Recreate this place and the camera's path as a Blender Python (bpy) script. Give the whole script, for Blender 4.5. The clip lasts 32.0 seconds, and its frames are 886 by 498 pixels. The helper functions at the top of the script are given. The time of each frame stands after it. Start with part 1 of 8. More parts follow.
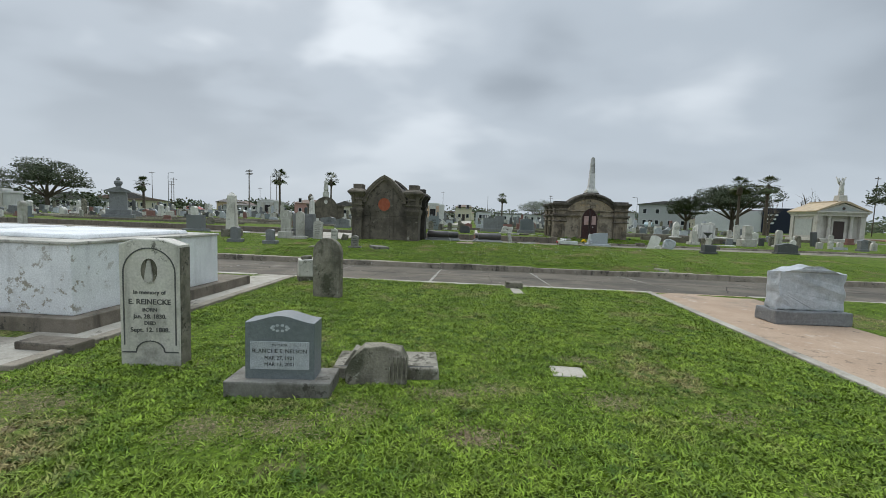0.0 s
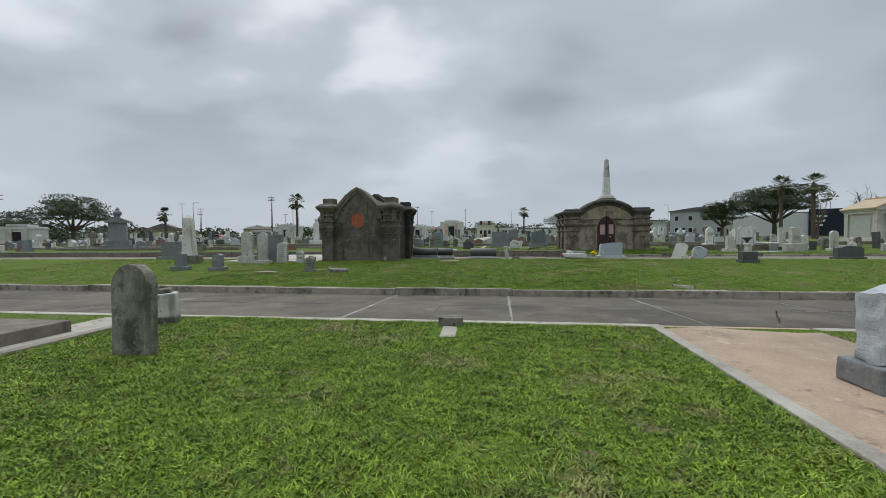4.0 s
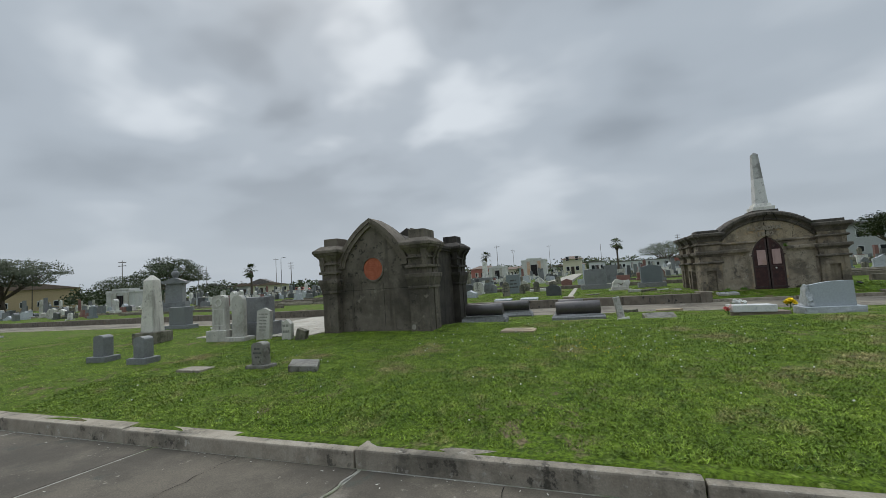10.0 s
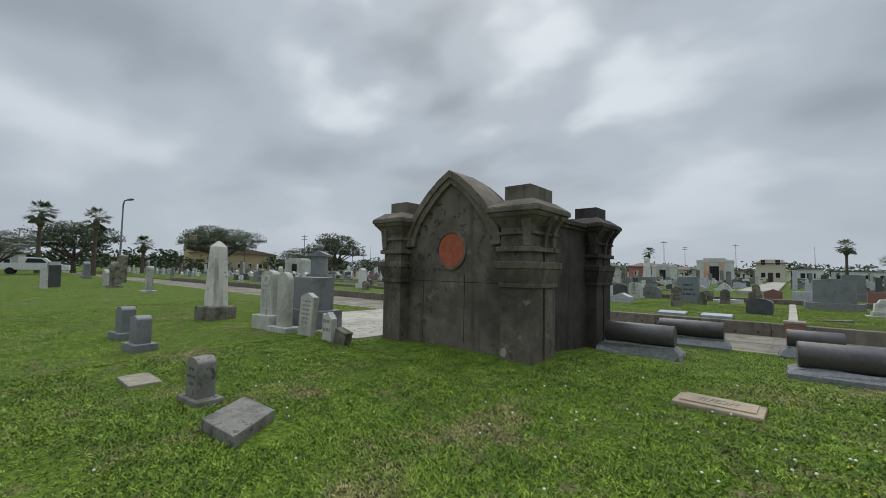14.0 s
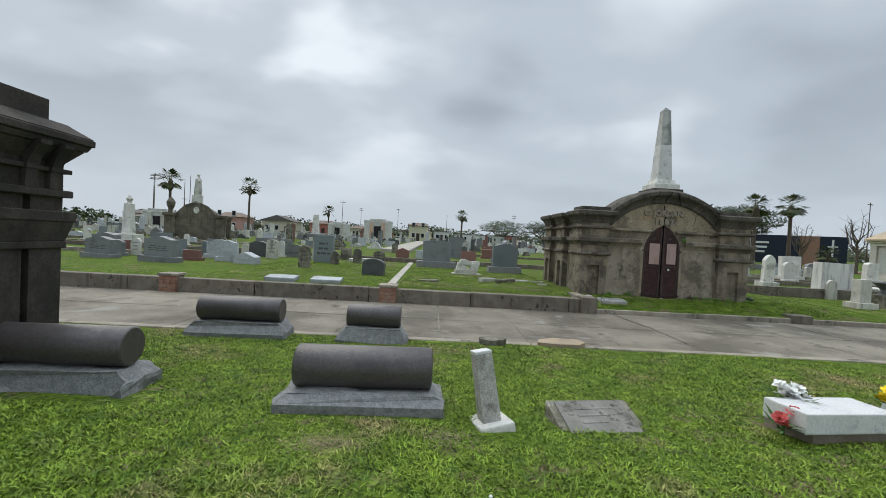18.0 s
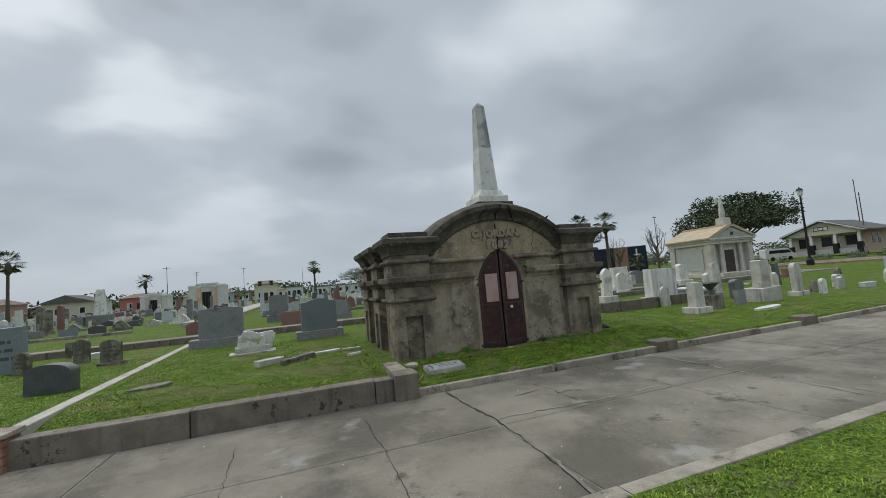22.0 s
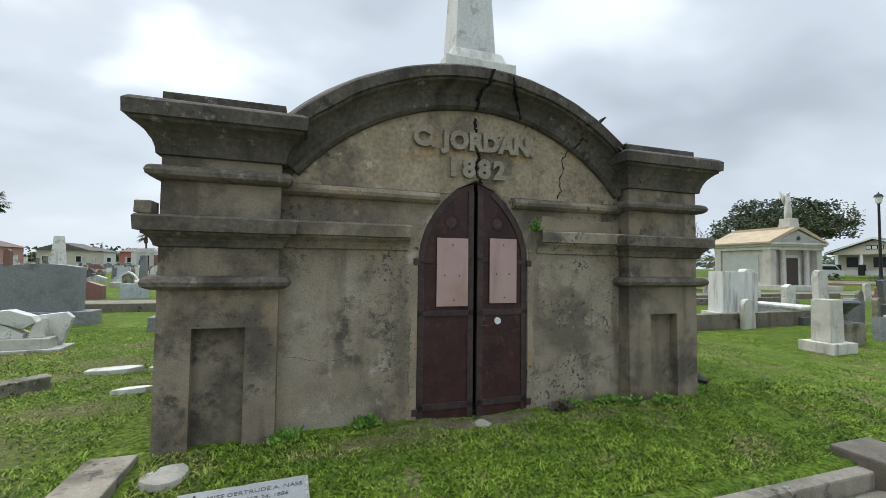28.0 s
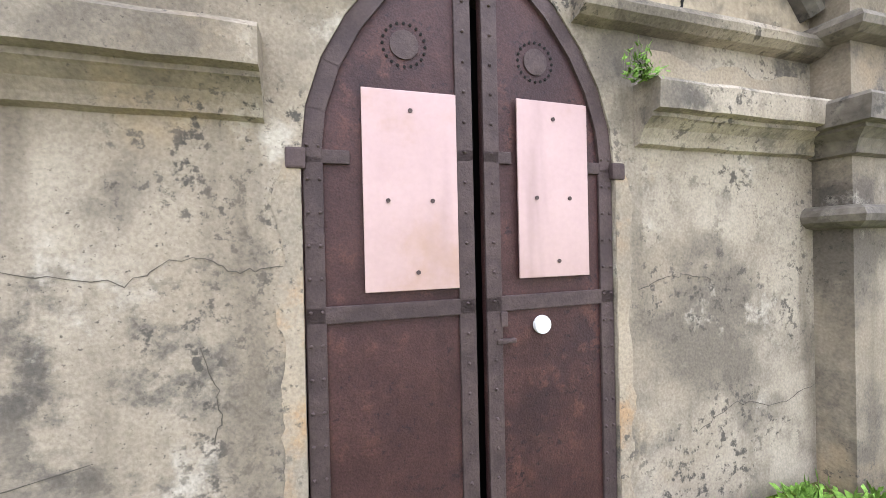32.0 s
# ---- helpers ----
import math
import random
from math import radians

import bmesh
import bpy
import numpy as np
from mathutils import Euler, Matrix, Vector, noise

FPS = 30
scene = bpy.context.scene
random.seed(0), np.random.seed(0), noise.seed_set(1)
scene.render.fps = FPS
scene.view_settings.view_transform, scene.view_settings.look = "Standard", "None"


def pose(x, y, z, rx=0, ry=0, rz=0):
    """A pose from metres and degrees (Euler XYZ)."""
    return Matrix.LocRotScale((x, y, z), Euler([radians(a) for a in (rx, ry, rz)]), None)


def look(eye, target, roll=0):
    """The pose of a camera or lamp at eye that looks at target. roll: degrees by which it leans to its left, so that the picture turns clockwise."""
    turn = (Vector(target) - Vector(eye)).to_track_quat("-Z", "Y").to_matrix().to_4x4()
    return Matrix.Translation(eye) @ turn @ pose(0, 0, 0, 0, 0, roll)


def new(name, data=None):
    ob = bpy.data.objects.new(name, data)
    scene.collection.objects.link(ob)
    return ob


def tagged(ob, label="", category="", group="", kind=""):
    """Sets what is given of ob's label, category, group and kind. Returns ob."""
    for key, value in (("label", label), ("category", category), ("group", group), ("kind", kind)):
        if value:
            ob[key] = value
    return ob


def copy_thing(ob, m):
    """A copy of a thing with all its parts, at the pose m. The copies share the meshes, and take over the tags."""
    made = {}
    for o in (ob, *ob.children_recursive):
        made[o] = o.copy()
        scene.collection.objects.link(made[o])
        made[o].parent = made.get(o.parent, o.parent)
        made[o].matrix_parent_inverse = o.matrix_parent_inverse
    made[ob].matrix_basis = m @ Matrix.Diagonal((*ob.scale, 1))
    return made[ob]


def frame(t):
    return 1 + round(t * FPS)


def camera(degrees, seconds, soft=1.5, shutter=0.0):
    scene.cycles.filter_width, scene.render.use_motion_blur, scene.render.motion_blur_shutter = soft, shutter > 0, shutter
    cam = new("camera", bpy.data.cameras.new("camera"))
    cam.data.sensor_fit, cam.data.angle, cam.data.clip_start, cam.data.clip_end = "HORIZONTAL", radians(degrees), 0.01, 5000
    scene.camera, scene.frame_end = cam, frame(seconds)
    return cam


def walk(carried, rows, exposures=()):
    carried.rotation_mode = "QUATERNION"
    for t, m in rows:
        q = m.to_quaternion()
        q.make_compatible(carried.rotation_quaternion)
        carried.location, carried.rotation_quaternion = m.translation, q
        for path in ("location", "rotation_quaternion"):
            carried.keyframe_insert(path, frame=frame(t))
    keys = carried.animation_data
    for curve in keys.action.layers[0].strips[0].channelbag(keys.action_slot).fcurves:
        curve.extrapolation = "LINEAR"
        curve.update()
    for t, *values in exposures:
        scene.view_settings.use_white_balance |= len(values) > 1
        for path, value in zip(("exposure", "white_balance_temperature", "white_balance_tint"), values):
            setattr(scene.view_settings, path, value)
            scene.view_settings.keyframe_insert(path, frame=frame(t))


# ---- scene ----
cam = camera(95.0, 32.0, 0.8)
PATH = [
    (0, (-0.042, -0.035, 1.518), (-0.187, 1.953, 1.361), 2.0),
    (0.5, (0.188, 0.284, 1.523), (-0.017, 2.268, 1.37), 1.4),
    (1, (0.48, 0.558, 1.494), (0.236, 2.538, 1.342), 1.1),
    (1.5, (0.776, 0.813, 1.484), (0.511, 2.789, 1.326), 1.9),
    (2, (1.055, 1.1, 1.543), (0.776, 3.074, 1.38), 3.6),
    (2.5, (1.319, 1.339, 1.514), (1.044, 3.311, 1.333), 4.5),
    (4.5, (1.539, 3.19, 1.378), (1.283, 5.173, 1.352), -2.2),
    (5, (1.521, 3.703, 1.451), (1.344, 5.695, 1.445), -1.7),
    (5.5, (1.532, 4.196, 1.507), (1.402, 6.192, 1.517), -1.2),
    (6, (1.55, 4.745, 1.556), (1.493, 6.744, 1.611), -1.4),
    (6.5, (1.514, 5.341, 1.58), (1.461, 7.335, 1.718), -0.9),
    (7, (1.39, 5.927, 1.55), (1.272, 7.891, 1.911), -0.6),
    (7.5, (1.313, 6.566, 1.446), (1.115, 8.527, 1.785), -0.8),
    (8, (1.253, 7.091, 1.429), (1.094, 9.057, 1.762), 0.8),
    (8.5, (1.263, 7.619, 1.447), (1.171, 9.601, 1.697), -1.7),
    (9, (1.198, 8.094, 1.496), (1.042, 10.085, 1.606), -2.2),
    (9.5, (1.179, 8.502, 1.552), (0.967, 10.489, 1.628), -3.5),
    (10, (1.159, 8.902, 1.612), (0.489, 10.781, 1.759), -3.8),
    (10.5, (1.024, 9.467, 1.486), (0.118, 11.241, 1.656), -4.0),
    (11, (0.881, 10.129, 1.479), (-0.086, 11.866, 1.692), 0.4),
    (11.5, (0.701, 10.67, 1.449), (-0.24, 12.43, 1.57), -0.4),
    (12, (0.535, 11.133, 1.434), (-0.501, 12.84, 1.557), -0.4),
    (12.5, (0.368, 11.608, 1.427), (-0.782, 13.238, 1.568), -0.5),
    (13, (0.225, 12.102, 1.432), (-1.026, 13.658, 1.549), 0.1),
    (13.5, (0.145, 12.521, 1.518), (-1.162, 14.031, 1.628), 0.9),
    (15.5, (0.464, 14.496, 1.848), (-0.735, 16.093, 1.967), 4.1),
    (16, (0.555, 14.93, 1.735), (-0.486, 16.631, 1.872), 3.0),
    (16.5, (0.567, 15.418, 1.816), (-0.249, 17.242, 1.898), 2.6),
    (17, (0.71, 15.792, 1.803), (0.129, 17.706, 1.841), 2.4),
    (17.5, (0.956, 16.307, 1.778), (0.665, 18.286, 1.755), 2.7),
    (18, (1.292, 16.902, 1.736), (1.337, 18.9, 1.683), 3.2),
    (18.5, (1.562, 17.327, 1.747), (1.96, 19.285, 1.655), 3.2),
    (19, (1.829, 17.735, 1.794), (2.548, 19.6, 1.736), 1.0),
    (19.5, (2.119, 18.126, 1.799), (3.008, 19.907, 1.991), -2.9),
    (20, (2.46, 18.573, 1.779), (3.399, 20.328, 1.977), -5.8),
    (20.5, (2.766, 19.06, 1.852), (3.581, 20.875, 2.058), -5.7),
    (21, (3.069, 19.562, 1.83), (3.766, 21.428, 2.011), -3.3),
    (21.5, (3.42, 20.043, 1.846), (4.167, 21.892, 2.002), -3.2),
    (22, (3.694, 20.564, 1.854), (4.382, 22.435, 2.011), -4.8),
    (22.5, (3.866, 21.08, 1.858), (4.585, 22.942, 1.989), -6.7),
    (23, (4.147, 21.579, 1.836), (4.997, 23.387, 1.945), -7.4),
    (23.5, (4.399, 22.064, 1.827), (5.35, 23.82, 1.941), -6.2),
    (24, (4.683, 22.486, 1.812), (5.667, 24.223, 1.928), -4.2),
    (24.5, (5.002, 22.938, 1.751), (5.951, 24.695, 1.866), -2.5),
    (25, (5.212, 23.284, 1.742), (6.082, 25.077, 1.914), -1.6),
    (25.5, (5.439, 23.676, 1.746), (6.235, 25.489, 2.022), -1.5),
    (27.5, (6.204, 24.876, 1.715), (6.838, 26.772, 1.780), 0.5),
    (28, (6.444, 25.069, 1.681), (7.062, 26.969, 1.763), 0.7),
    (28.5, (6.620, 25.274, 1.658), (7.215, 27.181, 1.759), 0.6),
    (29, (6.761, 25.549, 1.641), (7.327, 27.465, 1.730), 0.3),
    (29.5, (6.892, 25.822, 1.530), (7.445, 27.742, 1.614), -0.4),
    (30, (7.032, 26.128, 1.428), (7.573, 28.052, 1.492), -1.0),
    (30.5, (7.115, 26.458, 1.376), (7.647, 28.385, 1.430), -1.5),
    (31, (7.2, 26.757, 1.355), (7.727, 28.686, 1.397), -1.8),
    (31.5, (7.285, 27.023, 1.368), (7.822, 28.95, 1.357), -1.4),
    (32, (7.345, 27.256, 1.456), (7.958, 29.159, 1.443), -1.3),
]
EXPOSURES = [(0, 0.15), (2.5, 0.12), (5, -0.05), (6, -0.15), (7, -0.42), (8, -0.22), (9, -0.12), (10, -0.10), (11, -0.36), (13, -0.14), (16, -0.04), (17, 0.03), (18, 0.2), (19, 0.2), (20, 0.02), (22, -0.05), (23, 0.0), (25.5, 0.2), (27.5, 0.42), (28, 0.58), (29, 0.82), (30, 1.85), (31, 2.45), (32, 2.55)]
EXPOSURES = [(t, stops, 6500, 10 + 12 * min(max((t - 28.5) / 2.5, 0), 1)) for t, stops in EXPOSURES]
walk(cam, [(t, look(eye, target, roll)) for t, eye, target, roll in PATH], EXPOSURES)

# ---------- world and light ----------
world = bpy.data.worlds.new("overcast")
scene.world = world
world.use_nodes = True
wn, wl = world.node_tree.nodes, world.node_tree.links
wn.clear()


def wnode(kind, **sets):
    n = wn.new(kind)
    for k, v in sets.items():
        n.inputs[k].default_value = v
    return n


SUN_ELEV, SUN_AZ = radians(46), radians(-35)
sky = wn.new("ShaderNodeTexSky")
sky.sky_type, sky.sun_disc = "NISHITA", False
sky.sun_elevation, sky.sun_rotation = SUN_ELEV, SUN_AZ
sky.air_density, sky.dust_density = 1.0, 3.0
coord = wn.new("ShaderNodeTexCoord")
sep = wn.new("ShaderNodeSeparateXYZ")
wl.new(coord.outputs["Generated"], sep.inputs[0])


def wmath(op, a, b=None):
    n = wn.new("ShaderNodeMath")
    n.operation = op
    for i, v in enumerate((a, b)):
        if v is None:
            continue
        if isinstance(v, (int, float)):
            n.inputs[i].default_value = v
        else:
            wl.new(v, n.inputs[i])
    return n.outputs[0]


zpos = wmath("MAXIMUM", sep.outputs[2], 0.0)
zlift = wmath("ADD", zpos, 0.30)
comb = wn.new("ShaderNodeCombineXYZ")
wl.new(wmath("DIVIDE", sep.outputs[0], zlift), comb.inputs[0])
wl.new(wmath("DIVIDE", sep.outputs[1], zlift), comb.inputs[1])
turned = wn.new("ShaderNodeMapping")
turned.inputs["Rotation"].default_value = (0, 0, radians(8))
turned.inputs["Scale"].default_value = (0.80, 0.95, 1.0)
turned.inputs["Location"].default_value = (3.1, 1.2, 0.0)
wl.new(comb.outputs[0], turned.inputs[0])
big = wnode("ShaderNodeTexNoise", Scale=1.35, Detail=2.5, Roughness=0.42, Distortion=0.2)
small = wnode("ShaderNodeTexNoise", Scale=3.6, Detail=3.0, Roughness=0.4, Distortion=0.15)
for n in (big, small):
    wl.new(turned.outputs[0], n.inputs["Vector"])
toward = wn.new("ShaderNodeVectorMath")
toward.operation = "DOT_PRODUCT"
toward.inputs[1].default_value = (math.sin(SUN_AZ) * math.cos(SUN_ELEV), math.cos(SUN_AZ) * math.cos(SUN_ELEV), math.sin(SUN_ELEV))
wl.new(coord.outputs["Generated"], toward.inputs[0])
broken = wn.new("ShaderNodeMapRange")
broken.interpolation_type = "SMOOTHSTEP"
for k, v in (("From Min", 0.76), ("From Max", 0.98), ("To Min", 0.0), ("To Max", 0.55)):
    broken.inputs[k].default_value = v
wl.new(toward.outputs["Value"], broken.inputs[0])
even = wmath("ADD", wmath("MULTIPLY", big.outputs[0], 0.76), wmath("MULTIPLY", small.outputs[0], 0.24))
cover = wmath("ADD", even, wmath("MULTIPLY", broken.outputs[0], wmath("SUBTRACT", small.outputs[0], 0.48)))
ramp = wn.new("ShaderNodeValToRGB")
ramp.color_ramp.interpolation = "EASE"
e = ramp.color_ramp.elements
e[0].position, e[0].color = 0.345, (0.305, 0.352, 0.402, 1)
e[1].position, e[1].color = 0.66, (0.66, 0.718, 0.772, 1)
mid = ramp.color_ramp.elements.new(0.50)
mid.color = (0.42, 0.478, 0.538, 1)
wl.new(cover, ramp.inputs[0])
# Near the horizon the layers run together into an even pale grey.
haze = wn.new("ShaderNodeMapRange")
haze.inputs["From Min"].default_value, haze.inputs["From Max"].default_value = 0.0, 0.30
wl.new(zpos, haze.inputs[0])
veil = wn.new("ShaderNodeMix")
veil.data_type = "RGBA"
wl.new(haze.outputs[0], veil.inputs[0])
veil.inputs[6].default_value = (0.46, 0.52, 0.58, 1)
wl.new(ramp.outputs[0], veil.inputs[7])
# An overcast sky is brightest overhead.
rise = wn.new("ShaderNodeMapRange")
rise.interpolation_type = "SMOOTHSTEP"
for k, v in (("From Min", 0.58), ("From Max", 0.98), ("To Min", 1.0), ("To Max", 3.75)):
    rise.inputs[k].default_value = v
wl.new(zpos, rise.inputs[0])
# The cloud is thinner and brighter round the hidden sun.
glow = wn.new("ShaderNodeMapRange")
glow.interpolation_type = "SMOOTHSTEP"
for k, v in (("From Min", 0.5), ("From Max", 1.0), ("To Min", 1.0), ("To Max", 1.04)):
    glow.inputs[k].default_value = v
wl.new(toward.outputs["Value"], glow.inputs[0])
lift = wn.new("ShaderNodeVectorMath")
lift.operation = "SCALE"
wl.new(veil.outputs[2], lift.inputs[0])
wl.new(wmath("MULTIPLY", rise.outputs[0], glow.outputs[0]), lift.inputs["Scale"])
bg_cloud, bg_sky, add, out = wn.new("ShaderNodeBackground"), wn.new("ShaderNodeBackground"), wn.new("ShaderNodeAddShader"), wn.new("ShaderNodeOutputWorld")
wl.new(lift.outputs[0], bg_cloud.inputs[0])
wl.new(sky.outputs[0], bg_sky.inputs[0])
bg_cloud.inputs[1].default_value, bg_sky.inputs[1].default_value = 1.0, 0.004
wl.new(bg_cloud.outputs[0], add.inputs[0])
wl.new(bg_sky.outputs[0], add.inputs[1])
wl.new(add.outputs[0], out.inputs[0])

sun = new("sun", bpy.data.lights.new("sun", "SUN"))
sun.data.energy, sun.data.angle, sun.data.color = 1.05, radians(60), (1.0, 0.92, 0.80)
sun.matrix_world = look((0, 0, 0), (-math.sin(SUN_AZ) * math.cos(SUN_ELEV), -math.cos(SUN_AZ) * math.cos(SUN_ELEV), -math.sin(SUN_ELEV)))


# ---------- materials ----------
def material(name, base, second, third=None, scale=6.0, big_scale=0.7, rough=0.85, metal=0.0, bump=0.25, streak=0.0, spread=0.12, stain=(0.5, 0.68), grain=60.0, spec=0.3, island=0.0, fourth=None, marks=()):
    """Grain, patches, upright streaks and relief, laid out in world metres."""
    m = bpy.data.materials.new(name)
    m.use_nodes = True
    nt = m.node_tree
    nd, ln = nt.nodes, nt.links
    bsdf = nd["Principled BSDF"]
    geo = nd.new("ShaderNodeNewGeometry")

    def noise_at(s, detail=4.0, stretch=None, rough_=0.55):
        n = nd.new("ShaderNodeTexNoise")
        n.inputs["Scale"].default_value, n.inputs["Detail"].default_value, n.inputs["Roughness"].default_value = s, detail, rough_
        if stretch:
            mp = nd.new("ShaderNodeMapping")
            mp.inputs["Scale"].default_value = stretch
            ln.new(geo.outputs["Position"], mp.inputs[0])
            ln.new(mp.outputs[0], n.inputs["Vector"])
        else:
            ln.new(geo.outputs["Position"], n.inputs["Vector"])
        return n.outputs[0]

    def band(value, lo, hi):
        r = nd.new("ShaderNodeMapRange")
        r.interpolation_type = "SMOOTHSTEP"
        r.inputs["From Min"].default_value, r.inputs["From Max"].default_value = lo, hi
        ln.new(value, r.inputs[0])
        return r.outputs[0]

    def mixed(fac, a, b, mode="MIX"):
        x = nd.new("ShaderNodeMix")
        x.data_type, x.blend_type = "RGBA", mode
        for v, i in ((fac, 0), (a, 6), (b, 7)):
            if isinstance(v, (int, float)):
                x.inputs[i].default_value = v
            elif isinstance(v, tuple):
                x.inputs[i].default_value = (*v, 1)
            else:
                ln.new(v, x.inputs[i])
        return x.outputs[2]

    fine = noise_at(grain, 3.0)
    middle = noise_at(scale, 8.0, rough_=0.62)
    col = mixed(band(middle, 0.34, 0.66), base, second)
    if third:
        col = mixed(band(noise_at(big_scale, 8.0, rough_=0.66), *stain), col, third)
    if fourth:
        col = mixed(band(noise_at(fourth[1], 5.0, rough_=0.6), fourth[2], fourth[3]), col, fourth[0])
    # marks: colour, size, edge, reach: sharp-edged lichen, flaked paint and mould gathered in patches
    for colour, size, lo, hi, reach, lo2, hi2 in marks:
        m1 = band(noise_at(size, 8.0, rough_=0.68), lo, hi)
        m2 = band(noise_at(reach, 3.0), lo2, hi2)
        both = nd.new("ShaderNodeMath")
        both.operation = "MULTIPLY"
        ln.new(m1, both.inputs[0])
        ln.new(m2, both.inputs[1])
        col = mixed(both.outputs[0], col, colour)
    if streak:
        col = mixed(band(noise_at(5.0, 4.0, (1.0, 1.0, 0.10)), 0.52, 0.75), col, tuple(c * (1 - streak) for c in base))
    # small grains
    speck = nd.new("ShaderNodeMapRange")
    speck.inputs["From Min"].default_value, speck.inputs["From Max"].default_value = 0.3, 0.7
    speck.inputs["To Min"].default_value, speck.inputs["To Max"].default_value = 1 - spread, 1 + spread
    ln.new(fine, speck.inputs[0])
    info = nd.new("ShaderNodeObjectInfo")
    own = nd.new("ShaderNodeMapRange")
    own.inputs["To Min"].default_value, own.inputs["To Max"].default_value = 0.9, 1.1
    ln.new(geo.outputs["Random Per Island"] if island else info.outputs["Random"], own.inputs[0])
    if island:
        own.inputs["To Min"].default_value, own.inputs["To Max"].default_value = 1 - island, 1 + island
    mul = nd.new("ShaderNodeMath")
    mul.operation = "MULTIPLY"
    ln.new(speck.outputs[0], mul.inputs[0])
    ln.new(own.outputs[0], mul.inputs[1])
    vm = nd.new("ShaderNodeVectorMath")
    vm.operation = "SCALE"
    ln.new(col, vm.inputs[0])
    ln.new(mul.outputs[0], vm.inputs["Scale"])
    ln.new(vm.outputs[0], bsdf.inputs["Base Color"])
    bsdf.inputs["Roughness"].default_value, bsdf.inputs["Metallic"].default_value = rough, metal
    bsdf.inputs["Specular IOR Level"].default_value = spec
    if bump:
        b1, b2 = nd.new("ShaderNodeBump"), nd.new("ShaderNodeBump")
        b1.inputs["Strength"].default_value, b1.inputs["Distance"].default_value = bump, 0.03
        b2.inputs["Strength"].default_value, b2.inputs["Distance"].default_value = bump, 0.006
        ln.new(middle, b1.inputs["Height"])
        ln.new(fine, b2.inputs["Height"])
        ln.new(b1.outputs[0], b2.inputs["Normal"])
        ln.new(b2.outputs[0], bsdf.inputs["Normal"])
    return m


def plain(name, c, rough=0.6, metal=0.0, spread=0.06):
    return material(name, c, tuple(v * 0.88 for v in c), rough=rough, metal=metal, bump=0.05, spread=spread)


M = {}
M["lawn"] = material("lawn", (0.070, 0.114, 0.012), (0.105, 0.158, 0.018), (0.165, 0.145, 0.066), scale=2.6, big_scale=0.85, stain=(0.55, 0.70), bump=1.0, grain=30, spread=0.55, rough=0.95, spec=0.1, marks=(((0.048, 0.078, 0.014), 18.0, 0.46, 0.58, 0.8, 0.2, 0.5), ((0.165, 0.205, 0.05), 9.0, 0.55, 0.64, 0.9, 0.4, 0.6), ((0.140, 0.112, 0.066), 4.0, 0.51, 0.60, 0.6, 0.47, 0.60)))
M["blade"] = material("grass_blade", (0.124, 0.200, 0.015), (0.206, 0.298, 0.028), (0.315, 0.262, 0.112), scale=2.6, big_scale=0.85, stain=(0.52, 0.68), bump=0, grain=9, spread=0.34, rough=0.6, spec=0.3, island=0.42, marks=(((0.066, 0.136, 0.015), 7.0, 0.50, 0.62, 1.4, 0.42, 0.6), ((0.205, 0.280, 0.042), 5.0, 0.54, 0.66, 1.1, 0.45, 0.6)))
M["earth"] = material("earth", (0.10, 0.08, 0.055), (0.16, 0.13, 0.09), (0.07, 0.09, 0.03), scale=9, big_scale=2.0, bump=0.8, spread=0.3)
M["road"] = material("road_concrete", (0.176, 0.155, 0.119), (0.238, 0.211, 0.165), (0.110, 0.096, 0.074), scale=1.3, big_scale=0.55, bump=0.14, grain=80, spread=0.24, rough=0.8, stain=(0.44, 0.62), fourth=((0.27, 0.255, 0.22), 0.8, 0.60, 0.70), marks=(((0.085, 0.076, 0.062), 3.0, 0.55, 0.66, 0.6, 0.45, 0.6), ((0.28, 0.262, 0.225), 16.0, 0.60, 0.68, 0.9, 0.45, 0.6)))
M["road_old"] = material("brown_road_concrete", (0.096, 0.082, 0.063), (0.134, 0.115, 0.088), (0.068, 0.059, 0.046), scale=1.3, big_scale=0.55, bump=0.14, grain=80, spread=0.24, rough=0.8, stain=(0.44, 0.62), fourth=((0.185, 0.166, 0.134), 0.8, 0.61, 0.71), marks=(((0.060, 0.062, 0.050), 3.0, 0.55, 0.66, 0.6, 0.45, 0.6), ((0.25, 0.228, 0.19), 16.0, 0.60, 0.68, 0.9, 0.45, 0.6)))
M["joint_worn"] = material("worn_joint_filler", (0.17, 0.155, 0.125), (0.235, 0.217, 0.180), (0.10, 0.105, 0.055), scale=5, big_scale=1.6, bump=0.3)
M["joint"] = material("joint_filler", (0.25, 0.24, 0.21), (0.33, 0.32, 0.285), (0.13, 0.15, 0.07), scale=5, big_scale=1.6, bump=0.3)
M["kerb"] = material("kerb_concrete", (0.265, 0.230, 0.180), (0.345, 0.306, 0.245), (0.12, 0.108, 0.086), scale=4, big_scale=1.3, bump=0.35, streak=0.3, stain=(0.48, 0.68), marks=(((0.075, 0.068, 0.055), 9.0, 0.53, 0.62, 1.3, 0.45, 0.6), ((0.42, 0.395, 0.34), 12.0, 0.58, 0.66, 1.5, 0.45, 0.6)))
M["wall"] = material("kerb_wall_concrete", (0.142, 0.121, 0.094), (0.208, 0.180, 0.142), (0.235, 0.165, 0.115), scale=4, big_scale=0.9, bump=0.4, streak=0.4, stain=(0.62, 0.74), marks=(((0.05, 0.046, 0.04), 8.0, 0.52, 0.62, 1.2, 0.42, 0.6),))
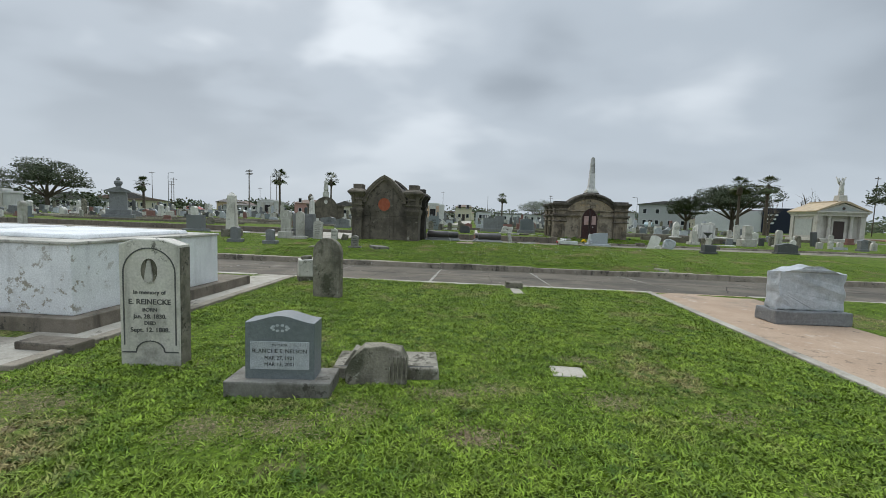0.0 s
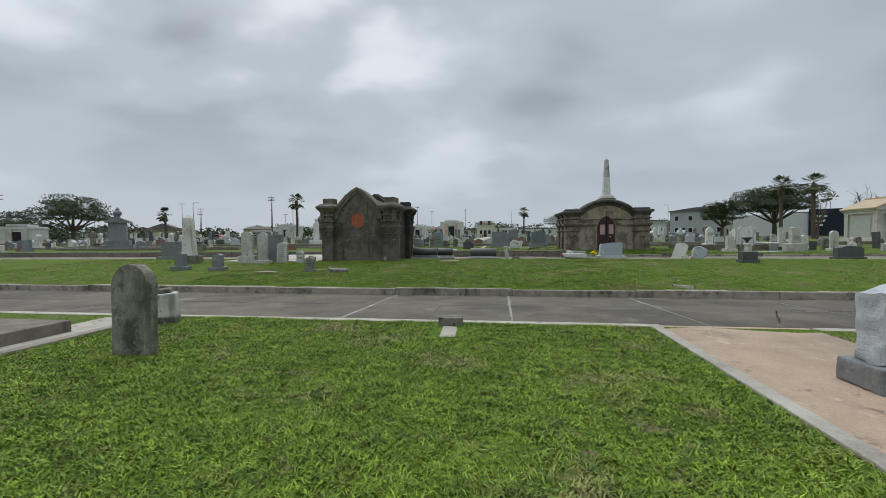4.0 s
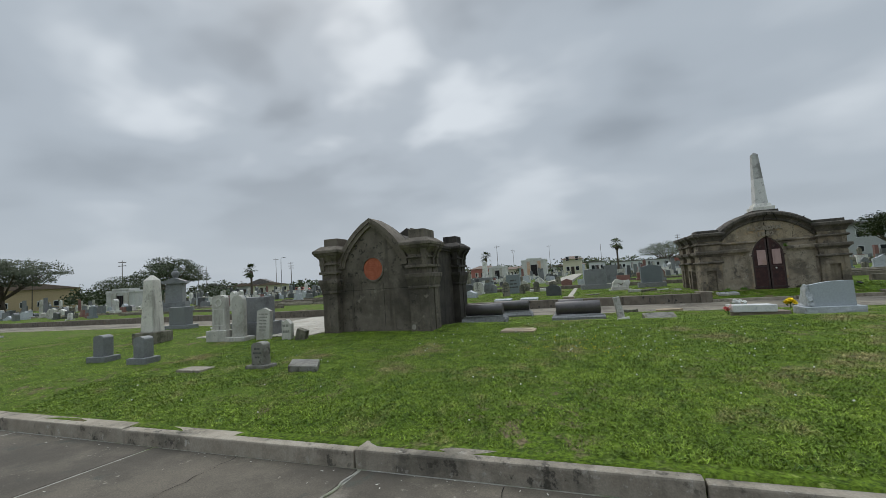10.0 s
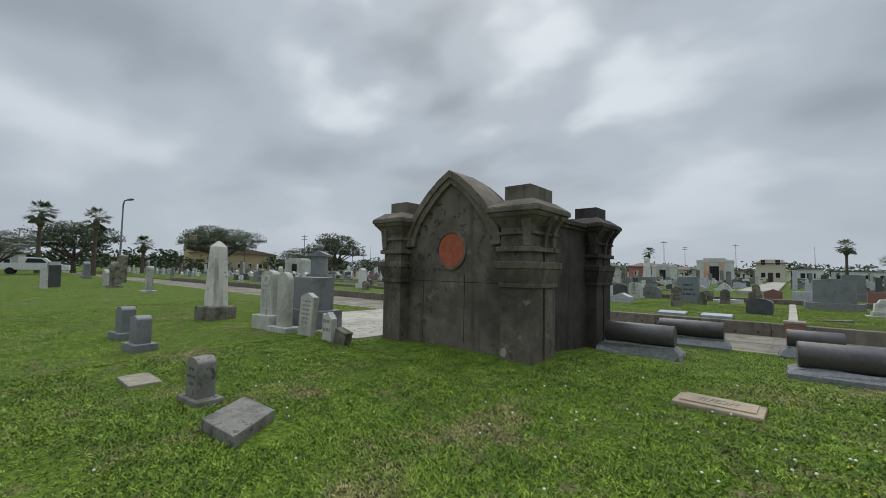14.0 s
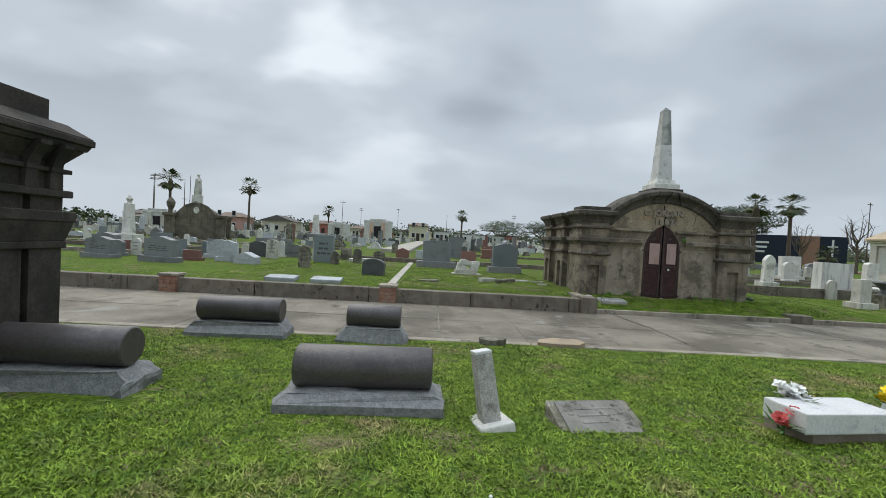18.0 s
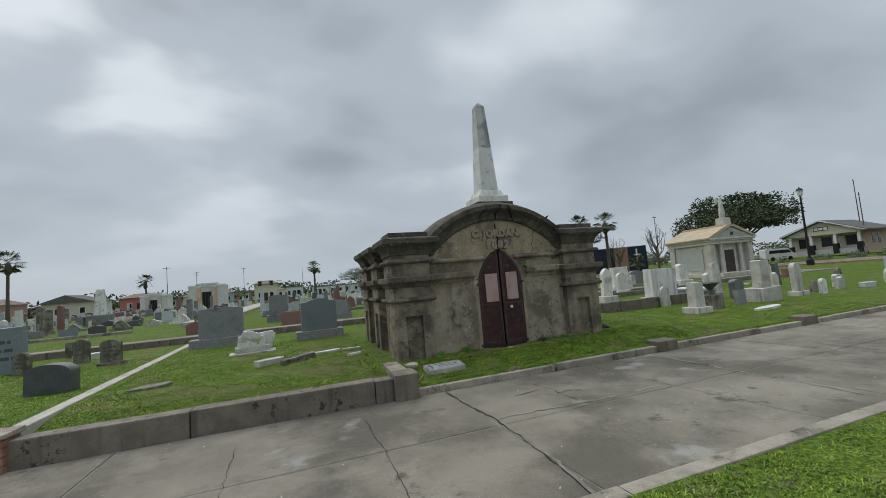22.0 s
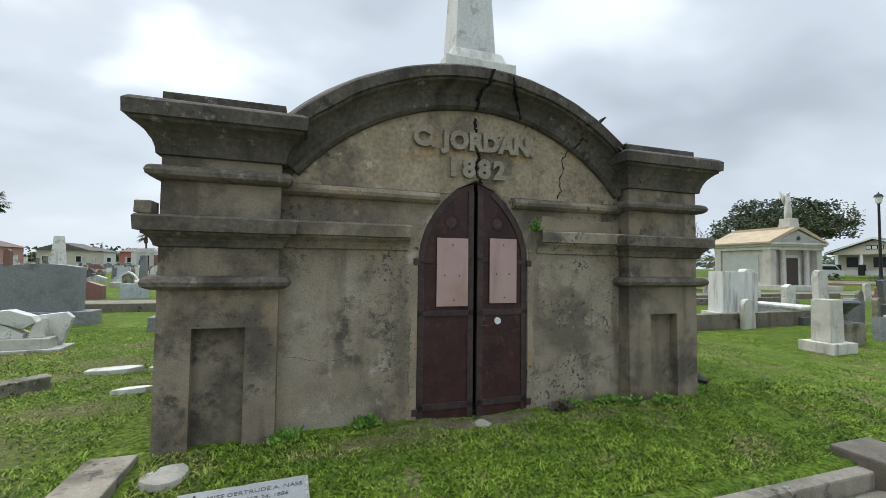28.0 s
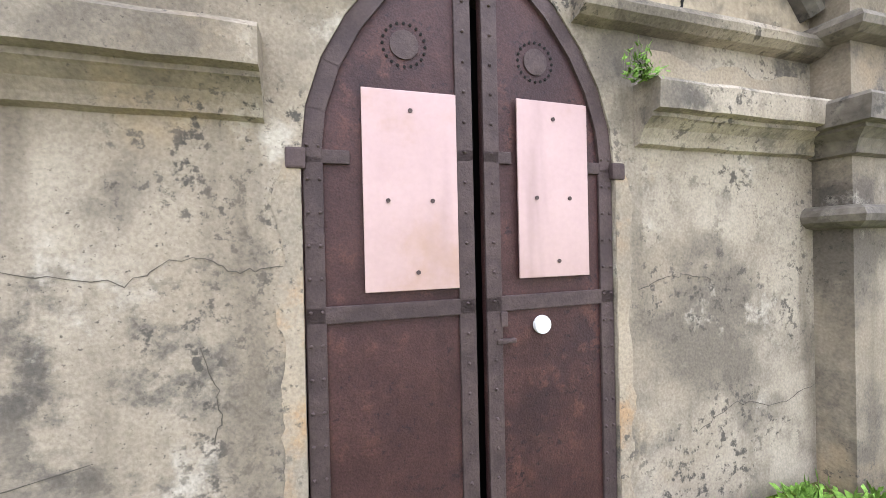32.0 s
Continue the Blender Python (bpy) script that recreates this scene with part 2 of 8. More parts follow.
M["pale"] = material("pale_concrete", (0.35, 0.325, 0.275), (0.45, 0.42, 0.36), (0.25, 0.225, 0.185), scale=3, big_scale=0.9, bump=0.25, marks=(((0.15, 0.135, 0.108), 8.0, 0.54, 0.63, 1.2, 0.46, 0.62),))
M["pink"] = material("pink_concrete", (0.37, 0.265, 0.185), (0.43, 0.32, 0.23), (0.28, 0.22, 0.165), scale=1.5, big_scale=0.6, bump=0.12, stain=(0.48, 0.66), marks=(((0.20, 0.15, 0.105), 6.0, 0.55, 0.64, 0.9, 0.48, 0.62), ((0.47, 0.39, 0.31), 5.0, 0.56, 0.66, 0.8, 0.45, 0.6)))
M["brick"] = material("old_brick", (0.26, 0.13, 0.085), (0.33, 0.19, 0.13), (0.30, 0.27, 0.23), scale=8, big_scale=5, bump=0.5)
M["stucco"] = material("stucco_weathered", (0.252, 0.209, 0.154), (0.343, 0.297, 0.230), (0.143, 0.121, 0.093), scale=1.7, big_scale=1.15, bump=0.3, streak=0.42, grain=95, spread=0.17, stain=(0.45, 0.59), fourth=((0.335, 0.247, 0.150), 1.6, 0.55, 0.72), marks=(((0.088, 0.078, 0.064), 5.0, 0.47, 0.64, 1.0, 0.45, 0.58), ((0.385, 0.345, 0.280), 3.2, 0.55, 0.66, 1.1, 0.46, 0.60), ((0.074, 0.066, 0.054), 26.0, 0.53, 0.62, 1.3, 0.46, 0.58), ((0.082, 0.072, 0.058), 60.0, 0.60, 0.65, 0.9, 0.42, 0.56)))
M["stucco_top"] = material("stucco_blackened", (0.066, 0.058, 0.047), (0.108, 0.095, 0.077), (0.050, 0.045, 0.038), scale=3, big_scale=1.2, bump=0.4, streak=0.35, grain=30, spread=0.25, marks=(((0.22, 0.20, 0.16), 11.0, 0.57, 0.66, 1.3, 0.5, 0.65), ((0.038, 0.034, 0.03), 14.0, 0.53, 0.62, 1.0, 0.4, 0.6)))
# greyed stucco, darkened further to carry the shading of the pilaster bands
M["stucco_grey_shaded"] = material("stucco_greyed_and_shaded", (0.112, 0.096, 0.076), (0.166, 0.144, 0.115), (0.066, 0.057, 0.046), scale=3, big_scale=1.6, bump=0.45, streak=0.35, grain=30, spread=0.25, stain=(0.47, 0.62), marks=(((0.28, 0.255, 0.205), 10.0, 0.56, 0.66, 1.4, 0.48, 0.62), ((0.06, 0.054, 0.045), 14.0, 0.53, 0.64, 1.1, 0.42, 0.6)))
# darker copy of the dark stucco, with the flank's shade in its colour
M["stucco_shaded"] = material("stucco_dark_shaded", (0.046, 0.040, 0.034), (0.075, 0.065, 0.054), (0.030, 0.027, 0.024), scale=3.0, big_scale=0.8, bump=0.4, streak=0.4, grain=40, spread=0.2, stain=(0.47, 0.68), marks=(((0.115, 0.098, 0.08), 7.0, 0.55, 0.66, 1.0, 0.48, 0.62),))
M["tympanum"] = material("stucco_pale", (0.265, 0.215, 0.148), (0.335, 0.277, 0.195), (0.165, 0.138, 0.103), scale=2.8, big_scale=1.6, bump=0.35, streak=0.3, grain=30, spread=0.22, stain=(0.52, 0.64), fourth=((0.38, 0.265, 0.145), 2.0, 0.58, 0.70), marks=(((0.10, 0.088, 0.07), 12.0, 0.56, 0.62, 1.2, 0.45, 0.6), ((0.40, 0.36, 0.28), 7.0, 0.58, 0.64, 1.5, 0.45, 0.6)))
M["dark"] = material("stucco_dark", (0.128, 0.109, 0.085), (0.188, 0.162, 0.128), (0.078, 0.067, 0.054), scale=2.2, big_scale=0.8, bump=0.35, streak=0.45, grain=80, spread=0.18, stain=(0.47, 0.68), marks=(((0.235, 0.207, 0.165), 6.0, 0.57, 0.66, 1.0, 0.45, 0.62), ((0.045, 0.040, 0.034), 8.0, 0.54, 0.64, 0.9, 0.42, 0.6)))
M["terracotta"] = material("terracotta_disc", (0.30, 0.085, 0.045), (0.36, 0.11, 0.06), (0.24, 0.07, 0.04), scale=7, bump=0.3)
M["rust"] = material("rusted_iron", (0.044, 0.0195, 0.0185), (0.064, 0.029, 0.026), (0.034, 0.017, 0.018), scale=6, big_scale=2.4, rough=0.5, metal=0.15, bump=0.3, grain=150, spread=0.26, streak=0.45, marks=(((0.078, 0.034, 0.028), 12.0, 0.54, 0.64, 3.0, 0.45, 0.6), ((0.024, 0.013, 0.015), 40.0, 0.57, 0.63, 2.4, 0.42, 0.55)))
M["strip"] = material("iron_strip", (0.050, 0.034, 0.033), (0.076, 0.052, 0.048), (0.045, 0.03, 0.03), scale=12, rough=0.6, metal=0.2, bump=0.3, grain=120)
M["copper"] = material("pink_copper_plate", (0.385, 0.262, 0.245), (0.44, 0.305, 0.285), (0.35, 0.225, 0.18), scale=1.6, big_scale=2.0, rough=0.38, metal=0.3, bump=0.03, stain=(0.50, 0.70), spec=0.5, spread=0.03, streak=0.2)
M["marble"] = material("aged_marble", (0.57, 0.555, 0.51), (0.65, 0.64, 0.59), (0.34, 0.33, 0.28), scale=3, big_scale=2.2, bump=0.2, streak=0.35, stain=(0.52, 0.68), marks=(((0.20, 0.195, 0.17), 12.0, 0.56, 0.63, 2.0, 0.48, 0.62),))
M["marble_dirty"] = material("blackened_marble", (0.45, 0.435, 0.385), (0.54, 0.52, 0.465), (0.29, 0.275, 0.235), scale=4, big_scale=1.6, bump=0.3, streak=0.6, stain=(0.48, 0.72), marks=(((0.15, 0.145, 0.12), 14.0, 0.56, 0.66, 2.6, 0.48, 0.66),))
M["obelisk_marble"] = material("weathered_obelisk_marble", (0.50, 0.50, 0.48), (0.58, 0.58, 0.56), (0.27, 0.265, 0.25), scale=3, big_scale=0.8, bump=0.2, streak=0.25, stain=(0.54, 0.68), marks=(((0.33, 0.33, 0.315), 6.0, 0.52, 0.62, 1.6, 0.4, 0.6),))
M["obelisk_grey"] = material("greyed_obelisk_marble", (0.44, 0.44, 0.42), (0.53, 0.53, 0.51), (0.235, 0.232, 0.22), scale=4, big_scale=1.2, bump=0.2, streak=0.4, stain=(0.46, 0.6))
M["tablet_white"] = material("stained_white_tablet", (0.56, 0.535, 0.47), (0.64, 0.615, 0.55), (0.30, 0.285, 0.245), scale=4, big_scale=2.0, bump=0.25, streak=0.5, stain=(0.50, 0.70), marks=(((0.12, 0.115, 0.095), 13.0, 0.55, 0.63, 2.5, 0.48, 0.62),))
M["drip_marble"] = material("drip_stained_marble", (0.60, 0.59, 0.56), (0.67, 0.66, 0.63), (0.50, 0.49, 0.45), scale=2, big_scale=1.0, bump=0.12, streak=0.55, stain=(0.55, 0.72))
M["granite_blue_pale"] = material("pale_blue_granite_face", (0.36, 0.39, 0.42), (0.41, 0.44, 0.47), scale=30, rough=0.5, bump=0.05, grain=170, spread=0.14)
M["granite_face"] = material("grey_polished_face", (0.27, 0.275, 0.275), (0.32, 0.325, 0.325), scale=20, rough=0.5, bump=0.05, grain=150, spread=0.15)
M["white"] = material("white_paint", (0.62, 0.63, 0.63), (0.70, 0.71, 0.71), (0.47, 0.465, 0.44), scale=2, big_scale=1.1, bump=0.08, streak=0.22, stain=(0.52, 0.72), marks=(((0.30, 0.275, 0.225), 7.0, 0.56, 0.63, 0.9, 0.50, 0.64),))
M["granite"] = material("grey_granite", (0.168, 0.174, 0.176), (0.214, 0.220, 0.222), (0.13, 0.134, 0.136), scale=30, big_scale=1.2, rough=0.55, bump=0.15, grain=160, spread=0.25, spec=0.4, marks=(((0.10, 0.10, 0.096), 5.0, 0.54, 0.68, 1.2, 0.45, 0.62), ((0.27, 0.275, 0.27), 8.0, 0.56, 0.68, 1.5, 0.45, 0.62)))
M["granite_blue"] = material("blue_granite", (0.155, 0.178, 0.188), (0.195, 0.218, 0.228), (0.135, 0.155, 0.165), scale=30, rough=0.45, bump=0.08, grain=160, spread=0.22, spec=0.45)
M["granite_pale"] = material("pale_rock_granite", (0.38, 0.40, 0.42), (0.46, 0.48, 0.50), (0.30, 0.32, 0.34), scale=12, big_scale=2, rough=0.7, bump=0.6, grain=140, spread=0.2)
M["granite_dark"] = material("dark_granite", (0.066, 0.069, 0.069), (0.092, 0.096, 0.096), (0.052, 0.055, 0.056), scale=30, rough=0.45, bump=0.12, grain=160, spread=0.25, spec=0.45, marks=(((0.14, 0.14, 0.135), 6.0, 0.56, 0.68, 1.5, 0.47, 0.62),))
M["granite_brown"] = material("brown_granite", (0.060, 0.052, 0.051), (0.085, 0.074, 0.071), (0.047, 0.041, 0.040), scale=40, big_scale=3, rough=0.36, bump=0.08, grain=180, spread=0.35, spec=0.5)
M["granite_rough"] = material("rough_grey_granite", (0.175, 0.175, 0.174), (0.25, 0.25, 0.247), (0.17, 0.135, 0.105), scale=16, big_scale=2.0, rough=0.8, bump=0.55, grain=90, spread=0.3, stain=(0.64, 0.78))
M["red_granite"] = material("red_granite", (0.20, 0.10, 0.085), (0.25, 0.13, 0.11), scale=30, rough=0.45, bump=0.1, grain=160, spread=0.25)
M["stone_old"] = material("mossy_stone", (0.17, 0.155, 0.12), (0.25, 0.23, 0.18), (0.075, 0.075, 0.05), scale=7, big_scale=3, bump=0.6, streak=0.5, stain=(0.46, 0.62), marks=(((0.34, 0.33, 0.28), 18.0, 0.58, 0.63, 4.0, 0.45, 0.6), ((0.055, 0.05, 0.035), 20.0, 0.55, 0.61, 3.5, 0.42, 0.58)))
M["slab"] = material("sand_slab", (0.36, 0.27, 0.18), (0.42, 0.33, 0.23), (0.24, 0.2, 0.15), scale=5, bump=0.3)
M["bronze"] = material("bronze_plaque", (0.14, 0.13, 0.115), (0.19, 0.175, 0.155), (0.10, 0.12, 0.11), scale=14, rough=0.5, metal=0.5, bump=0.3)
M["ink"] = plain("carved_shadow_paint", (0.035, 0.033, 0.03), 0.9)
M["ink_soft"] = plain("worn_lettering", (0.10, 0.10, 0.095), 0.9)
M["plaque_stone"] = material("weathered_plaque", (0.20, 0.19, 0.165), (0.27, 0.26, 0.23), (0.12, 0.112, 0.092), scale=6, big_scale=2.2, bump=0.3, stain=(0.48, 0.64), marks=(((0.08, 0.075, 0.06), 12.0, 0.54, 0.62, 2.0, 0.45, 0.6),))
M["taupe"] = material("taupe_stone", (0.205, 0.165, 0.130), (0.26, 0.215, 0.175), (0.15, 0.125, 0.10), scale=6, big_scale=2, bump=0.3)
M["veined"] = material("veined_white_marble", (0.64, 0.635, 0.62), (0.70, 0.695, 0.68), (0.50, 0.51, 0.53), scale=2.5, big_scale=4.0, bump=0.08, stain=(0.55, 0.66), rough=0.6)
M["post_grey"] = material("speckled_grey_marble", (0.30, 0.29, 0.265), (0.42, 0.405, 0.37), (0.17, 0.162, 0.14), scale=9, big_scale=4, bump=0.3, grain=90, spread=0.35, stain=(0.50, 0.66))
M["marker_stone"] = material("lichened_pale_stone", (0.25, 0.23, 0.185), (0.34, 0.32, 0.265), (0.12, 0.11, 0.08), scale=7, big_scale=3, bump=0.6, streak=0.3, stain=(0.47, 0.62), marks=(((0.07, 0.065, 0.045), 16.0, 0.52, 0.60, 3.5, 0.42, 0.58), ((0.45, 0.43, 0.37), 18.0, 0.58, 0.64, 4.0, 0.45, 0.6)))
M["stucco_pier"] = material("stucco_pilaster", (0.196, 0.161, 0.116), (0.272, 0.230, 0.172), (0.106, 0.090, 0.070), scale=1.9, big_scale=1.2, bump=0.3, streak=0.42, grain=90, spread=0.17, stain=(0.45, 0.60), fourth=((0.275, 0.210, 0.135), 1.7, 0.57, 0.73), marks=(((0.072, 0.063, 0.051), 5.5, 0.48, 0.64, 1.0, 0.46, 0.59), ((0.345, 0.310, 0.252), 3.5, 0.56, 0.66, 1.2, 0.47, 0.60), ((0.062, 0.055, 0.045), 28.0, 0.56, 0.63, 1.2, 0.50, 0.62)))
M["letter_grey"] = material("lettering_cement", (0.235, 0.202, 0.156), (0.295, 0.258, 0.205), scale=8, bump=0.3, spread=0.25)
M["ink_faint"] = plain("faint_lettering", (0.27, 0.262, 0.235), 0.9)
M["crack"] = plain("open_crack", (0.012, 0.011, 0.010), 1.0)
M["hairline"] = plain("hairline_crack", (0.075, 0.066, 0.052), 1.0)
M["orange_stain"] = material("orange_lichen_stain", (0.290, 0.232, 0.160), (0.322, 0.268, 0.196), (0.236, 0.200, 0.150), scale=4, big_scale=2.2, bump=0.3, grain=90, spread=0.17, stain=(0.42, 0.62), marks=(((0.330, 0.212, 0.115), 3.0, 0.52, 0.66, 1.4, 0.42, 0.6), ((0.10, 0.088, 0.07), 22.0, 0.56, 0.64, 1.6, 0.48, 0.6)))
# also colours the sheet that stands in for darkness behind the iron doors
M["black"] = plain("black_metal_and_dark_gap", (0.012, 0.012, 0.013), 0.5)


# ---------- mesh tools ----------
def box(bm, x0, x1, y0, y1, z0, z1, bev=0.0, taper=0.0):
    """taper: how far each upper side stands in."""
    vs = [bm.verts.new(p) for p in ((x0, y0, z0), (x1, y0, z0), (x1, y1, z0), (x0, y1, z0), (x0 + taper, y0 + taper, z1), (x1 - taper, y0 + taper, z1), (x1 - taper, y1 - taper, z1), (x0 + taper, y1 - taper, z1))]
    fs = [bm.faces.new([vs[i] for i in q]) for q in ((3, 2, 1, 0), (4, 5, 6, 7), (0, 1, 5, 4), (1, 2, 6, 5), (2, 3, 7, 6), (3, 0, 4, 7))]
    if bev:
        bmesh.ops.bevel(bm, geom=list({ed for f in fs for ed in f.edges}), offset=bev, segments=2, profile=0.6, affect="EDGES")
    return bm


def prism(bm, pts, y0, y1, bev=0.0):
    """A polygon in x and z (counter-clockwise seen from -y) drawn out along y."""
    a, b = [bm.verts.new((x, y0, z)) for x, z in pts], [bm.verts.new((x, y1, z)) for x, z in pts]
    n = len(pts)
    fs = [bm.faces.new(a), bm.faces.new(b[::-1])] + [bm.faces.new((a[i], b[i], b[(i + 1) % n], a[(i + 1) % n])) for i in range(n)]
    if bev:
        ed = list({e_ for f in fs[:2] for e_ in f.edges})
        bmesh.ops.bevel(bm, geom=ed, offset=bev, segments=2, profile=0.6, affect="EDGES")
    bmesh.ops.recalc_face_normals(bm, faces=bm.faces)
    return bm


def lathe(bm, prof, seg=16, cx=0.0, cy=0.0, a0=0.0):
    """A profile of (radius, z) turned round z."""
    rings = []
    for r, z in prof:
        rings.append([bm.verts.new((cx + r * math.cos(a0 + i * math.tau / seg), cy + r * math.sin(a0 + i * math.tau / seg), z)) for i in range(seg)])
    for a, b in zip(rings, rings[1:]):
        for i in range(seg):
            bm.faces.new((a[i], a[(i + 1) % seg], b[(i + 1) % seg], b[i]))
    bm.faces.new(rings[0][::-1])
    bm.faces.new(rings[-1])
    return bm


def tube(bm, pts, radii, seg=8):
    """A round limb along points."""
    rings = []
    for i, p in enumerate(pts):
        p = Vector(p)
        d = (Vector(pts[min(i + 1, len(pts) - 1)]) - Vector(pts[max(i - 1, 0)])).normalized()
        q = d.to_track_quat("Z", "Y")
        rings.append([bm.verts.new(p + q @ Vector((radii[i] * math.cos(k * math.tau / seg), radii[i] * math.sin(k * math.tau / seg), 0))) for k in range(seg)])
    for a, b in zip(rings, rings[1:]):
        for i in range(seg):
            bm.faces.new((a[i], a[(i + 1) % seg], b[(i + 1) % seg], b[i]))
    bm.faces.new(rings[0][::-1])
    bm.faces.new(rings[-1])
    return bm


def roughen(bm, amount, size=4.0, cuts=0, seed=0.0):
    """Uneven, hand-broken faces."""
    if cuts:
        bmesh.ops.subdivide_edges(bm, edges=bm.edges[:], cuts=cuts, use_grid_fill=True)
    for v in bm.verts:
        v.co += Vector((noise.noise(v.co * size + Vector((seed, 0, 0))), noise.noise(v.co * size + Vector((0, seed + 7, 0))), noise.noise(v.co * size + Vector((0, 0, seed + 13))))) * amount
    return bm


def part(name, bm, mat, parent=None, label="", smooth=False, kind=""):
    me = bpy.data.meshes.new(name)
    bm.to_mesh(me)
    bm.free()
    me.materials.append(M[mat] if isinstance(mat, str) else mat)
    if smooth:
        for p in me.polygons:
            p.use_smooth = True
    ob = new(name, me)
    if parent is not None:
        ob.parent = parent
    return tagged(ob, label, kind=kind)


def share(name, me, parent, m):
    ob = new(name, me)
    ob.parent = parent
    ob.matrix_basis = m
    return ob


def thing(name, label, category, m=None, group="", kind=""):
    ob = new(name)
    ob.empty_display_size = 0.1
    if m is not None:
        ob.matrix_basis = m
    return tagged(ob, label, category, group, kind)


def nbm():
    return bmesh.new()


def writing(text, size, mat, parent, m, name="lettering", depth=0.003, bold=0.0, align="CENTER", gap=1.0):
    """Raised letters as a mesh, in the plane x, z of m, facing -y."""
    cu = bpy.data.curves.new(name, "FONT")
    cu.body, cu.size, cu.extrude, cu.offset = text, size, depth, bold
    cu.align_x, cu.align_y = align, "CENTER"
    cu.resolution_u, cu.space_character = 3, gap
    tmp = bpy.data.objects.new(name, cu)
    me = bpy.data.meshes.new_from_object(tmp)
    bpy.data.objects.remove(tmp)
    me.materials.clear()
    me.materials.append(M[mat])
    ob = new(name, me)
    ob.parent = parent
    ob.matrix_basis = m @ pose(0, 0, 0, 90, 0, 0)
    return ob


def apart(ob, name):
    """Each loose piece of a mesh as a part of its own."""
    src = bmesh.new()
    src.from_mesh(ob.data)
    seen = set()
    for v0 in src.verts:
        if v0.index in seen:
            continue
        heap, got = [v0], []
        seen.add(v0.index)
        while heap:
            v = heap.pop()
            got.append(v)
            for ed in v.link_edges:
                w = ed.other_vert(v)
                if w.index not in seen:
                    seen.add(w.index)
                    heap.append(w)
        bm = nbm()
        made = {v: bm.verts.new(v.co) for v in got}
        for f in {f for v in got for f in v.link_faces}:
            bm.faces.new([made[v] for v in f.verts])
        piece = part(name, bm, ob.data.materials[0], ob.parent)
        piece.matrix_basis = ob.matrix_basis
    src.free()
    bpy.data.objects.remove(ob)


# ---------- the lie of the land ----------
LAND = [(-60, 0.10), (0, 0.10), (8.0, 0.12), (8.45, 0.13), (12.4, 0.11), (13.2, 0.21), (14.5, 0.28), (17.6, 0.39), (19, 0.40), (20, 0.32), (22.6, 0.18), (23.2, 0.15), (27.25, 0.20), (28.0, 0.36), (28.6, 0.40), (31, 0.40), (60, 0.42), (140, 0.6), (900, 0.8)]
ROAD_A, ROAD_B = (8.55, 12.2, 0.125, -0.05), (23.2, 27.0, 0.13, 0.06)


def land(x, y):
    """Height of the ground; the lawn east of the stucco mausoleum lies lower."""
    dip = 0.06 * math.exp(-(((x - 7.87) / 0.5) ** 2) - ((y - 28.42) / 0.28) ** 2)
    return rows_z(y) - dip - 0.22 * min(max((x - 11.5) / 3, 0), 1) * min(max((y - 27.3) / 1.2, 0), 1) * min(max((37.2 - y) / 2, 0), 1)


def rows_z(y):
    for (a, za), (b, zb) in zip(LAND, LAND[1:]):
        if a <= y <= b:
            k = (y - a) / (b - a)
            return za + (zb - za) * k
    return LAND[-1][1] if y > 0 else LAND[0][1]


def road_z(road, y):
    return road[2] + (road[3] - road[2]) * (y - road[0]) / (road[1] - road[0])


def lawn_z(x, y):
    near = 1.0 if abs(x) < 60 and -10 < y < 90 else 0.0
    return land(x, y) + near * 0.02 * noise.noise(Vector((x * 0.6, y * 0.6, 0)))


def spaced(breaks):
    """Coordinates with a step of their own between each pair of breaks."""
    got = []
    for (a, step), (b, _) in zip(breaks, breaks[1:]):
        n = max(1, round((b - a) / step))
        got += [a + (b - a) * i / n for i in range(n)]
    return got + [breaks[-1][0]]


gx = spaced([(-900, 120), (-60, 4), (-24, 0.8), (-12, 0.4), (14, 0.8), (30, 4), (70, 120), (900, 1)])
gy = spaced([(-400, 100), (-20, 4), (0, 0.4), (8.0, 0.44), (8.44, 1), (8.56, 1), (12.19, 1), (12.3, 0.1), (12.4, 0.2), (13.2, 0.26), (14.5, 0.31), (17.6, 0.35), (19, 0.25), (20, 0.26), (22.6, 0.3), (23.18, 1), (23.22, 1), (26.98, 1), (27.12, 0.13), (27.25, 0.15), (28.0, 0.15), (28.6, 0.3), (31, 0.5), (34, 1.0), (60, 8), (140, 120), (1400, 1)])
gv, gf = [], []
for y in gy:
    for x in gx:
        under = ROAD_A[0] <= y <= ROAD_A[1] or ROAD_B[0] + 0.01 <= y <= ROAD_B[1]
        gv.append((x, y, -0.35 if under else lawn_z(x, y)))
nx = len(gx)
gf = [(j * nx + i, j * nx + i + 1, (j + 1) * nx + i + 1, (j + 1) * nx + i) for j in range(len(gy) - 1) for i in range(nx - 1)]
gm = bpy.data.meshes.new("ground")
gm.from_pydata(gv, [], gf)
gm.materials.append(M["lawn"])
gm.polygons.foreach_set("use_smooth", [True] * len(gm.polygons))
ground = tagged(new("ground", gm), "green lawn with worn brown patches", "ground", kind="structure")


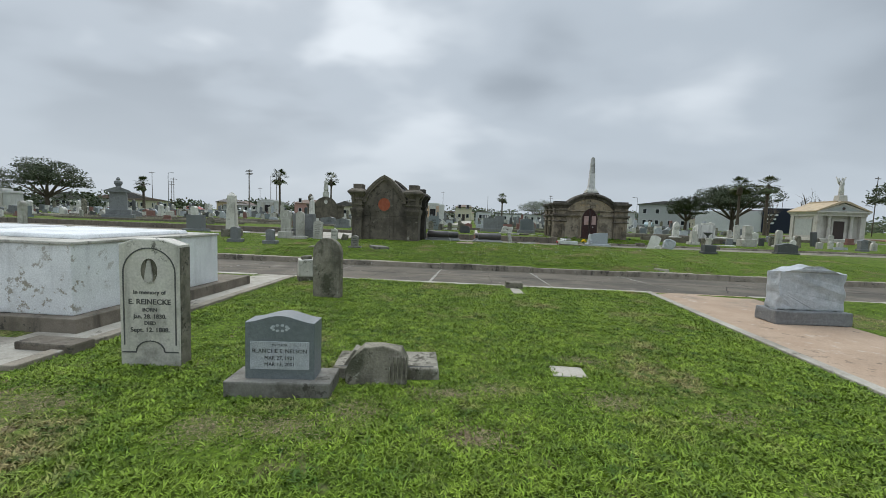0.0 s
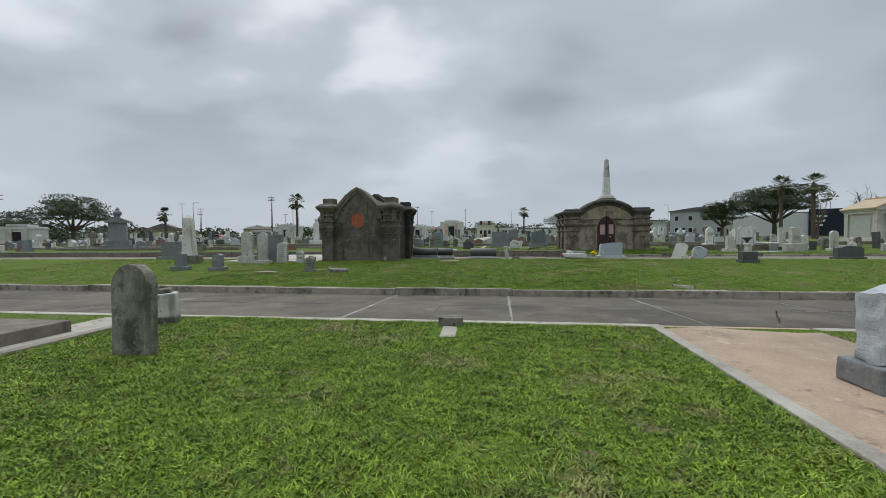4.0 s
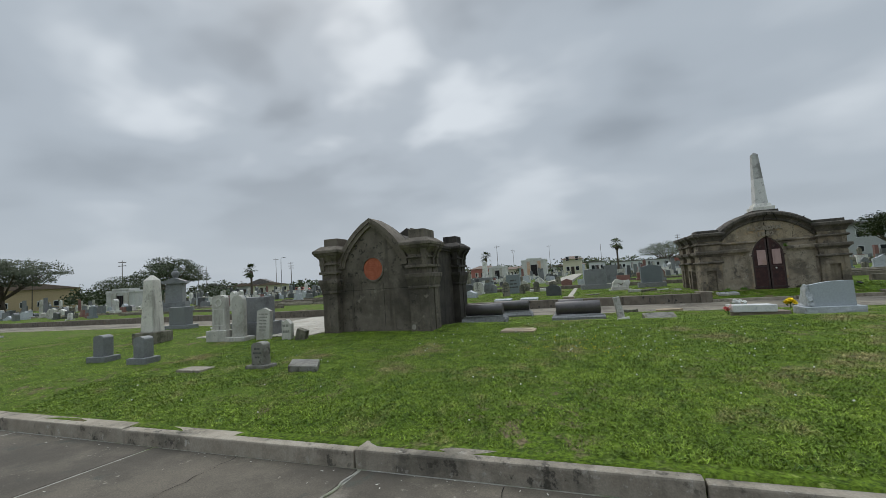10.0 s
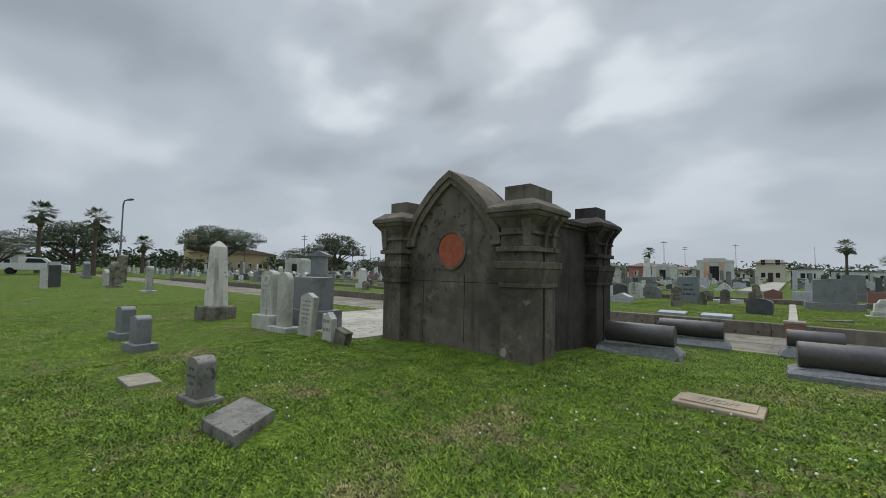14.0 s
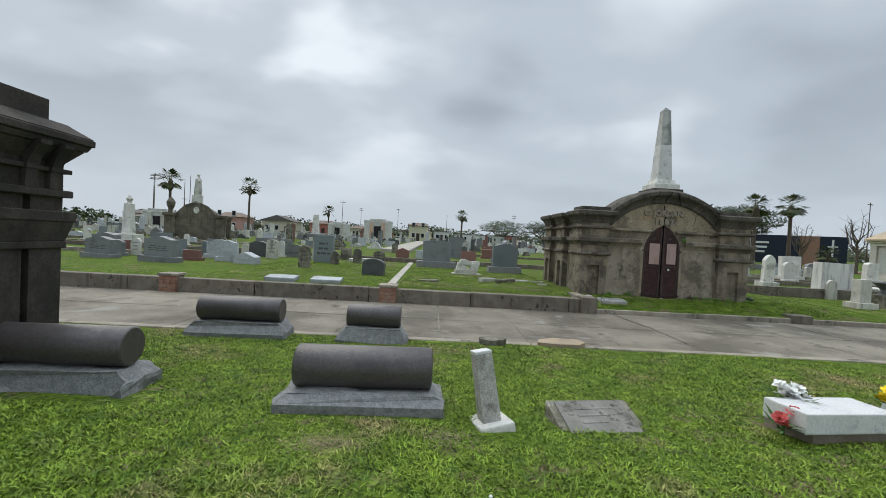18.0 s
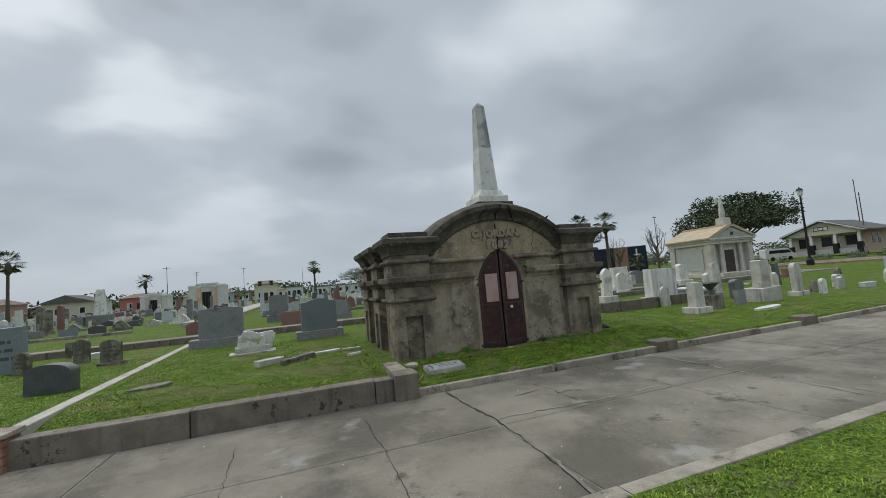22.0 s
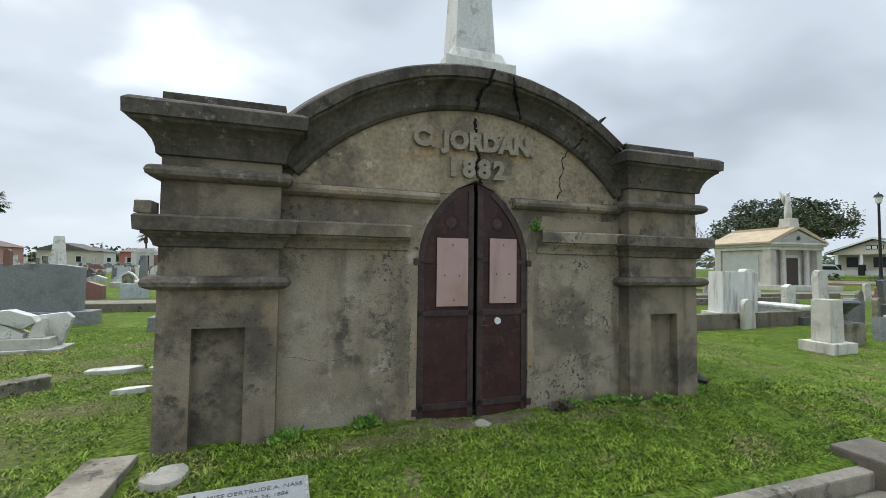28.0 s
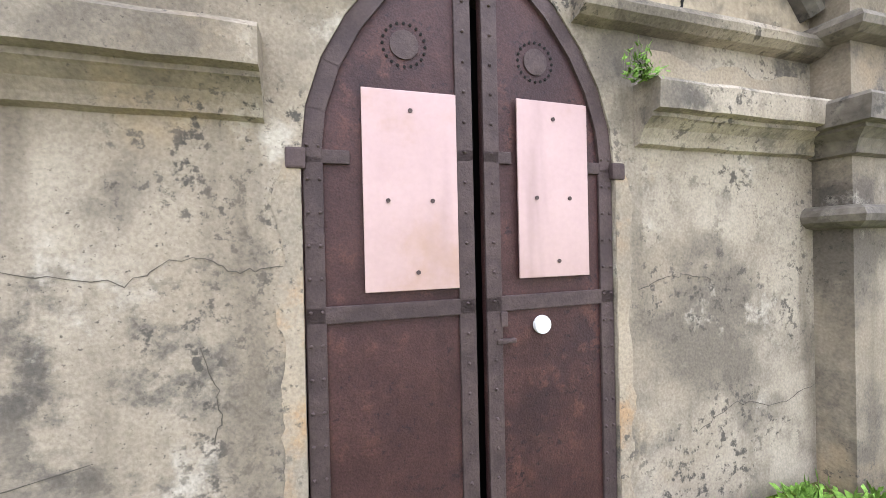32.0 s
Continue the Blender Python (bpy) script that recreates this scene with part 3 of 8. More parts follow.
# ---------- roads, kerbs and paved plots ----------
def road(name, r, xs, rows, label, filler="joint", skin="road_old", sunk=0.005):
    top = thing(name, label, "road", kind="structure")
    bm = nbm()
    box(bm, -140, 140, r[0], r[1], -0.3, -0.2)
    # the joints' filler lies a little under the slabs
    for v in bm.verts:
        if v.co.z > -0.25:
            v.co.z = road_z(r, v.co.y) - sunk
    part("road_bed", bm, filler, top)
    for a, b in zip(xs, xs[1:]):
        for c, d in zip(rows, rows[1:]):
            bm = nbm()
            g = random.uniform(0.008, 0.028)
            box(bm, a + g, b - g, c + 0.02, d - 0.02, -0.12, 0)
            for v in bm.verts:
                v.co.z += road_z(r, v.co.y) + random.uniform(-0.003, 0.003)
                v.co.x += random.uniform(-0.01, 0.01)
            bmesh.ops.bevel(bm, geom=bm.edges[:], offset=0.006, segments=1, affect="EDGES")
            part("slab", bm, skin, top)
    return top


xs_a = [-140, -70] + [1.70 + 2.65 * k for k in range(-14, 15)] + [70, 140]
road("road_1", ROAD_A, xs_a, [ROAD_A[0], 10.3, ROAD_A[1]], "grey concrete cemetery lane with pale joints")
xs_b = [-140, -70] + [-43.4 + 2.9 * k for k in range(15)] + [1.47, 5.87, 8.69, 10.05, 12.5] + [15.3 + 2.8 * k for k in range(12)] + [70, 140]
road("road_2", ROAD_B, xs_b, [ROAD_B[0], 25.05, ROAD_B[1]], "grey concrete cemetery lane with stains", "joint_worn", "road", 0.008)


def kerb_line(name, x0, x1, y0, y1, zt, depth, step, mat, label, jitter=0.012):
    top = thing(name, label, "kerb", kind="structure")
    x = x0
    while x < x1 - 0.2:
        w = min(step * random.uniform(0.85, 1.15), x1 - x)
        bm = box(nbm(), x + 0.006, x + w - 0.006, y0 + random.uniform(-jitter, jitter), y1, zt - depth, zt + random.uniform(-jitter, jitter), 0.018)
        part("kerb_stone", bm, mat, top)
        x += w
    return top


kerb_line("kerb_1", -60, 60, 12.2, 12.42, 0.105, 0.35, 3.0, "kerb", "weathered concrete kerb along the lane")
kerb_line("kerb_2", -3.9, 3.65, 8.40, 8.56, 0.135, 0.25, 2.6, "pale", "flush pale concrete edging of the lawn", 0.006)
kerb_line("kerb_3", -30, -4.75, 8.40, 8.56, 0.135, 0.25, 2.6, "pale", "flush pale concrete edging", 0.006)
kerb_line("kerb_4", 5.55, 40, 8.40, 8.56, 0.135, 0.25, 2.6, "pale", "flush pale concrete edging", 0.006)
kerb_line("kerb_5", -50, 5.052, 27.0, 27.26, 0.40, 0.5, 2.7, "wall", "low weathered concrete plot wall beside the lane")
kerb_line("kerb_6", 5.45, 60, 27.02, 27.22, 0.175, 0.4, 2.7, "kerb", "concrete kerb in front of the mausoleum")
kerb_line("kerb_7", -60, 60, 23.08, 23.24, 0.168, 0.3, 2.8, "kerb", "flush pale lane edging half covered by grass", 0.008)


def paving(name, x0, x1, y0, y1, z, mat, label, th=0.12):
    return tagged(part(name, box(nbm(), x0, x1, y0, y1, z - th, z, 0.008), mat), label, "paving", kind="structure")


paving("pavement_1", 3.68, 5.5, -6, 8.55, 0.125, "pink", "pinkish concrete plot slab")
tagged(part("edging_1", box(nbm(), 3.53, 3.67, -6, 8.55, 0, 0.14, 0.012), "pale"), "pale concrete strip beside the lawn", "edging", kind="structure")
paving("pavement_2", -4.72, -3.98, -4, 8.55, 0.125, "pale", "grey concrete walk beside the vault")
tagged(part("edging_2", box(nbm(), -3.97, -3.83, 3.0, 8.40, 0, 0.15, 0.012), "kerb"), "narrow concrete strip beside the lawn", "edging", kind="structure")
paving("pavement_3", -12, -4.73, -1.0, 3.75, 0.12, "pale", "grey concrete walk before the vault")
paving("pavement_4", -9.6, -5.68, 18.70, 23.0, max(land(-7, y) for y in (18.7, 20, 22, 23)) + 0.012, "pale", "cracked concrete pad beside the dark mausoleum", 0.4)
paving("pavement_7", -9.55, -5.70, 17.52, 18.67, max(land(-7, 17.52), land(-7, 18.67)) + 0.016, "pale", "concrete pad under the old headstones", 0.3)


def road_crack(r, pts, wide, mat, name="crack"):
    """A jagged crack lying a few millimetres proud of the slabs."""
    rc_ = random.Random(int(pts[0][0] * 100))
    line = []
    for a, b in zip(pts, pts[1:]):
        n_ = max(2, int(math.dist(a, b) / 0.09))
        for k in range(n_):
            t_ = k / n_
            line.append((a[0] + (b[0] - a[0]) * t_ + rc_.uniform(-1, 1) * 0.018, a[1] + (b[1] - a[1]) * t_ + rc_.uniform(-1, 1) * 0.018))
    line.append(pts[-1])
    bm = nbm()
    rows_ = []
    for i, (x, y) in enumerate(line):
        q, o = line[min(i + 1, len(line) - 1)], line[max(i - 1, 0)]
        d = Vector((q[0] - o[0], q[1] - o[1])).normalized()
        w = wide * rc_.uniform(0.35, 1.4)
        z = road_z(r, y) + 0.0045
        rows_.append((bm.verts.new((x - d.y * w, y + d.x * w, z)), bm.verts.new((x + d.y * w, y - d.x * w, z))))
    for (a, b), (c, d) in zip(rows_, rows_[1:]):
        bm.faces.new((a, b, d, c))
    bmesh.ops.recalc_face_normals(bm, faces=bm.faces)
    return part(name, bm, mat, LANES[0 if r == ROAD_A else 1])


LANES = [bpy.data.objects["road_1"], bpy.data.objects["road_2"]]
for x, sway in ((0.39, 0.03), (3.02, -0.05), (5.68, 0.04), (-2.37, 0.03)):
    road_crack(ROAD_A, ((x, 12.15), (x + sway, 11.2), (x, 10.4), (x + sway, 9.4), (x, 8.65)), 0.003, "crack", "saw_cut")
for pts in (((-0.95, 10.53), (-1.9, 10.58), (-2.72, 10.46), (-4.6, 10.6)), ((-2.26, 10.9), (-2.38, 10.45)), ((5.4, 8.9), (5.9, 9.8), (6.2, 10.3)), ((7.9, 12.0), (8.3, 11.2), (8.2, 10.5)), ((-5.6, 9.2), (-5.2, 9.9), (-5.4, 10.3)), ((1.70, 11.9), (1.74, 11.3), (1.68, 10.7))):
    road_crack(ROAD_A, pts, 0.008, "crack")
for x, y0, y1 in ((2.92, 26.2, 23.4), (4.47, 26.3, 23.4), (7.22, 26.5, 25.3), (-0.2, 26.9, 23.3), (-1.7, 26.9, 23.3), (11.3, 26.9, 23.4)):
    road_crack(ROAD_B, ((x, y0), (x + 0.03, (y0 + y1) / 2), (x - 0.02, y1)), 0.003, "crack", "saw_cut")
for pts in (((5.87, 26.9), (5.9, 25.9), (5.93, 25.3), (5.86, 24.1), (5.74, 23.3)), ((9.9, 25.95), (10.15, 25.8), (10.05, 25.47)), ((6.63, 26.03), (7.1, 26.1)), ((12.4, 26.7), (12.9, 25.6), (12.7, 24.2))):
    road_crack(ROAD_B, pts, 0.007, "crack")
for pts in (((10.19, 26.5), (10.06, 25.6), (10.0, 24.7), (9.86, 23.5)), ((5.93, 25.3), (6.8, 25.24), (7.2, 25.18), (8.69, 25.2))):
    road_crack(ROAD_B, pts, 0.014, "joint", "patched_crack")
road_crack(ROAD_B, ((5.90, 26.9), (5.92, 25.9), (5.96, 25.3), (5.89, 24.1), (5.77, 23.3)), 0.018, "joint_worn", "patched_crack")
for pts in (((1.70, 12.1), (1.75, 11.3), (1.66, 10.4)), ((4.35, 12.1), (4.3, 11.1), (4.4, 10.4)), ((-0.94, 12.1), (-0.97, 10.5))):
    road_crack(ROAD_A, pts, 0.016, "joint", "patched_crack")


# ---------- plot wall piers ----------
def brick_pier(x, label):
    top = thing("brick_pier", label, "pier", pose(x, 27.1, 0.05))
    for row in range(4):
        for i, (a, b) in enumerate([(-0.2, -0.005), (0.005, 0.2)] if row % 2 else [(-0.2, -0.09), (-0.08, 0.08), (0.09, 0.2)]):
            part("brick", box(nbm(), a, b, -0.19 + random.uniform(0, 0.01), 0.16, row * 0.1, row * 0.1 + 0.088, 0.008), "brick", top)
    part("mortar_core", box(nbm(), -0.18, 0.18, -0.17, 0.15, 0, 0.40), "kerb", top)
    part("cap", roughen(box(nbm(), -0.23, 0.23, -0.22, 0.2, 0.40, 0.46, 0.012), 0.012, 9), "kerb", top)
    return top


brick_pier(-5.16, "red brick pier with a broken concrete cap in the low wall")
brick_pier(0.21, "red brick pier with mortar stains in the low wall")


def block_pier(x, y, w, d, z0, z1, label):
    return tagged(part("corner_pier", box(nbm(), x - w / 2, x + w / 2, y - d / 2, y + d / 2, z0, z1, 0.02), "wall"), label, "pier")


block_pier(5.24, 27.08, 0.38, 0.42, -0.05, 0.46, "dark concrete corner pier of the plot wall")
block_pier(10.75, 27.12, 0.5, 0.36, -0.05, 0.27, "low concrete block set in the kerb")
block_pier(15.4, 27.12, 0.5, 0.36, -0.05, 0.27, "low concrete block in the kerb")
tagged(part("edging_3", box(nbm(), 5.12, 5.40, 27.3, 28.28, 0.1, 0.42, 0.015), "kerb"), "pale concrete strip running to the mausoleum corner", "edging", kind="structure")


def ring_sweep(bm, x0, x1, y0, y1, profile, worn=0.004, step=0.16):
    """A profile of (proud, z) run round a block with mitred corners, its edges a little worn."""
    nx_, ny_ = max(1, round((x1 - x0) / step)), max(1, round((y1 - y0) / step))
    rings = []
    for p, z in profile:
        ax, bx, ay, by = x0 - p, x1 + p, y0 - p, y1 + p
        line = [(ax + (bx - ax) * i / nx_, ay) for i in range(nx_)] + [(bx, ay + (by - ay) * i / ny_) for i in range(ny_)]
        line += [(bx - (bx - ax) * i / nx_, by) for i in range(nx_)] + [(ax, by - (by - ay) * i / ny_) for i in range(ny_)]
        ring = []
        for x, y in line:
            q = Vector((x, y, z))
            ring.append(bm.verts.new(q + Vector((noise.noise(q * 7), noise.noise(q * 7 + Vector((9, 0, 0))), noise.noise(q * 7 + Vector((0, 9, 0))))) * worn))
        rings.append(ring)
    n = len(rings[0])
    for a, b in zip(rings, rings[1:]):
        for i in range(n):
            bm.faces.new((a[i], a[(i + 1) % n], b[(i + 1) % n], b[i]))
    bm.faces.new(rings[0][::-1])
    bm.faces.new(rings[-1])
    return bm


def moulding(bm, x0, x1, y0, y1, z, layers):
    """Stacked ledges round a block in one body: (lift, height, proud, taper)."""
    prof = []
    for lift_, hh, p, tp in layers:
        for q in ((p - 0.008, z + lift_), (p, z + lift_ + 0.008), (p - tp, z + lift_ + hh - 0.008), (p - tp - 0.008, z + lift_ + hh)):
            if not prof or (abs(q[0] - prof[-1][0]) + abs(q[1] - prof[-1][1])) > 1e-4:
                prof.append(q)
    return ring_sweep(bm, x0, x1, y0, y1, prof)


# profiles of the stucco mausoleum's ledges: (proud, height above the ledge's foot)
NOSING = ((0.0, 0.0), (0.045, 0.008), (0.075, 0.028), (0.082, 0.055), (0.07, 0.08), (0.05, 0.094), (0.0, 0.10))
LEDGE = ((0.0, 0.0), (0.025, 0.008), (0.03, 0.03), (0.045, 0.06), (0.075, 0.085), (0.085, 0.09), (0.085, 0.105), (0.118, 0.11), (0.124, 0.20), (0.112, 0.215), (0.0, 0.225))
CROWN = ((0.0, 0.0), (0.03, 0.005), (0.035, 0.045), (0.05, 0.09), (0.08, 0.14), (0.125, 0.185), (0.15, 0.20), (0.155, 0.22), (0.18, 0.225), (0.185, 0.315), (0.165, 0.335), (0.15, 0.345))


def ledge(x0, x1, z, prof, name, mat, parent):
    """A run of moulding on the front wall, worn along its edges."""
    bm = nbm()
    n = max(2, round((x1 - x0) / 0.12))
    rows_ = []
    for i in range(n + 1):
        x = x0 + (x1 - x0) * i / n
        row_ = []
        for p, dz in prof:
            q = Vector((x, -p, z + dz))
            row_.append(bm.verts.new(q + Vector((0, noise.noise(q * 9), noise.noise(q * 9 + Vector((0, 9, 0))))) * 0.005))
        rows_.append(row_ + [bm.verts.new((x, 0.03, z + prof[-1][1])), bm.verts.new((x, 0.03, z))])
    m_ = len(rows_[0])
    for a, b in zip(rows_, rows_[1:]):
        for k in range(m_):
            bm.faces.new((a[k], a[(k + 1) % m_], b[(k + 1) % m_], b[k]))
    bm.faces.new(rows_[0])
    bm.faces.new(rows_[-1][::-1])
    bmesh.ops.recalc_face_normals(bm, faces=bm.faces)
    return part(name, bm, mat, parent)


# ---------- the stucco mausoleum with the arched iron door ----------
def stucco_mausoleum():
    top = thing("mausoleum", "weathered stucco mausoleum with arched gable and rusted iron doors", "mausoleum", pose(7.85, 28.45, 0.0))
    L, R, B = -2.40, 2.40, 4.15
    g = 0.25
    # front wall with the door's opening cut through
    dw, spring, apex = 0.53, 1.72, 2.45
    side = [(0.53, spring), (0.515, 1.86), (0.47, 2.0), (0.40, 2.13), (0.30, 2.26), (0.18, 2.37), (0.0, apex)]
    half = 1.62
    rise, zc = 0.755, 2.47
    rad = (half**2 + rise**2) / (2 * rise)
    arch = [(x, zc + rise - rad + math.sqrt(rad**2 - x * x)) for x in [half * (i / 10 - 1) for i in range(21)]]
    bm = nbm()
    left = [(-1.66, g), (-dw, g), (-dw, spring)] + [(-x, z) for x, z in side[1:]] + [(0, zc + rise)] + [p for p in arch[::-1] if p[0] < -0.01] + [(-1.66, zc)]
    prism(bm, left, 0, 0.38)
    bm2 = nbm()
    right = [(-x, z) for x, z in left][::-1]
    prism(bm2, right, 0, 0.38)
    part("front_wall", bm, "stucco", top)
    part("front_wall", bm2, "stucco", top)
    part("core", box(nbm(), -2.24, 2.24, 0.42, B - 0.15, g, 2.62), "stucco", top)
    # black sheet added behind the leaves in place of the unlit inside
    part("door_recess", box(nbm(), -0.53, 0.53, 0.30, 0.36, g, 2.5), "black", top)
    part("threshold", box(nbm(), -0.525, 0.525, 0.0, 0.295, 0.2, 0.298, 0.008), "stucco_grey_shaded", top)
    # corner pilasters, front and along the sides
    def pilaster(x0, x1, y0, y1, front):
        zt = 2.55
        up_ = 0.05 if front and x0 > 0 else 0.0
        cx, cy = (x0 + x1) / 2, (y0 + y1) / 2
        nw = min(0.17, (x1 - x0) / 4)
        if front:
            # a shaft with a sunk niche
            pieces = [("jamb", x0, cx - nw, y0, y1, g, 1.22), ("jamb", cx + nw, x1, y0, y1, g, 1.22), ("niche_back", cx - nw, cx + nw, y0 + 0.09, y1, g, 1.22), ("pilaster", x0, x1, y0, y1, 1.22, zt)]
        else:
            ia, ib = (0.09, 0) if x0 < 0 else (0, 0.09)
            pieces = [("jamb", x0, x1, y0, cy - 0.16, g, 1.22), ("jamb", x0, x1, cy + 0.16, y1, g, 1.22), ("niche_back", x0 + ia, x1 - ib, cy - 0.16, cy + 0.16, g, 1.22), ("pilaster", x0, x1, y0, y1, 1.22, zt)]
        for nm, *dims in pieces:
            part(nm, box(nbm(), *dims), "stucco_pier", top)
        for nm, prof, z, skin in (("band", NOSING, 1.49, "stucco_grey_shaded"), ("band", LEDGE, 1.785, "stucco_grey_shaded"), ("band", NOSING, 2.25, "stucco_grey_shaded"), ("cornice", CROWN, 2.42 + up_, "stucco_top")):
            part(nm, ring_sweep(nbm(), x0, x1, y0, y1, [(p, z + dz) for p, dz in prof]), skin, top)
        if front:
            part("parapet", box(nbm(), x0 - 0.02, x1 + 0.02, y0 + 0.02, y1, 2.74 + up_, 2.88 + up_, 0.012), "stucco_top", top)

    pilaster(-2.40, -1.63, -0.14, 0.62, True)
    pilaster(1.58, 2.45, -0.14, 0.62, True)
    for s in (-1, 1):
        for y0 in (1.45, 2.9):
            x0, x1 = sorted((s * 2.40, s * 2.1))
            pilaster(x0, x1, y0, y0 + 0.72, False)
    # side entablature between the pilasters
    for s in (-1, 1):
        x0, x1 = sorted((s * 2.0, s * 2.26))
        for nm, prof, z in (("side_cornice", CROWN, 2.42), ("side_band", LEDGE, 1.79), ("side_band", NOSING, 2.25)):
            part(nm, ring_sweep(nbm(), x0, x1, 0.5, B - 0.2, [(p * 0.8, z + dz) for p, dz in prof]), "stucco_top", top)
    # bands on the front wall, stopped by the door's arch
    for s in (-1, 1):
        for z, prof, stop in ((2.215, NOSING, 0.36), (1.80, LEDGE, 0.62)):
            x0, x1 = sorted((s * stop, s * 1.65))
            ledge(x0, x1, z, prof, "wall_band", "stucco", top)
    # a loose brick left on the ledge
    part("loose_brick", roughen(box(nbm(), -2.52, -2.42, -0.24, -0.08, 2.005, 2.095, 0.012), 0.008, 12), "stucco", top)
    # pale field of the gable
    crown_ = [(x * 0.965, z - 0.10) for x, z in arch if z - 0.10 > 2.33]
    field = [(-1.6, 2.32), (-0.25, 2.32), (-0.19, 2.38), (0.0, 2.462)] + [p_ for p_ in crown_ if p_[0] < 0.01][::-1]
    part("gable_field", prism(nbm(), [(-x, z) for x, z in field][::-1], -0.006, 0.01), "tympanum", top)
    bm = prism(nbm(), field, -0.006, 0.01)
    part("gable_field", bm, "tympanum", top)
    # arched cornice in steps
    rim_ = ((0.0, -0.145), (0.04, -0.14), (0.065, -0.115), (0.07, -0.085), (0.055, -0.06), (0.06, -0.03), (0.085, 0.01), (0.13, 0.05), (0.165, 0.065), (0.17, 0.085), (0.195, 0.09), (0.20, 0.175), (0.18, 0.195), (0.02, 0.26))
    cz, n = zc + rise - rad, 44
    bm, rows_ = nbm(), []
    for i in range(n + 1):
        a = math.atan2(arch[-1][1] - cz, arch[-1][0]) + (math.atan2(arch[0][1] - cz, arch[0][0]) - math.atan2(arch[-1][1] - cz, arch[-1][0])) * i / n
        row_ = []
        for p, dz in rim_ + ((-0.55, 0.26), (-0.55, -0.145)):
            q = Vector(((rad + dz) * math.cos(a), -p, cz + (rad + dz) * math.sin(a)))
            row_.append(bm.verts.new(q + Vector((noise.noise(q * 6), noise.noise(q * 6 + Vector((9, 0, 0))), noise.noise(q * 6 + Vector((0, 9, 0))))) * 0.006))
        rows_.append(row_)
    for a, b in zip(rows_, rows_[1:]):
        for k in range(len(a)):
            bm.faces.new((a[k], a[(k + 1) % len(a)], b[(k + 1) % len(a)], b[k]))
    bm.faces.new(rows_[0])
    bm.faces.new(rows_[-1][::-1])
    bmesh.ops.recalc_face_normals(bm, faces=bm.faces)
    part("arch_cornice", bm, "stucco_top", top)
    # low vaulted roof
    bm = nbm()
    roof = [(-2.2, 2.6), (2.2, 2.6)] + [(2.1 * math.cos(a), 2.62 + 0.38 * math.sin(a)) for a in [math.pi * i / 16 for i in range(17)]]
    prism(bm, roof, 0.5, B - 0.2)
    part("roof", bm, "stucco_top", top)
    # old tan render left bare beside the doors, and an orange-stained field over the ledge
    rs_ = random.Random(8)
    for s in (-1, 1):
        edge_ = [(s * (0.592 + 0.03 * noise.noise(Vector((s * 5.0, k * 0.17, 2.0))) + rs_.uniform(-0.005, 0.005)), 0.40 + 0.0236 * k) for k in range(56)]
        poly = [(s * 0.532, 0.39)] + edge_ + [(s * 0.532, 1.70)]
        part("bare_render", prism(nbm(), poly if s > 0 else poly[::-1], -0.003, 0.01), "orange_stain", top, "tan strip of older render beside the door")
    poly = [(0.66, 2.035)] + [(0.66 + 0.09 * k, 2.035 - rs_.uniform(0, 0.006)) for k in range(1, 10)] + [(1.5 - 0.09 * k, 2.15 + rs_.uniform(-0.05, 0.04)) for k in range(10)]
    part("stained_field", prism(nbm(), poly, -0.003, 0.01), "orange_stain", top, "orange-stained patch of render")
    # name and year in raised letters
    for text, z, size, sp in (("C. JORDAN.", 2.785, 0.212, 1.05), ("1882", 2.545, 0.225, 1.32)):
        whole = writing(text, size, "letter_grey", top, pose(-0.01, -0.022, z), "lettering", 0.026, 0.012, gap=sp)
        apart(whole, "letter")
    # cracks
    for pts in (((-0.02, 3.02), (-0.01, 2.92), (0.02, 2.83), (0.0, 2.74), (0.03, 2.66), (-0.01, 2.58), (0.02, 2.50), (0.05, 2.42)), ((0.02, 2.83), (0.10, 2.82), (0.16, 2.86), (0.24, 2.87)), ((-0.02, 2.80), (-0.12, 2.83), (-0.2, 2.86)),
                ((0.98, 2.84), (0.90, 2.72), (0.92, 2.64), (0.87, 2.52), (0.89, 2.42), (0.84, 2.34)), ((-1.2, 1.42), (-0.95, 1.38), (-0.8, 1.45), (-0.7, 1.40), (-0.58, 1.41)), ((-1.62, 0.98), (-1.3, 0.9), (-1.02, 0.95)), ((-0.78, 1.2), (-0.74, 1.05), (-0.76, 0.95)),
                ((0.62, 1.28), (0.78, 1.33), (0.98, 1.30)), ((0.9, 0.72), (1.1, 0.80), (1.35, 0.76), (1.62, 0.84)), ((-1.3, 2.10), (-1.18, 2.02), (-1.1, 1.98))):
        bm = nbm()
        wide = 0.015 if pts[0][1] > 2.9 else (0.006 if pts[0][1] > 2.8 else 0.0014)
        pts2 = []
        for a, b in zip(pts, pts[1:]):
            for k in range(7):
                t_ = k / 7
                pts2.append((a[0] + (b[0] - a[0]) * t_ + random.uniform(-0.009, 0.009), a[1] + (b[1] - a[1]) * t_ + random.uniform(-0.009, 0.009)))
        pts2.append(pts[-1])
        up_, dn_ = [], []
        for i, (x, z) in enumerate(pts2):
            q = pts2[min(i + 1, len(pts2) - 1)]
            o = pts2[max(i - 1, 0)]
            d = Vector((q[0] - o[0], q[1] - o[1])).normalized()
            w = wide * random.uniform(0.5, 1.3) * (0.35 if i in (0, len(pts2) - 1) else 1)
            y = -0.008 if z > 2.3 else -0.003
            up_.append(bm.verts.new((x - d.y * w, y, z + d.x * w)))
            dn_.append(bm.verts.new((x + d.y * w, y, z - d.x * w)))
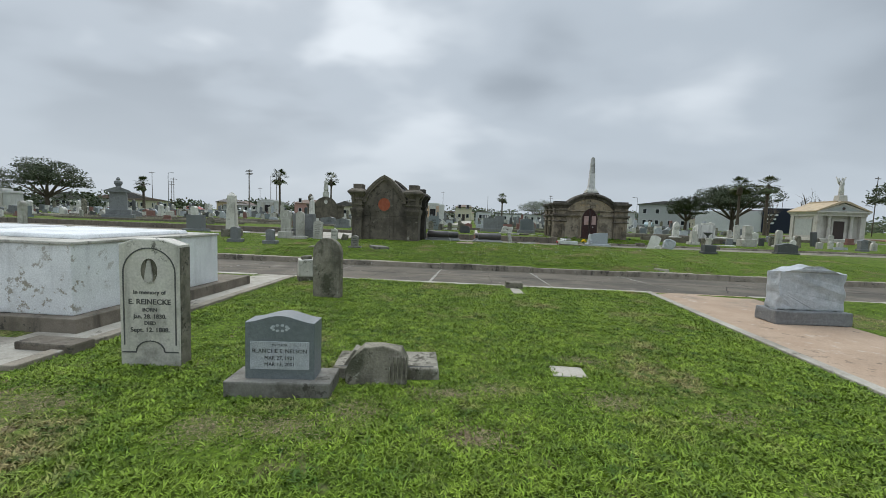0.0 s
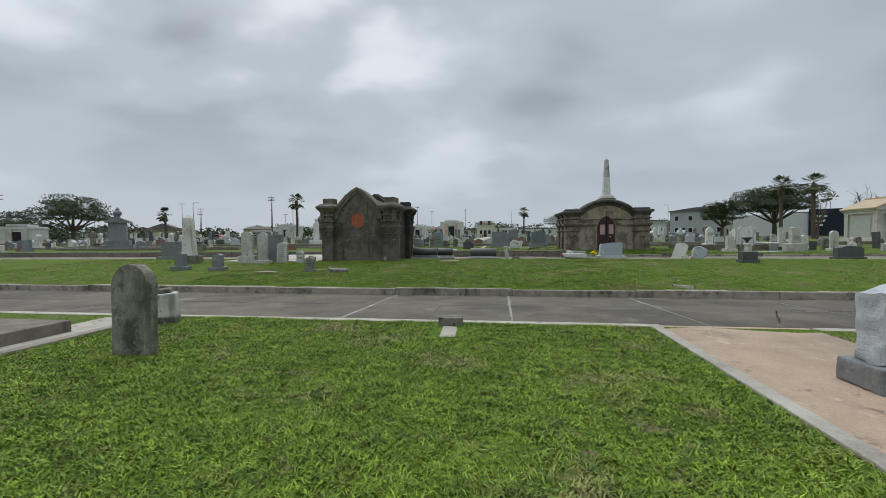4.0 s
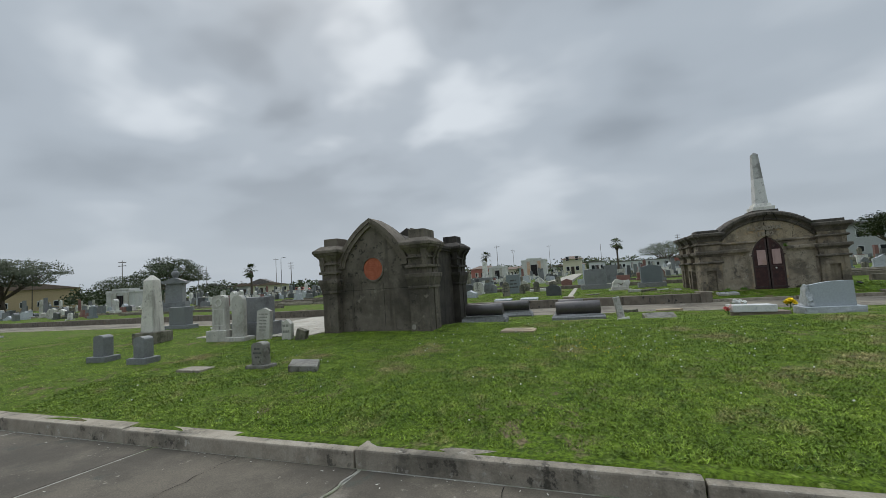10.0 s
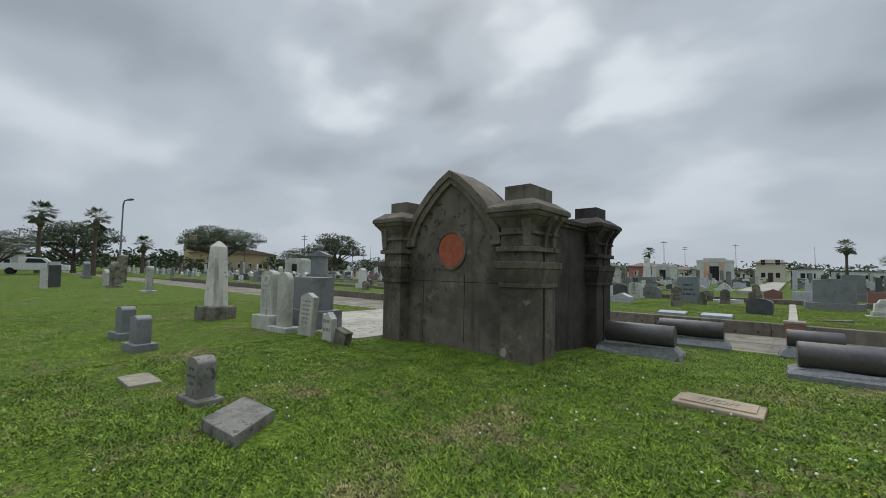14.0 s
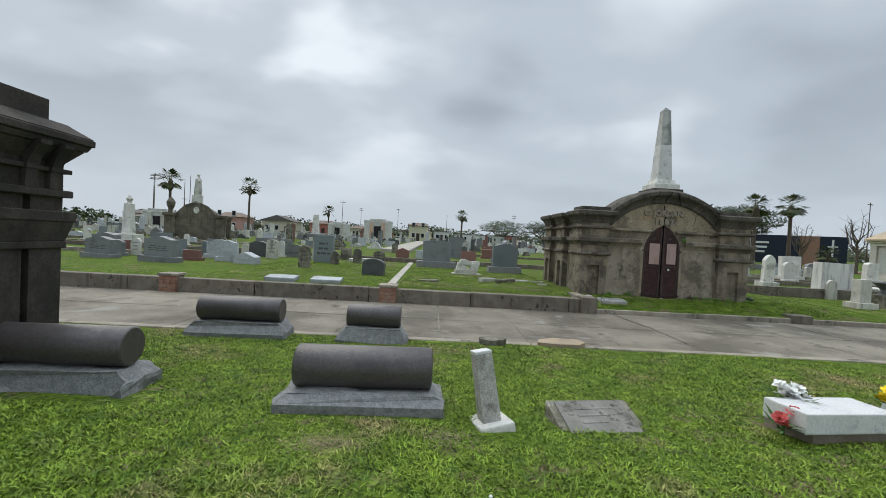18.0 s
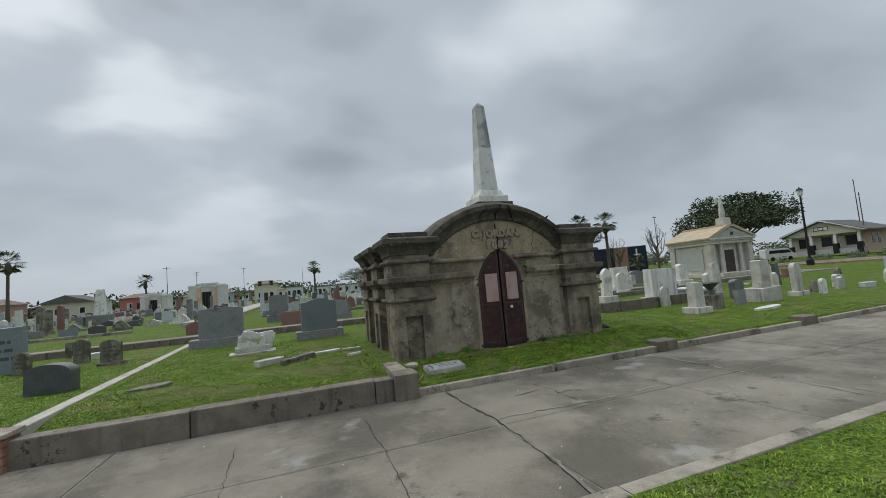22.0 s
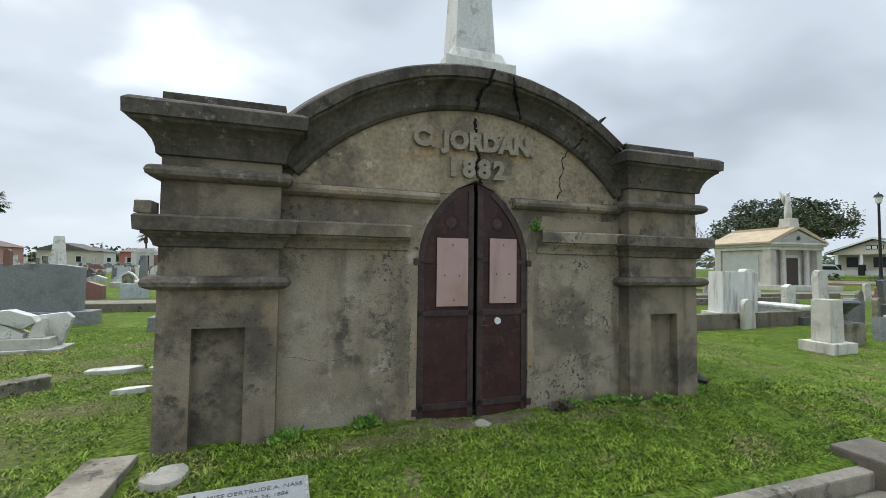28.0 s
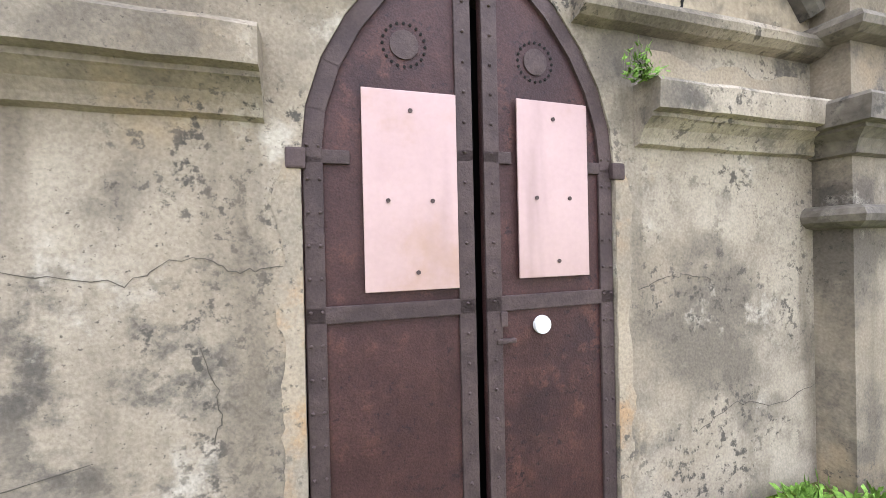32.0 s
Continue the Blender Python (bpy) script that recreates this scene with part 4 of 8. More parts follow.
        for i in range(len(pts2) - 1):
            bm.faces.new((up_[i], up_[i + 1], dn_[i + 1], dn_[i]))
        part("crack", bm, "crack" if pts[0][1] > 2.8 else "hairline", top)
    # the cracks run on over the steps of the cornice
    for x, sway, wide in ((-0.03, 0.02, 0.014), (1.0, 0.05, 0.011), (0.42, -0.03, 0.006)):
        base_z = zc + rise - rad + math.sqrt(rad**2 - x * x)
        for p, dz0, dz1 in ((0.072, -0.14, -0.06), (0.085, -0.06, 0.01), (0.14, 0.01, 0.055), (0.175, 0.05, 0.09), (0.203, 0.09, 0.18)):
            xa, xb = x + random.uniform(-1, 1) * 0.012, x + sway + random.uniform(-1, 1) * 0.012
            bm = prism(nbm(), [(xa - wide, base_z + dz0), (xa + wide, base_z + dz0), (xb + wide, base_z + dz1 - sway * x * 0.5), (xb - wide, base_z + dz1 - sway * x * 0.5)], -p - 0.004, -p + 0.06)
            part("crack", bm, "crack", top)
            x = xb
    # two iron leaves; the one that carries the knob stands a little ajar
    for s, ajar in ((-1, 0.0), (1, 0.0)):
        hinge = thing("door_leaf", "", "", None)
        for key in ("label", "category"):
            if key in hinge:
                del hinge[key]
        hinge.parent = top
        hinge.matrix_basis = pose(s * 0.525, 0.035, 0, 0, 0, s * 1.2)
        w = 0.512 if s < 0 else 0.502
        prof = [(0.525 - x, z) for x, z in side]
        edge = [(x, z) for x, z in prof if x <= w]
        zin = 2.42
        outline = [(0, 0.30), (w, 0.30), (w, zin)] + [(x, z) for x, z in reversed(edge)]
        bm = prism(nbm(), [(-s * x, z) for x, z in outline], -0.012, 0.012)
        part("panel", bm, "rust", hinge)
        # riveted frame strips
        bm = nbm()
        for x0, x1, z0, z1 in ((0.0, 0.055, 0.30, 1.74), (w - 0.055, w, 0.30, 2.36), (0.0, w, 0.435, 0.49), (0.0, w, 1.24, 1.29), (0.0, 0.13, 1.70, 1.74), (w - 0.10, w, 1.72, 1.76)):
            a, b = sorted((-s * x0, -s * x1))
            box(bm, a, b, -0.024, -0.012, z0, z1, 0.003)
        part("frame_strip", bm, "strip", hinge)
        bm = nbm()
        pl = [(x, z) for x, z in edge]
        for (xa, za), (xb, zb) in zip(pl, pl[1:]):
            d = Vector((xb - xa, zb - za)).normalized()
            nrm = Vector((d.y, -d.x)) * 0.055
            q = [(xa, za), (xa + nrm.x, za + nrm.y), (xb + nrm.x, zb + nrm.y), (xb, zb)]
            prism(bm, [(-s * x, z) for x, z in q], -0.025, -0.012)
        part("arch_strip", bm, "strip", hinge)
        rivet = None
        for k in range(20):
            for x in (0.012, 0.044, w - 0.028):
                rz_ = 0.42 + k * 0.095
                if x < 0.1 and rz_ > 1.75:
                    continue
                if rivet is None:
                    rivet = part("rivet", lathe(nbm(), [(0.0055, 0), (0.005, 0.004), (0.002, 0.006)], 8), "strip", hinge)
                    rivet.matrix_basis = pose(-s * x, -0.024, rz_, 90)
                else:
                    share("rivet", rivet.data, hinge, pose(-s * x, -0.024, rz_, 90))
        # pierced rosette
        bm = nbm()
        for ring, cnt, rr in ((0.066, 20, 0.005), (0.014, 6, 0.003)):
            for k in range(cnt):
                a = k * math.tau / cnt
                cx, cz = -s * 0.30 + ring * math.cos(a), 2.07 + ring * math.sin(a)
                prism(bm, [(cx + rr * math.cos(q * math.tau / 6), cz + rr * math.sin(q * math.tau / 6)) for q in range(6)], -0.0145, -0.011)
        part("rosette_ring", bm, "crack", hinge)
        bm = nbm()
        prism(bm, [(-s * 0.30 + 0.045 * math.cos(q * math.tau / 16), 2.07 + 0.045 * math.sin(q * math.tau / 16)) for q in range(16)], -0.017, -0.011)
        part("rosette", bm, "strip", hinge)
        # copper plate with screws
        x0, x1 = (0.165, 0.455) if s < 0 else (0.11, 0.385)
        a, b = sorted((-s * x0, -s * x1))
        z0, z1 = (1.325, 1.925) if s < 0 else (1.345, 1.935)
        plate = part("plate", box(nbm(), a, b, -0.033, -0.026, z0, z1, 0.002), "copper", hinge, "faded pink copper plate")
        for fx, fz in ((0.5, 0.9), (0.25, 0.45), (0.72, 0.45), (0.55, 0.09)):
            cx, cz = a + (b - a) * fx, z0 + (z1 - z0) * fz
            bm = prism(nbm(), [(cx + 0.007 * math.cos(q * math.tau / 8), cz + 0.007 * math.sin(q * math.tau / 8)) for q in range(8)], -0.037, -0.031)
            part("screw", bm, "strip", plate)
        # hinges let into the wall
        for hz in (1.71, 0.435):
            bm = nbm()
            a, b = sorted((s * 0.045, -s * 0.01))
            box(bm, a, b, -0.045, 0.01, hz - 0.03, hz + 0.03, 0.008)
            part("hinge", bm, "strip", hinge)
        if s > 0:
            bm = nbm()
            cx, cz = -0.298, 1.185
            prism(bm, [(cx + 0.031 * math.cos(q * math.tau / 20), cz + 0.031 * math.sin(q * math.tau / 20)) for q in range(20)], -0.03, -0.012, 0.003)
            part("knob", bm, "white", hinge, "round white knob")
            bm = box(nbm(), -0.455, -0.43, -0.03, -0.012, 1.19, 1.24, 0.004)
            part("keyhole_plate", bm, "strip", hinge)
            part("latch", box(nbm(), -0.47, -0.40, -0.03, -0.012, 1.135, 1.15, 0.003), "strip", hinge)
    # obelisk on the gable
    ob = thing("obelisk", "tall tapered white marble obelisk standing on the mausoleum roof", "obelisk", pose(7.97, 28.98, 0))
    part("footing", box(nbm(), -0.44, 0.44, -0.44, 0.44, 2.95, 3.53, 0.015), "stucco_top", ob)
    bm = box(nbm(), -0.37, 0.37, -0.37, 0.37, 3.53, 3.68, 0.012)
    box(bm, -0.31, 0.31, -0.31, 0.31, 3.68, 3.82, 0.01, 0.05)
    part("plinth", bm, "marble", ob)
    part("shaft", box(nbm(), -0.215, 0.215, -0.215, 0.215, 3.82, 4.86, 0.006, 0.054), "obelisk_marble", ob)
    bm = box(nbm(), -0.161, 0.161, -0.161, 0.161, 4.862, 5.88, 0.006, 0.054)
    box(bm, -0.107, 0.107, -0.107, 0.107, 5.88, 5.985, 0.0, 0.09)
    part("shaft_top", bm, "obelisk_grey", ob, "grey-streaked upper half")
    return top


stucco_mausoleum()


# ---------- the dark mausoleum with the red disc ----------
def dark_mausoleum():
    top = thing("mausoleum", "dark grey mausoleum with pointed gable and red terracotta disc", "mausoleum", pose(-4.11, 18.2, 0.0))
    g, B = 0.25, 3.15
    outer = [(0, 3.30), (-0.24, 3.16), (-0.46, 2.98), (-0.68, 2.76), (-0.86, 2.52), (-0.98, 2.26), (-1.02, 2.05)]
    wall = [(-1.2, g), (1.2, g), (1.2, 2.0), (1.0, 2.1)] + [(-x, z - 0.06) for x, z in outer[::-1]][1:-1] + [(0, 3.23)] + [(x, z - 0.06) for x, z in outer[1:-1]] + [(-1.0, 2.1), (-1.2, 2.0)]
    part("front_wall", prism(nbm(), wall, 0.0, 0.4), "dark", top)
    body = [(-1.35, g), (1.40, g), (1.40, 2.50), (0.9, 2.55), (0.6, 2.78), (0.25, 2.95), (0, 3.02), (-0.25, 2.95), (-0.6, 2.78), (-0.9, 2.55), (-1.35, 2.50)]
    # everything behind the front is coloured darker to stand for its shaded side
    part("body", prism(nbm(), body, 0.38, B - 0.2), "stucco_shaded", top)
    for s in (-1, 1):
        bm = nbm()
        x0, x1 = sorted((s * 1.2, s * 1.42))
        moulding(bm, x0, x1, 0.4, B - 0.2, 2.40, [(0, 0.06, 0.03, 0), (0.06, 0.08, 0.07, 0)])
        part("eave", bm, "stucco_shaded", top)
    # solid vault behind each gable
    half_ = [(x * 0.97, z - 0.03) for x, z in outer[:-1]]
    vault = [(-0.95, 2.0), (0.95, 2.0)] + [(-x, z) for x, z in half_[::-1]][:-1] + half_
    part("front_vault", prism(nbm(), vault, 0.30, 0.80), "stucco_shaded", top)
    part("rear_vault", prism(nbm(), vault, B - 0.95, B - 0.30), "stucco_shaded", top)
    # gable moulding in two steps, front and back
    for y0, y1 in ((0.0, 0.55), (B - 0.5, B - 0.15)):
        for p, w0, w1 in ((0.07, 0.0, 0.20), (0.11, -0.012, 0.10)):
            bm = nbm()
            for s in (-1, 1):
                pl = [(s * x, z) for x, z in outer]
                cen = Vector((0, 2.1))
                rows_ = []
                for x, z in pl:
                    d = (Vector((x, z)) - cen).normalized()
                    rows_.append(((x - d.x * w1, z - d.y * w1), (x - d.x * w0, z - d.y * w0)))
                vs = [[bm.verts.new((q[0], yy_, q[1])) for q, yy_ in ((a, y0 - p), (b, y0 - p), (b, y1), (a, y1))] for a, b in rows_]
                for i in range(len(vs) - 1):
                    for k in range(4):
                        bm.faces.new((vs[i][k], vs[i][(k + 1) % 4], vs[i + 1][(k + 1) % 4], vs[i + 1][k]))
                bm.faces.new(vs[-1])
            bmesh.ops.recalc_face_normals(bm, faces=bm.faces)
            part("gable_moulding", bm, "dark", top)

    def pier(x0, x1, y0, y1, split):
        cy = (y0 + y1) / 2
        skin = "dark" if y0 < 1 else "stucco_shaded"
        if split:
            part("pier_shaft", box(nbm(), x0, x1, y0, cy - 0.035, g, 2.5), skin, top)
            part("pier_shaft", box(nbm(), x0, x1, cy + 0.035, y1, g, 2.5), skin, top)
            part("pier_groove", box(nbm(), x0 + 0.08, x1 - 0.08, cy - 0.04, cy + 0.04, g, 2.5), "stucco_shaded", top)
        else:
            part("pier_shaft", box(nbm(), x0, x1, y0, y1, g, 2.5), skin, top)
        bm = nbm()
        moulding(bm, x0, x1, y0, y1, 1.42, [(0, 0.07, 0.025, 0), (0.07, 0.20, 0.02, -0.045), (0.27, 0.10, 0.075, 0.0)])
        part("lower_capital", bm, skin, top)
        bm = nbm()
        moulding(bm, x0, x1, y0, y1, 1.93, [(0, 0.07, 0.055, 0)])
        part("ring", bm, skin, top)
        part("ring", box(nbm(), x0 - 0.05, x1 + 0.05, y0 - 0.05, y1 + 0.05, 2.17, 2.215, 0.012), skin, top)
        bm = nbm()
        moulding(bm, x0, x1, y0, y1, 2.26, [(0, 0.16, 0.0, -0.11), (0.16, 0.06, 0.13, -0.02), (0.22, 0.07, 0.17, 0.0), (0.29, 0.12, 0.16, 0.14)])
        part("capital", bm, skin, top)
        cx, cyy = (x0 + x1) / 2, (y0 + y1) / 2
        deep = 0.34 if cx > 0 and y0 < 1 else 0.24
        part("cap_block", box(nbm(), cx - 0.21, cx + 0.21, cyy - deep, cyy + deep, 2.62, 2.88, 0.012), skin, top)
        # scrolled brackets under the capital, on the outer side and the front
        s = 1 if cx > 0 else -1
        xa = x1 if s > 0 else x0
        curve = [(0.0, 2.0), (0.055, 2.0), (0.06, 2.14), (0.075, 2.22), (0.105, 2.30), (0.15, 2.36), (0.19, 2.40), (0.19, 2.44), (0.0, 2.44)]
        for k in (-0.02, 0.22):
            part("bracket", prism(nbm(), [(xa + s * dx, z) for dx, z in curve], cyy + k - 0.055, cyy + k + 0.055), skin, top)
            part("bracket_band", box(nbm(), xa + (0 if s > 0 else -0.075), xa + (0.075 if s > 0 else 0), cyy + k - 0.062, cyy + k + 0.062, 2.17, 2.205, 0.006), skin, top)
        part("corner_bracket", box(nbm(), min(xa, xa - s * 0.10), max(xa, xa - s * 0.10), y0 - 0.06, y0 + 0.05, 2.0, 2.42, 0.01, -0.03), skin, top)

    for s in (-1, 1):
        x0, x1 = (1.10, 1.60) if s > 0 else (-1.42, -0.98)
        pier(x0, x1, -0.22, 0.50, s > 0)
        pier(x0, x1, B - 0.95, B - 0.22, True)
    disc = [(0.0 + 0.275 * math.cos(a), 1.99 + 0.29 * math.sin(a)) for a in [i * math.tau / 36 for i in range(36)]]
    part("disc", prism(nbm(), disc, -0.012, 0.02), "terracotta", top, "red terracotta disc")
    bm = nbm()
    for i in range(36):
        a0_, a1_ = i * math.tau / 36, (i + 1) * math.tau / 36
        q = [(0.0 + r * math.cos(a), 1.99 + r * 1.05 * math.sin(a)) for r, a in ((0.275, a0_), (0.315, a0_), (0.315, a1_), (0.275, a1_))]
        prism(bm, q, -0.03, 0.01)
    part("disc_rim", bm, "dark", top)
    for k in range(5):
        z = 1.95 + 0.05 * k
        bm = box(nbm(), -0.14, 0.13, -0.015, -0.011, z, z + 0.012)
        part("worn_line", bm, "terracotta", top)
    # hairline render joints
    bm = nbm()
    for x in (-0.62, 0.28):
        box(bm, x - 0.004, x + 0.004, -0.003, 0.005, 0.5, 1.6)
    box(bm, -1.0, 1.0, -0.003, 0.005, 1.46, 1.467)
    part("render_joint", bm, "crack", top)
    part("patch", roughen(prism(nbm(), [(1.16 + 0.06 * math.cos(i), 0.50 + 0.07 * math.sin(i)) for i in range(6)], -0.228, -0.21), 0.01, 20), "pale", top, "small pale patch low on the corner")
    return top


dark_mausoleum()


# ---------- gravestones ----------
def outline(kind, w, h):
    """Face of a tablet from the foot, counter-clockwise."""
    a = w / 2
    if kind == "round":
        return [(-a, 0), (a, 0)] + [(a * math.cos(t_), h - a + a * math.sin(t_)) for t_ in [math.pi * i / 14 for i in range(15)]]
    if kind == "arch":
        r = min(0.45 * a, 0.25 * h)
        return [(-a, 0), (a, 0)] + [(a * math.cos(t_), h - r + r * math.sin(t_)) for t_ in [math.pi * i / 14 for i in range(15)]]
    if kind == "low":
        return [(-a, 0), (a, 0), (a, h - 0.05 * w)] + [(a * (1 - i / 6), h - 0.05 * w * (1 - i / 6) ** 2) for i in range(1, 12)] + [(-a, h - 0.05 * w)]
    if kind == "serp":
        s = 0.10 * w
        return [(-a, 0), (a, 0), (a, h - s)] + [(a * (1 - i / 8), h - s + s * math.sin(math.pi / 2 * (i / 8)) ** 2) for i in range(1, 8)] + [(0, h)] + [(-a * i / 8, h - s + s * math.cos(math.pi / 2 * (i / 8)) ** 2) for i in range(1, 8)] + [(-a, h - s)]
    if kind == "point":
        return [(-a, 0), (a, 0), (a, h - 0.5 * w), (a * 0.72, h - 0.26 * w), (a * 0.3, h - 0.07 * w), (0, h), (-a * 0.3, h - 0.07 * w), (-a * 0.72, h - 0.26 * w), (-a, h - 0.5 * w)]
    if kind == "gable":
        return [(-a, 0), (a, 0), (a, h - 0.2 * w), (0, h), (-a, h - 0.2 * w)]
    if kind == "broken":
        return [(-a, 0), (a, 0), (a, h * 0.82), (a * 0.5, h * 0.9), (a * 0.1, h), (-a * 0.5, h * 0.88), (-a, h * 0.95)]
    return [(-a, 0), (a, 0), (a, h), (-a, h)]


def bars(bm, w, z0, z1, n, y, fill=0.75, th=0.4):
    """Unreadable lines of carving."""
    step = (z1 - z0) / n
    for i in range(n):
        z = z1 - (i + 0.5) * step
        length = w * fill * random.uniform(0.55, 1.0)
        x = -length / 2
        while x < length / 2:
            word = min(random.uniform(0.12, 0.3) * w, length / 2 - x)
            if word > 0.01:
                box(bm, x, x + word, y - 0.0015, y + 0.003, z - step * th / 2, z + step * th / 2)
            x += word + 0.05 * w


def gravestone(label, x, y, rz, w, d, h, kind="arch", mat="marble", base=None, base_mat=None, lines=0, sunk=0.12, z=None, lean=(0, 0), group="", name="gravestone"):
    z = lawn_z(x, y) if z is None else z
    top = thing(name, label, "gravestone", pose(x, y, z, lean[0], lean[1], rz), group)
    z0 = -sunk
    if base:
        bw, bd, bh = base
        part("plinth", box(nbm(), -bw / 2, bw / 2, -bd / 2, bd / 2, -sunk, bh, 0.015), base_mat or mat, top)
        z0 = bh
    bm = prism(nbm(), [(px, pz + (0 if pz > 1e-6 else 0)) for px, pz in outline(kind, w, h - max(z0, 0) + (sunk if not base else 0))], -d / 2, d / 2, min(0.012, d / 6))
    for v in bm.verts:
        v.co.z += z0
    part("tablet", bm, mat, top)
    if lines:
        bm = nbm()
        zt = h - 0.3 * w
        bars(bm, w, max(z0, 0) + 0.25 * (h - max(z0, 0)), zt, lines, -d / 2)
        part("inscription", bm, "ink_faint" if mat in ("marble", "marble_dirty", "tablet_white", "granite_pale") else "ink_soft", top)
    return top


# the south lawn
def lawn_group():
    # tall aged tablet
    top = thing("gravestone", "tall stained white marble tablet with carved arch in grass", "gravestone", pose(-2.855, 3.36, 0.1, 0, 0, 7))
    w, d, h = 0.51, 0.17, 1.14
    part("tablet", prism(nbm(), [(-w / 2, -0.1), (w / 2, -0.1), (w / 2, h - 0.05), (w * 0.22, h), (-w * 0.22, h), (-w / 2, h - 0.05)], -d / 2, d / 2, 0.012), "tablet_white", top)
    bm = nbm()
    for r0, r1 in ((0.215, 0.225),):
        for i in range(24):
            a0_, a1_ = math.pi * i / 24, math.pi * (i + 1) / 24
            prism(bm, [(r * math.cos(a), 0.84 + r * math.sin(a)) for r, a in ((r0, a0_), (r1, a0_), (r1, a1_), (r0, a1_))], -d / 2 - 0.004, -d / 2 + 0.002)
    for x in (-0.22, 0.22):
        box(bm, x - 0.005, x + 0.005, -d / 2 - 0.004, -d / 2, 0.2, 0.84)
    for i in range(12):
        a0_, a1_ = math.pi * i / 12, math.pi * (i + 1) / 12
        prism(bm, [(r * math.cos(a), 0.14 + r * 0.8 * math.sin(a)) for r, a in ((0.115, a0_), (0.127, a0_), (0.127, a1_), (0.115, a1_))], -d / 2 - 0.004, -d / 2 + 0.002)
    box(bm, -0.24, -0.12, -d / 2 - 0.004, -d / 2, 0.13, 0.142)
    box(bm, 0.12, 0.24, -d / 2 - 0.004, -d / 2, 0.13, 0.142)
    part("carved_arch", bm, "ink_soft", top)
    bm = nbm()
    prism(bm, [(0.07 * math.cos(a), 0.86 + 0.11 * math.sin(a)) for a in [i * math.tau / 20 for i in range(20)]], -d / 2 - 0.002, -d / 2 + 0.01)
    part("carved_oval", bm, "stone_old", top)
    bm = roughen(prism(nbm(), [(-0.035, 0.76), (0.035, 0.76), (0.03, 0.85), (0.012, 0.95), (-0.005, 0.95), (-0.03, 0.84)], -d / 2 - 0.016, -d / 2), 0.006, 20)
    part("carved_hand", bm, "marble_dirty", top)
    for text, z, s in (("In memory of", 0.67, 0.050), ("E. REINECKE", 0.585, 0.066), ("BORN", 0.515, 0.046), ("Jan. 28. 1830.", 0.455, 0.052), ("DIED", 0.395, 0.044), ("Sept. 12. 1888.", 0.335, 0.056)):
        writing(text, s, "ink_soft", top, pose(0, -d / 2 - 0.001, z), "lettering", 0.002, 0.001)
    part("dark_edge", box(nbm(), w / 2 - 0.004, w / 2 + 0.005, -d / 2 + 0.012, d / 2 - 0.012, -0.08, h - 0.07, 0.002), "stone_old", top, "dark strip along one edge of the tablet")
    # blue granite
    top = thing("gravestone", "polished blue-grey granite headstone on a rough base", "gravestone", pose(-1.50, 3.02, 0.1, 0, 0, 6))
    part("plinth", roughen(box(nbm(), -0.40, 0.40, -0.17, 0.17, -0.1, 0.12, 0.015), 0.008, 10), "plaque_stone", top)
    bm = prism(nbm(), [(px, pz) for px, pz in outline("serp", 0.53, 0.50)], -0.10, 0.10, 0.006)
    for v in bm.verts:
        v.co.z += 0.12
    part("tablet", bm, "granite_blue", top)
    part("text_panel", box(nbm(), -0.225, 0.225, -0.104, -0.098, 0.20, 0.42, 0.002), "granite_pale", top, "pale polished text panel")
    for text, z, s in (("MY MAMA", 0.392, 0.026), ("BLANCHE E. NELSON", 0.345, 0.044), ("MAR 27, 1901", 0.290, 0.040), ("MAR 13, 2001", 0.240, 0.040)):
        writing(text, s, "ink", top, pose(0, -0.1045, z), "lettering", 0.001)
    bm = nbm()
    for i in range(10):
        a = i / 10 * math.tau
        prism(bm, [(0.062 * math.cos(a) + 0.014 * math.cos(q), 0.525 + 0.022 * math.sin(a) + 0.010 * math.sin(q)) for q in [j * math.tau / 6 for j in range(6)]], -0.103, -0.098)
    part("carved_ornament", bm, "granite_pale", top)
    # round-headed mossy slab with a small block behind it
    gravestone("round-topped mossy dark stone tablet leaning in grass", -2.43, 6.53, -3, 0.47, 0.13, 0.99, "round", "stone_old", lean=(-2, -1))
    top = thing("stone_block", "squat weathered stone stub with darker base and broken top", "stone block", pose(-3.40, 7.98, 0.11, 0, 0, 30))
    part("block", roughen(box(nbm(), -0.17, 0.17, -0.14, 0.14, 0.10, 0.46, 0.03), 0.02, 7), "marble_dirty", top)
    part("base", roughen(box(nbm(), -0.18, 0.18, -0.15, 0.15, -0.12, 0.11, 0.02), 0.012, 7), "stone_old", top)
    part("broken_top", roughen(box(nbm(), -0.11, 0.10, -0.08, 0.08, 0.44, 0.53, 0.03), 0.02, 7), "stone_old", top)
    # broken grave marker
    top = thing("broken_marker", "broken mossy grave marker lying on a cracked stone slab", "grave marker", pose(-0.74, 3.52, 0.08, 0, 0, 8))
    part("ledger", roughen(box(nbm(), -0.50, 0.44, -0.22, 0.26, -0.06, 0.13, 0.015, 0.02), 0.012, 6), "marker_stone", top)
    bm = prism(nbm(), [(-0.25, 0), (0.25, 0), (0.26, 0.24), (0.20, 0.34), (0.05, 0.37), (-0.12, 0.35), (-0.21, 0.27), (-0.26, 0.16)], -0.09, 0.08, 0.012)
    for v in bm.verts:
        v.co.y += -0.24 + v.co.z * 0.15
        v.co.x -= 0.10
        v.co.z += -0.03
    part("fragment", roughen(bm, 0.02, 9), "stone_old", top, "mossy dark broken tablet")
